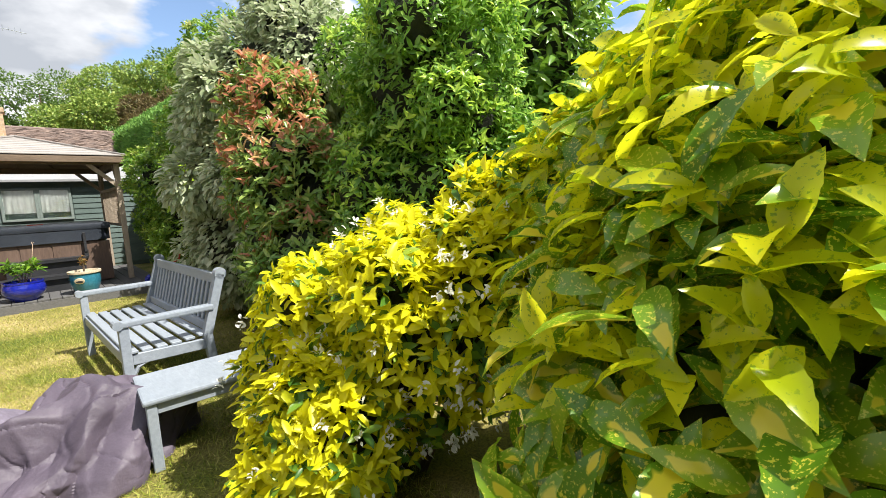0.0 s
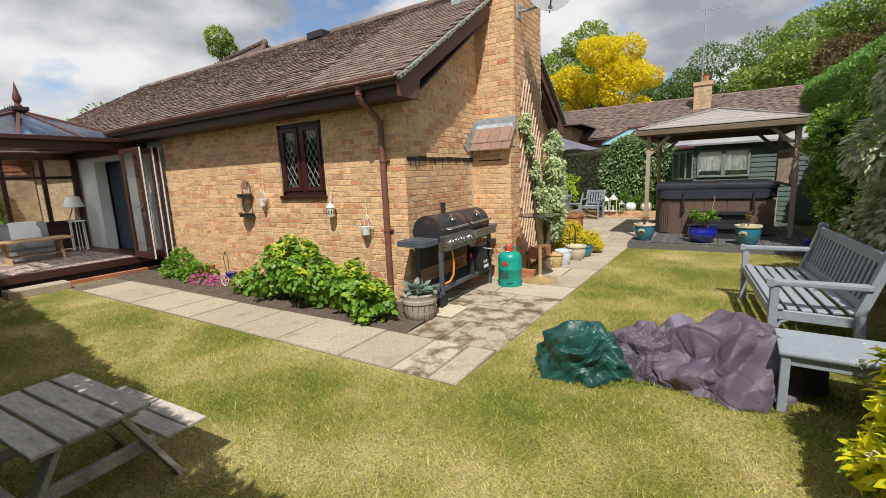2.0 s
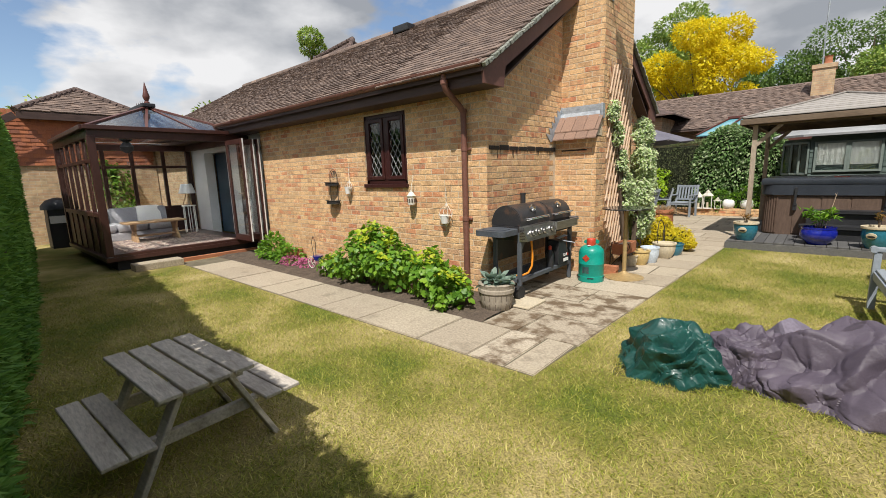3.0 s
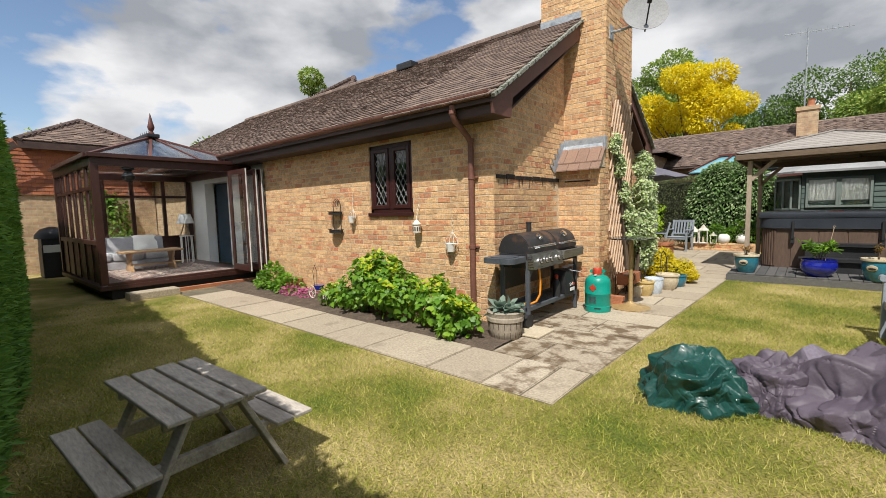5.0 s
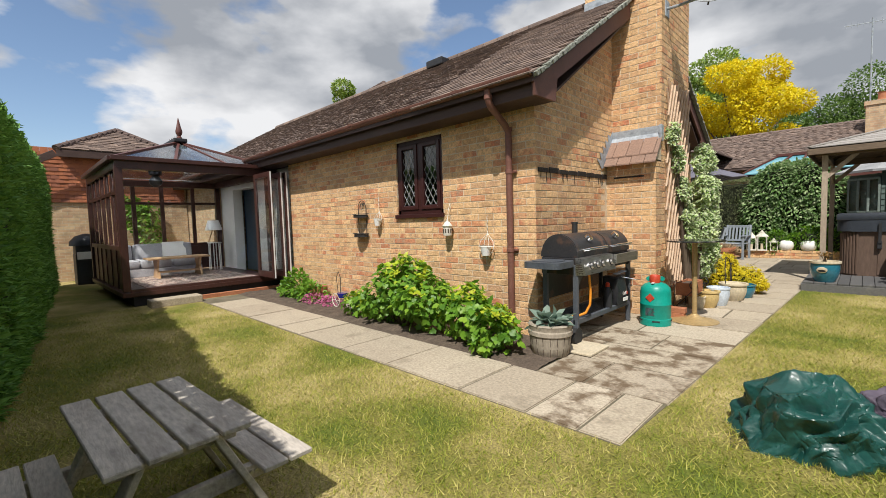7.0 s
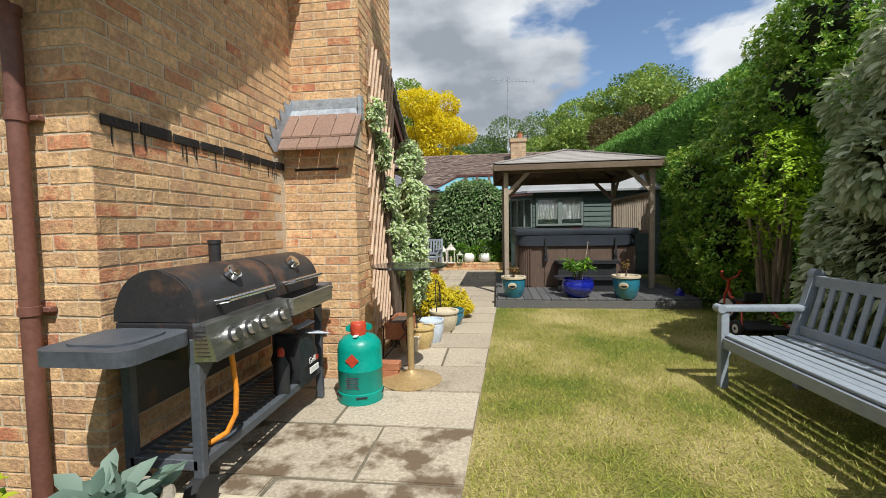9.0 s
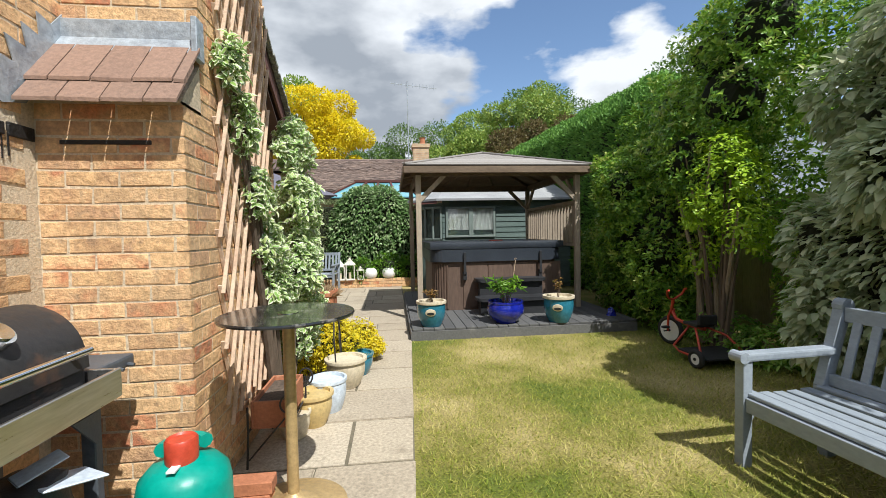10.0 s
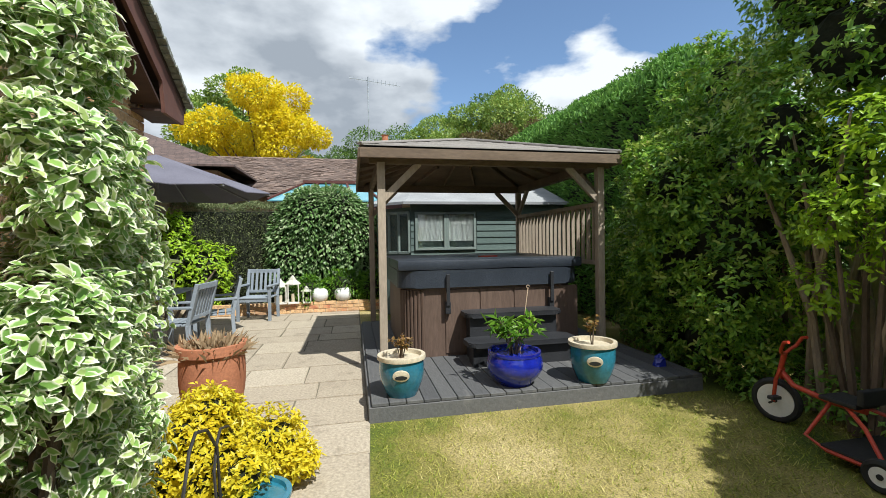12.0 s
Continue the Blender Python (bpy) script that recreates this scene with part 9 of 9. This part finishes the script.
def brickwork(parent, origin, u, n, length, z0, z1, near, clip=None, holes=(), label="bricks_rest"):
    """Stretcher bond on a face: origin at its foot, u along it, n outward. Bricks within near(u, z) are pieces, the rest is joined."""
    origin, u, n = Vector(origin), Vector(u), Vector(n)
    rot = Matrix((u, -n, Vector((0, 0, 1)))).transposed().to_4x4()
    V, Fc = [], []
    single = 0
    for c in range(int(round((z1 - z0) / COURSE))):
        z = z0 + c * COURSE + COURSE / 2
        s = -PITCH / 2 if c % 2 else 0.0
        while s < length:
            spans = [(max(s + 0.005, 0.0), min(s + 0.005 + BL, length))]
            for h0, h1, k0, k1 in holes:
                if z + BH / 2 > k0 and z - BH / 2 < k1:
                    spans = [q for a, b in spans for q in ((a, min(b, h0)), (max(a, h1), b)) if q[1] - q[0] > 0.008]
            for a, b in spans:
                if b - a < 0.01 or (clip and not clip(a, b, z)):
                    continue
                full = b - a > BL - 0.002
                p = origin + u * ((a + b) / 2) + Vector((0, 0, z))
                if full and single < 300 and near((a + b) / 2, z):
                    ob = new("brick", BRICKS[rb.randrange(6)])
                    ob.matrix_basis = Matrix.Translation(p + n * rb.uniform(-0.0012, 0.0012)) @ rot @ Matrix.Rotation(rb.uniform(-0.006, 0.006), 4, "Y")
                    ob.parent = parent
                    single += 1
                else:
                    j = [rb.uniform(-0.003, 0.003) for _ in range(8)]
                    q = len(V)
                    d = n * rb.uniform(-0.0015, 0.0015)
                    ring = ((a + j[0], z - BH / 2 + j[1]), (b + j[2], z - BH / 2 + j[3]), (b + j[4], z + BH / 2 + j[5]), (a + j[6], z + BH / 2 + j[7]))
                    V += [origin + u * x + Vector((0, 0, y)) + d for x, y in ring] + [origin + u * x + Vector((0, 0, y)) - n * 0.02 for x, y in ring]
                    Fc += [(q, q + 1, q + 2, q + 3)] + [(q + i, q + 4 + i, q + 4 + (i + 1) % 4, q + (i + 1) % 4) for i in range(4)]
            s += PITCH
    ob = raw(label, V, Fc, M["brick_i"], parent)
    ob["kind"] = "stuff"
    return single


def under_roof(y, z):
    return z < roof_z(y) - 0.17


# long wall: u runs from the corner towards the conservatory
brickwork(wall_south, (WALL_X, WALL_Y, 0), (-1, 0, 0), (0, -1, 0), 5.54, 0.0, 2.475, lambda s, z: s < 2.9, holes=((WALL_X - WIN[1], WALL_X - WIN[0], WIN[2], WIN[3]),))
brickwork(wall_east, (WALL_X, WALL_Y, 0), (0, 1, 0), (1, 0, 0), BY0 - WALL_Y + 0.2, 0.0, 4.2, lambda s, z: z < 2.6, clip=lambda a, b, z: under_roof(WALL_Y + a, z) and (WALL_Y + b < BY0 + 0.01 or z > 1.97))
brickwork(wall_east, (WALL_X, BY1, 0), (0, 1, 0), (1, 0, 0), 8.9 - BY1, 0.0, 4.4, lambda s, z: False, clip=lambda a, b, z: under_roof(BY1 + b, z))
# chimney breast faces
brickwork(chim, (WALL_X, BY0, 0), (1, 0, 0), (0, -1, 0), BX - WALL_X, 0.0, 1.95, lambda s, z: True)
brickwork(chim, (BX, BY0, 0), (0, 1, 0), (1, 0, 0), BY1 - BY0, 0.0, 1.95, lambda s, z: True)
brickwork(chim, (BX, BY1, 0), (-1, 0, 0), (0, 1, 0), BX - WALL_X, 0.0, 1.95, lambda s, z: False)
brickwork(chim, (WALL_X, SY0, 0), (1, 0, 0), (0, -1, 0), BX - WALL_X, 2.025, 6.2, lambda s, z: z < 3.6)
brickwork(chim, (-3.62, SY0, 0), (1, 0, 0), (0, -1, 0), 0.38, 4.05, 6.2, lambda s, z: False)
brickwork(chim, (BX, SY0, 0), (0, 1, 0), (1, 0, 0), SY1 - SY0, 1.95, 6.2, lambda s, z: z < 3.6)
# tiled shoulder with lead
for r, (y, z, off) in enumerate(((4.955, 1.975, 0.0), (5.03, 2.085, 0.08))):
    x = WALL_X + 0.02 - off
    while x < BX + 0.03:
        bm = fresh()
        a, b = max(x, WALL_X + 0.005), min(x + 0.165, BX + 0.04)
        if b - a > 0.02:
            slabbed(bm, [(a, y - 0.06, z - 0.055), (b - 0.004, y - 0.06, z - 0.055 + rb.uniform(-0.006, 0.006)), (b - 0.004, y + 0.12, z + 0.155), (a, y + 0.12, z + 0.155)], 0.016)
            part("shoulder_tile", bm, "shoulder", chim)
        x += 0.168
bm = fresh()
slabbed(bm, [(WALL_X, 5.13, 2.215), (BX + 0.03, 5.13, 2.215), (BX + 0.03, 5.20, 2.305), (WALL_X, 5.20, 2.305)], 0.012)
box(bm, WALL_X, 5.195, 2.30, BX + 0.03, 5.215, 2.40, 0.004)
box(bm, BX + 0.002, 5.13, 2.20, BX + 0.03, 5.215, 2.40, 0.004)
part("lead_apron", bm, "lead", chim, "crinkled grey lead flashing")
# stepped lead soaker up the gable beside the shoulder
bm = fresh()
steps = [(4.86, 1.90)]
for i in range(5):
    steps += [(4.72 + 0.085 * i, 2.02 + 0.085 * i), (4.86 + 0.07 * i, 2.0 + 0.085 * i)]
steps += [(5.21, 2.42), (5.21, 2.28), (4.98, 1.93)]
slabbed(bm, [(WALL_X + 0.006, y, z) for y, z in steps], (0.006, 0, 0))
part("lead_soaker", bm, "lead", chim, "stepped lead soaker")
bm = fresh()
box(bm, WALL_X, BY0 + 0.02, 1.95, BX - 0.008, SY0 + 0.01, 2.0)
slabbed(bm, [(WALL_X, BY0 - 0.02, 1.95), (BX, BY0 - 0.02, 1.95), (BX, SY0, 1.95), (BX, SY0, 2.19), (WALL_X, SY0, 2.19), (WALL_X, SY0, 1.95)][:4], 0.012)
part("shoulder_bed", bm, "mortar", chim)
# lead where the stack leaves the roof
bm = fresh()
slabbed(bm, [(-3.62, SY0 - 0.02, 4.08), (-2.98, SY0 - 0.02, 4.08), (-2.98, SY0 - 0.02, 4.22), (-3.62, SY0 - 0.02, 4.22)], (0, 0.018, 0))
part("stack_flashing", bm, "lead", chim)
# bitumen band and drips on the gable
bm = fresh()
y = WALL_Y + 0.05
while y < BY0 - 0.02:
    b = min(y + 0.205, BY0 - 0.01)
    box(bm, WALL_X - 0.004, y, 1.772, WALL_X + 0.009, b, 1.828 + rb.uniform(-0.008, 0.008), 0.005)
    y += 0.222
bd = part("bitumen_band", bm, "pitch", wall_east, "black bitumen damp-course band")
bd["kind"] = "stuff"
for i in range(16):
    yy = rb.uniform(WALL_Y + 0.06, BY0 - 0.05)
    bm = fresh()
    box(bm, WALL_X + 0.002, yy, 1.78 - rb.uniform(0.03, 0.11), WALL_X + 0.0055, yy + rb.uniform(0.004, 0.008), 1.785)
    part("bitumen_drip", bm, "pitch", wall_east)
bm = fresh()
box(bm, WALL_X + 0.10, BY0 - 0.007, 1.765, BX - 0.14, BY0 + 0.004, 1.785, 0.003)
part("bitumen_smear", bm, "pitch", chim)
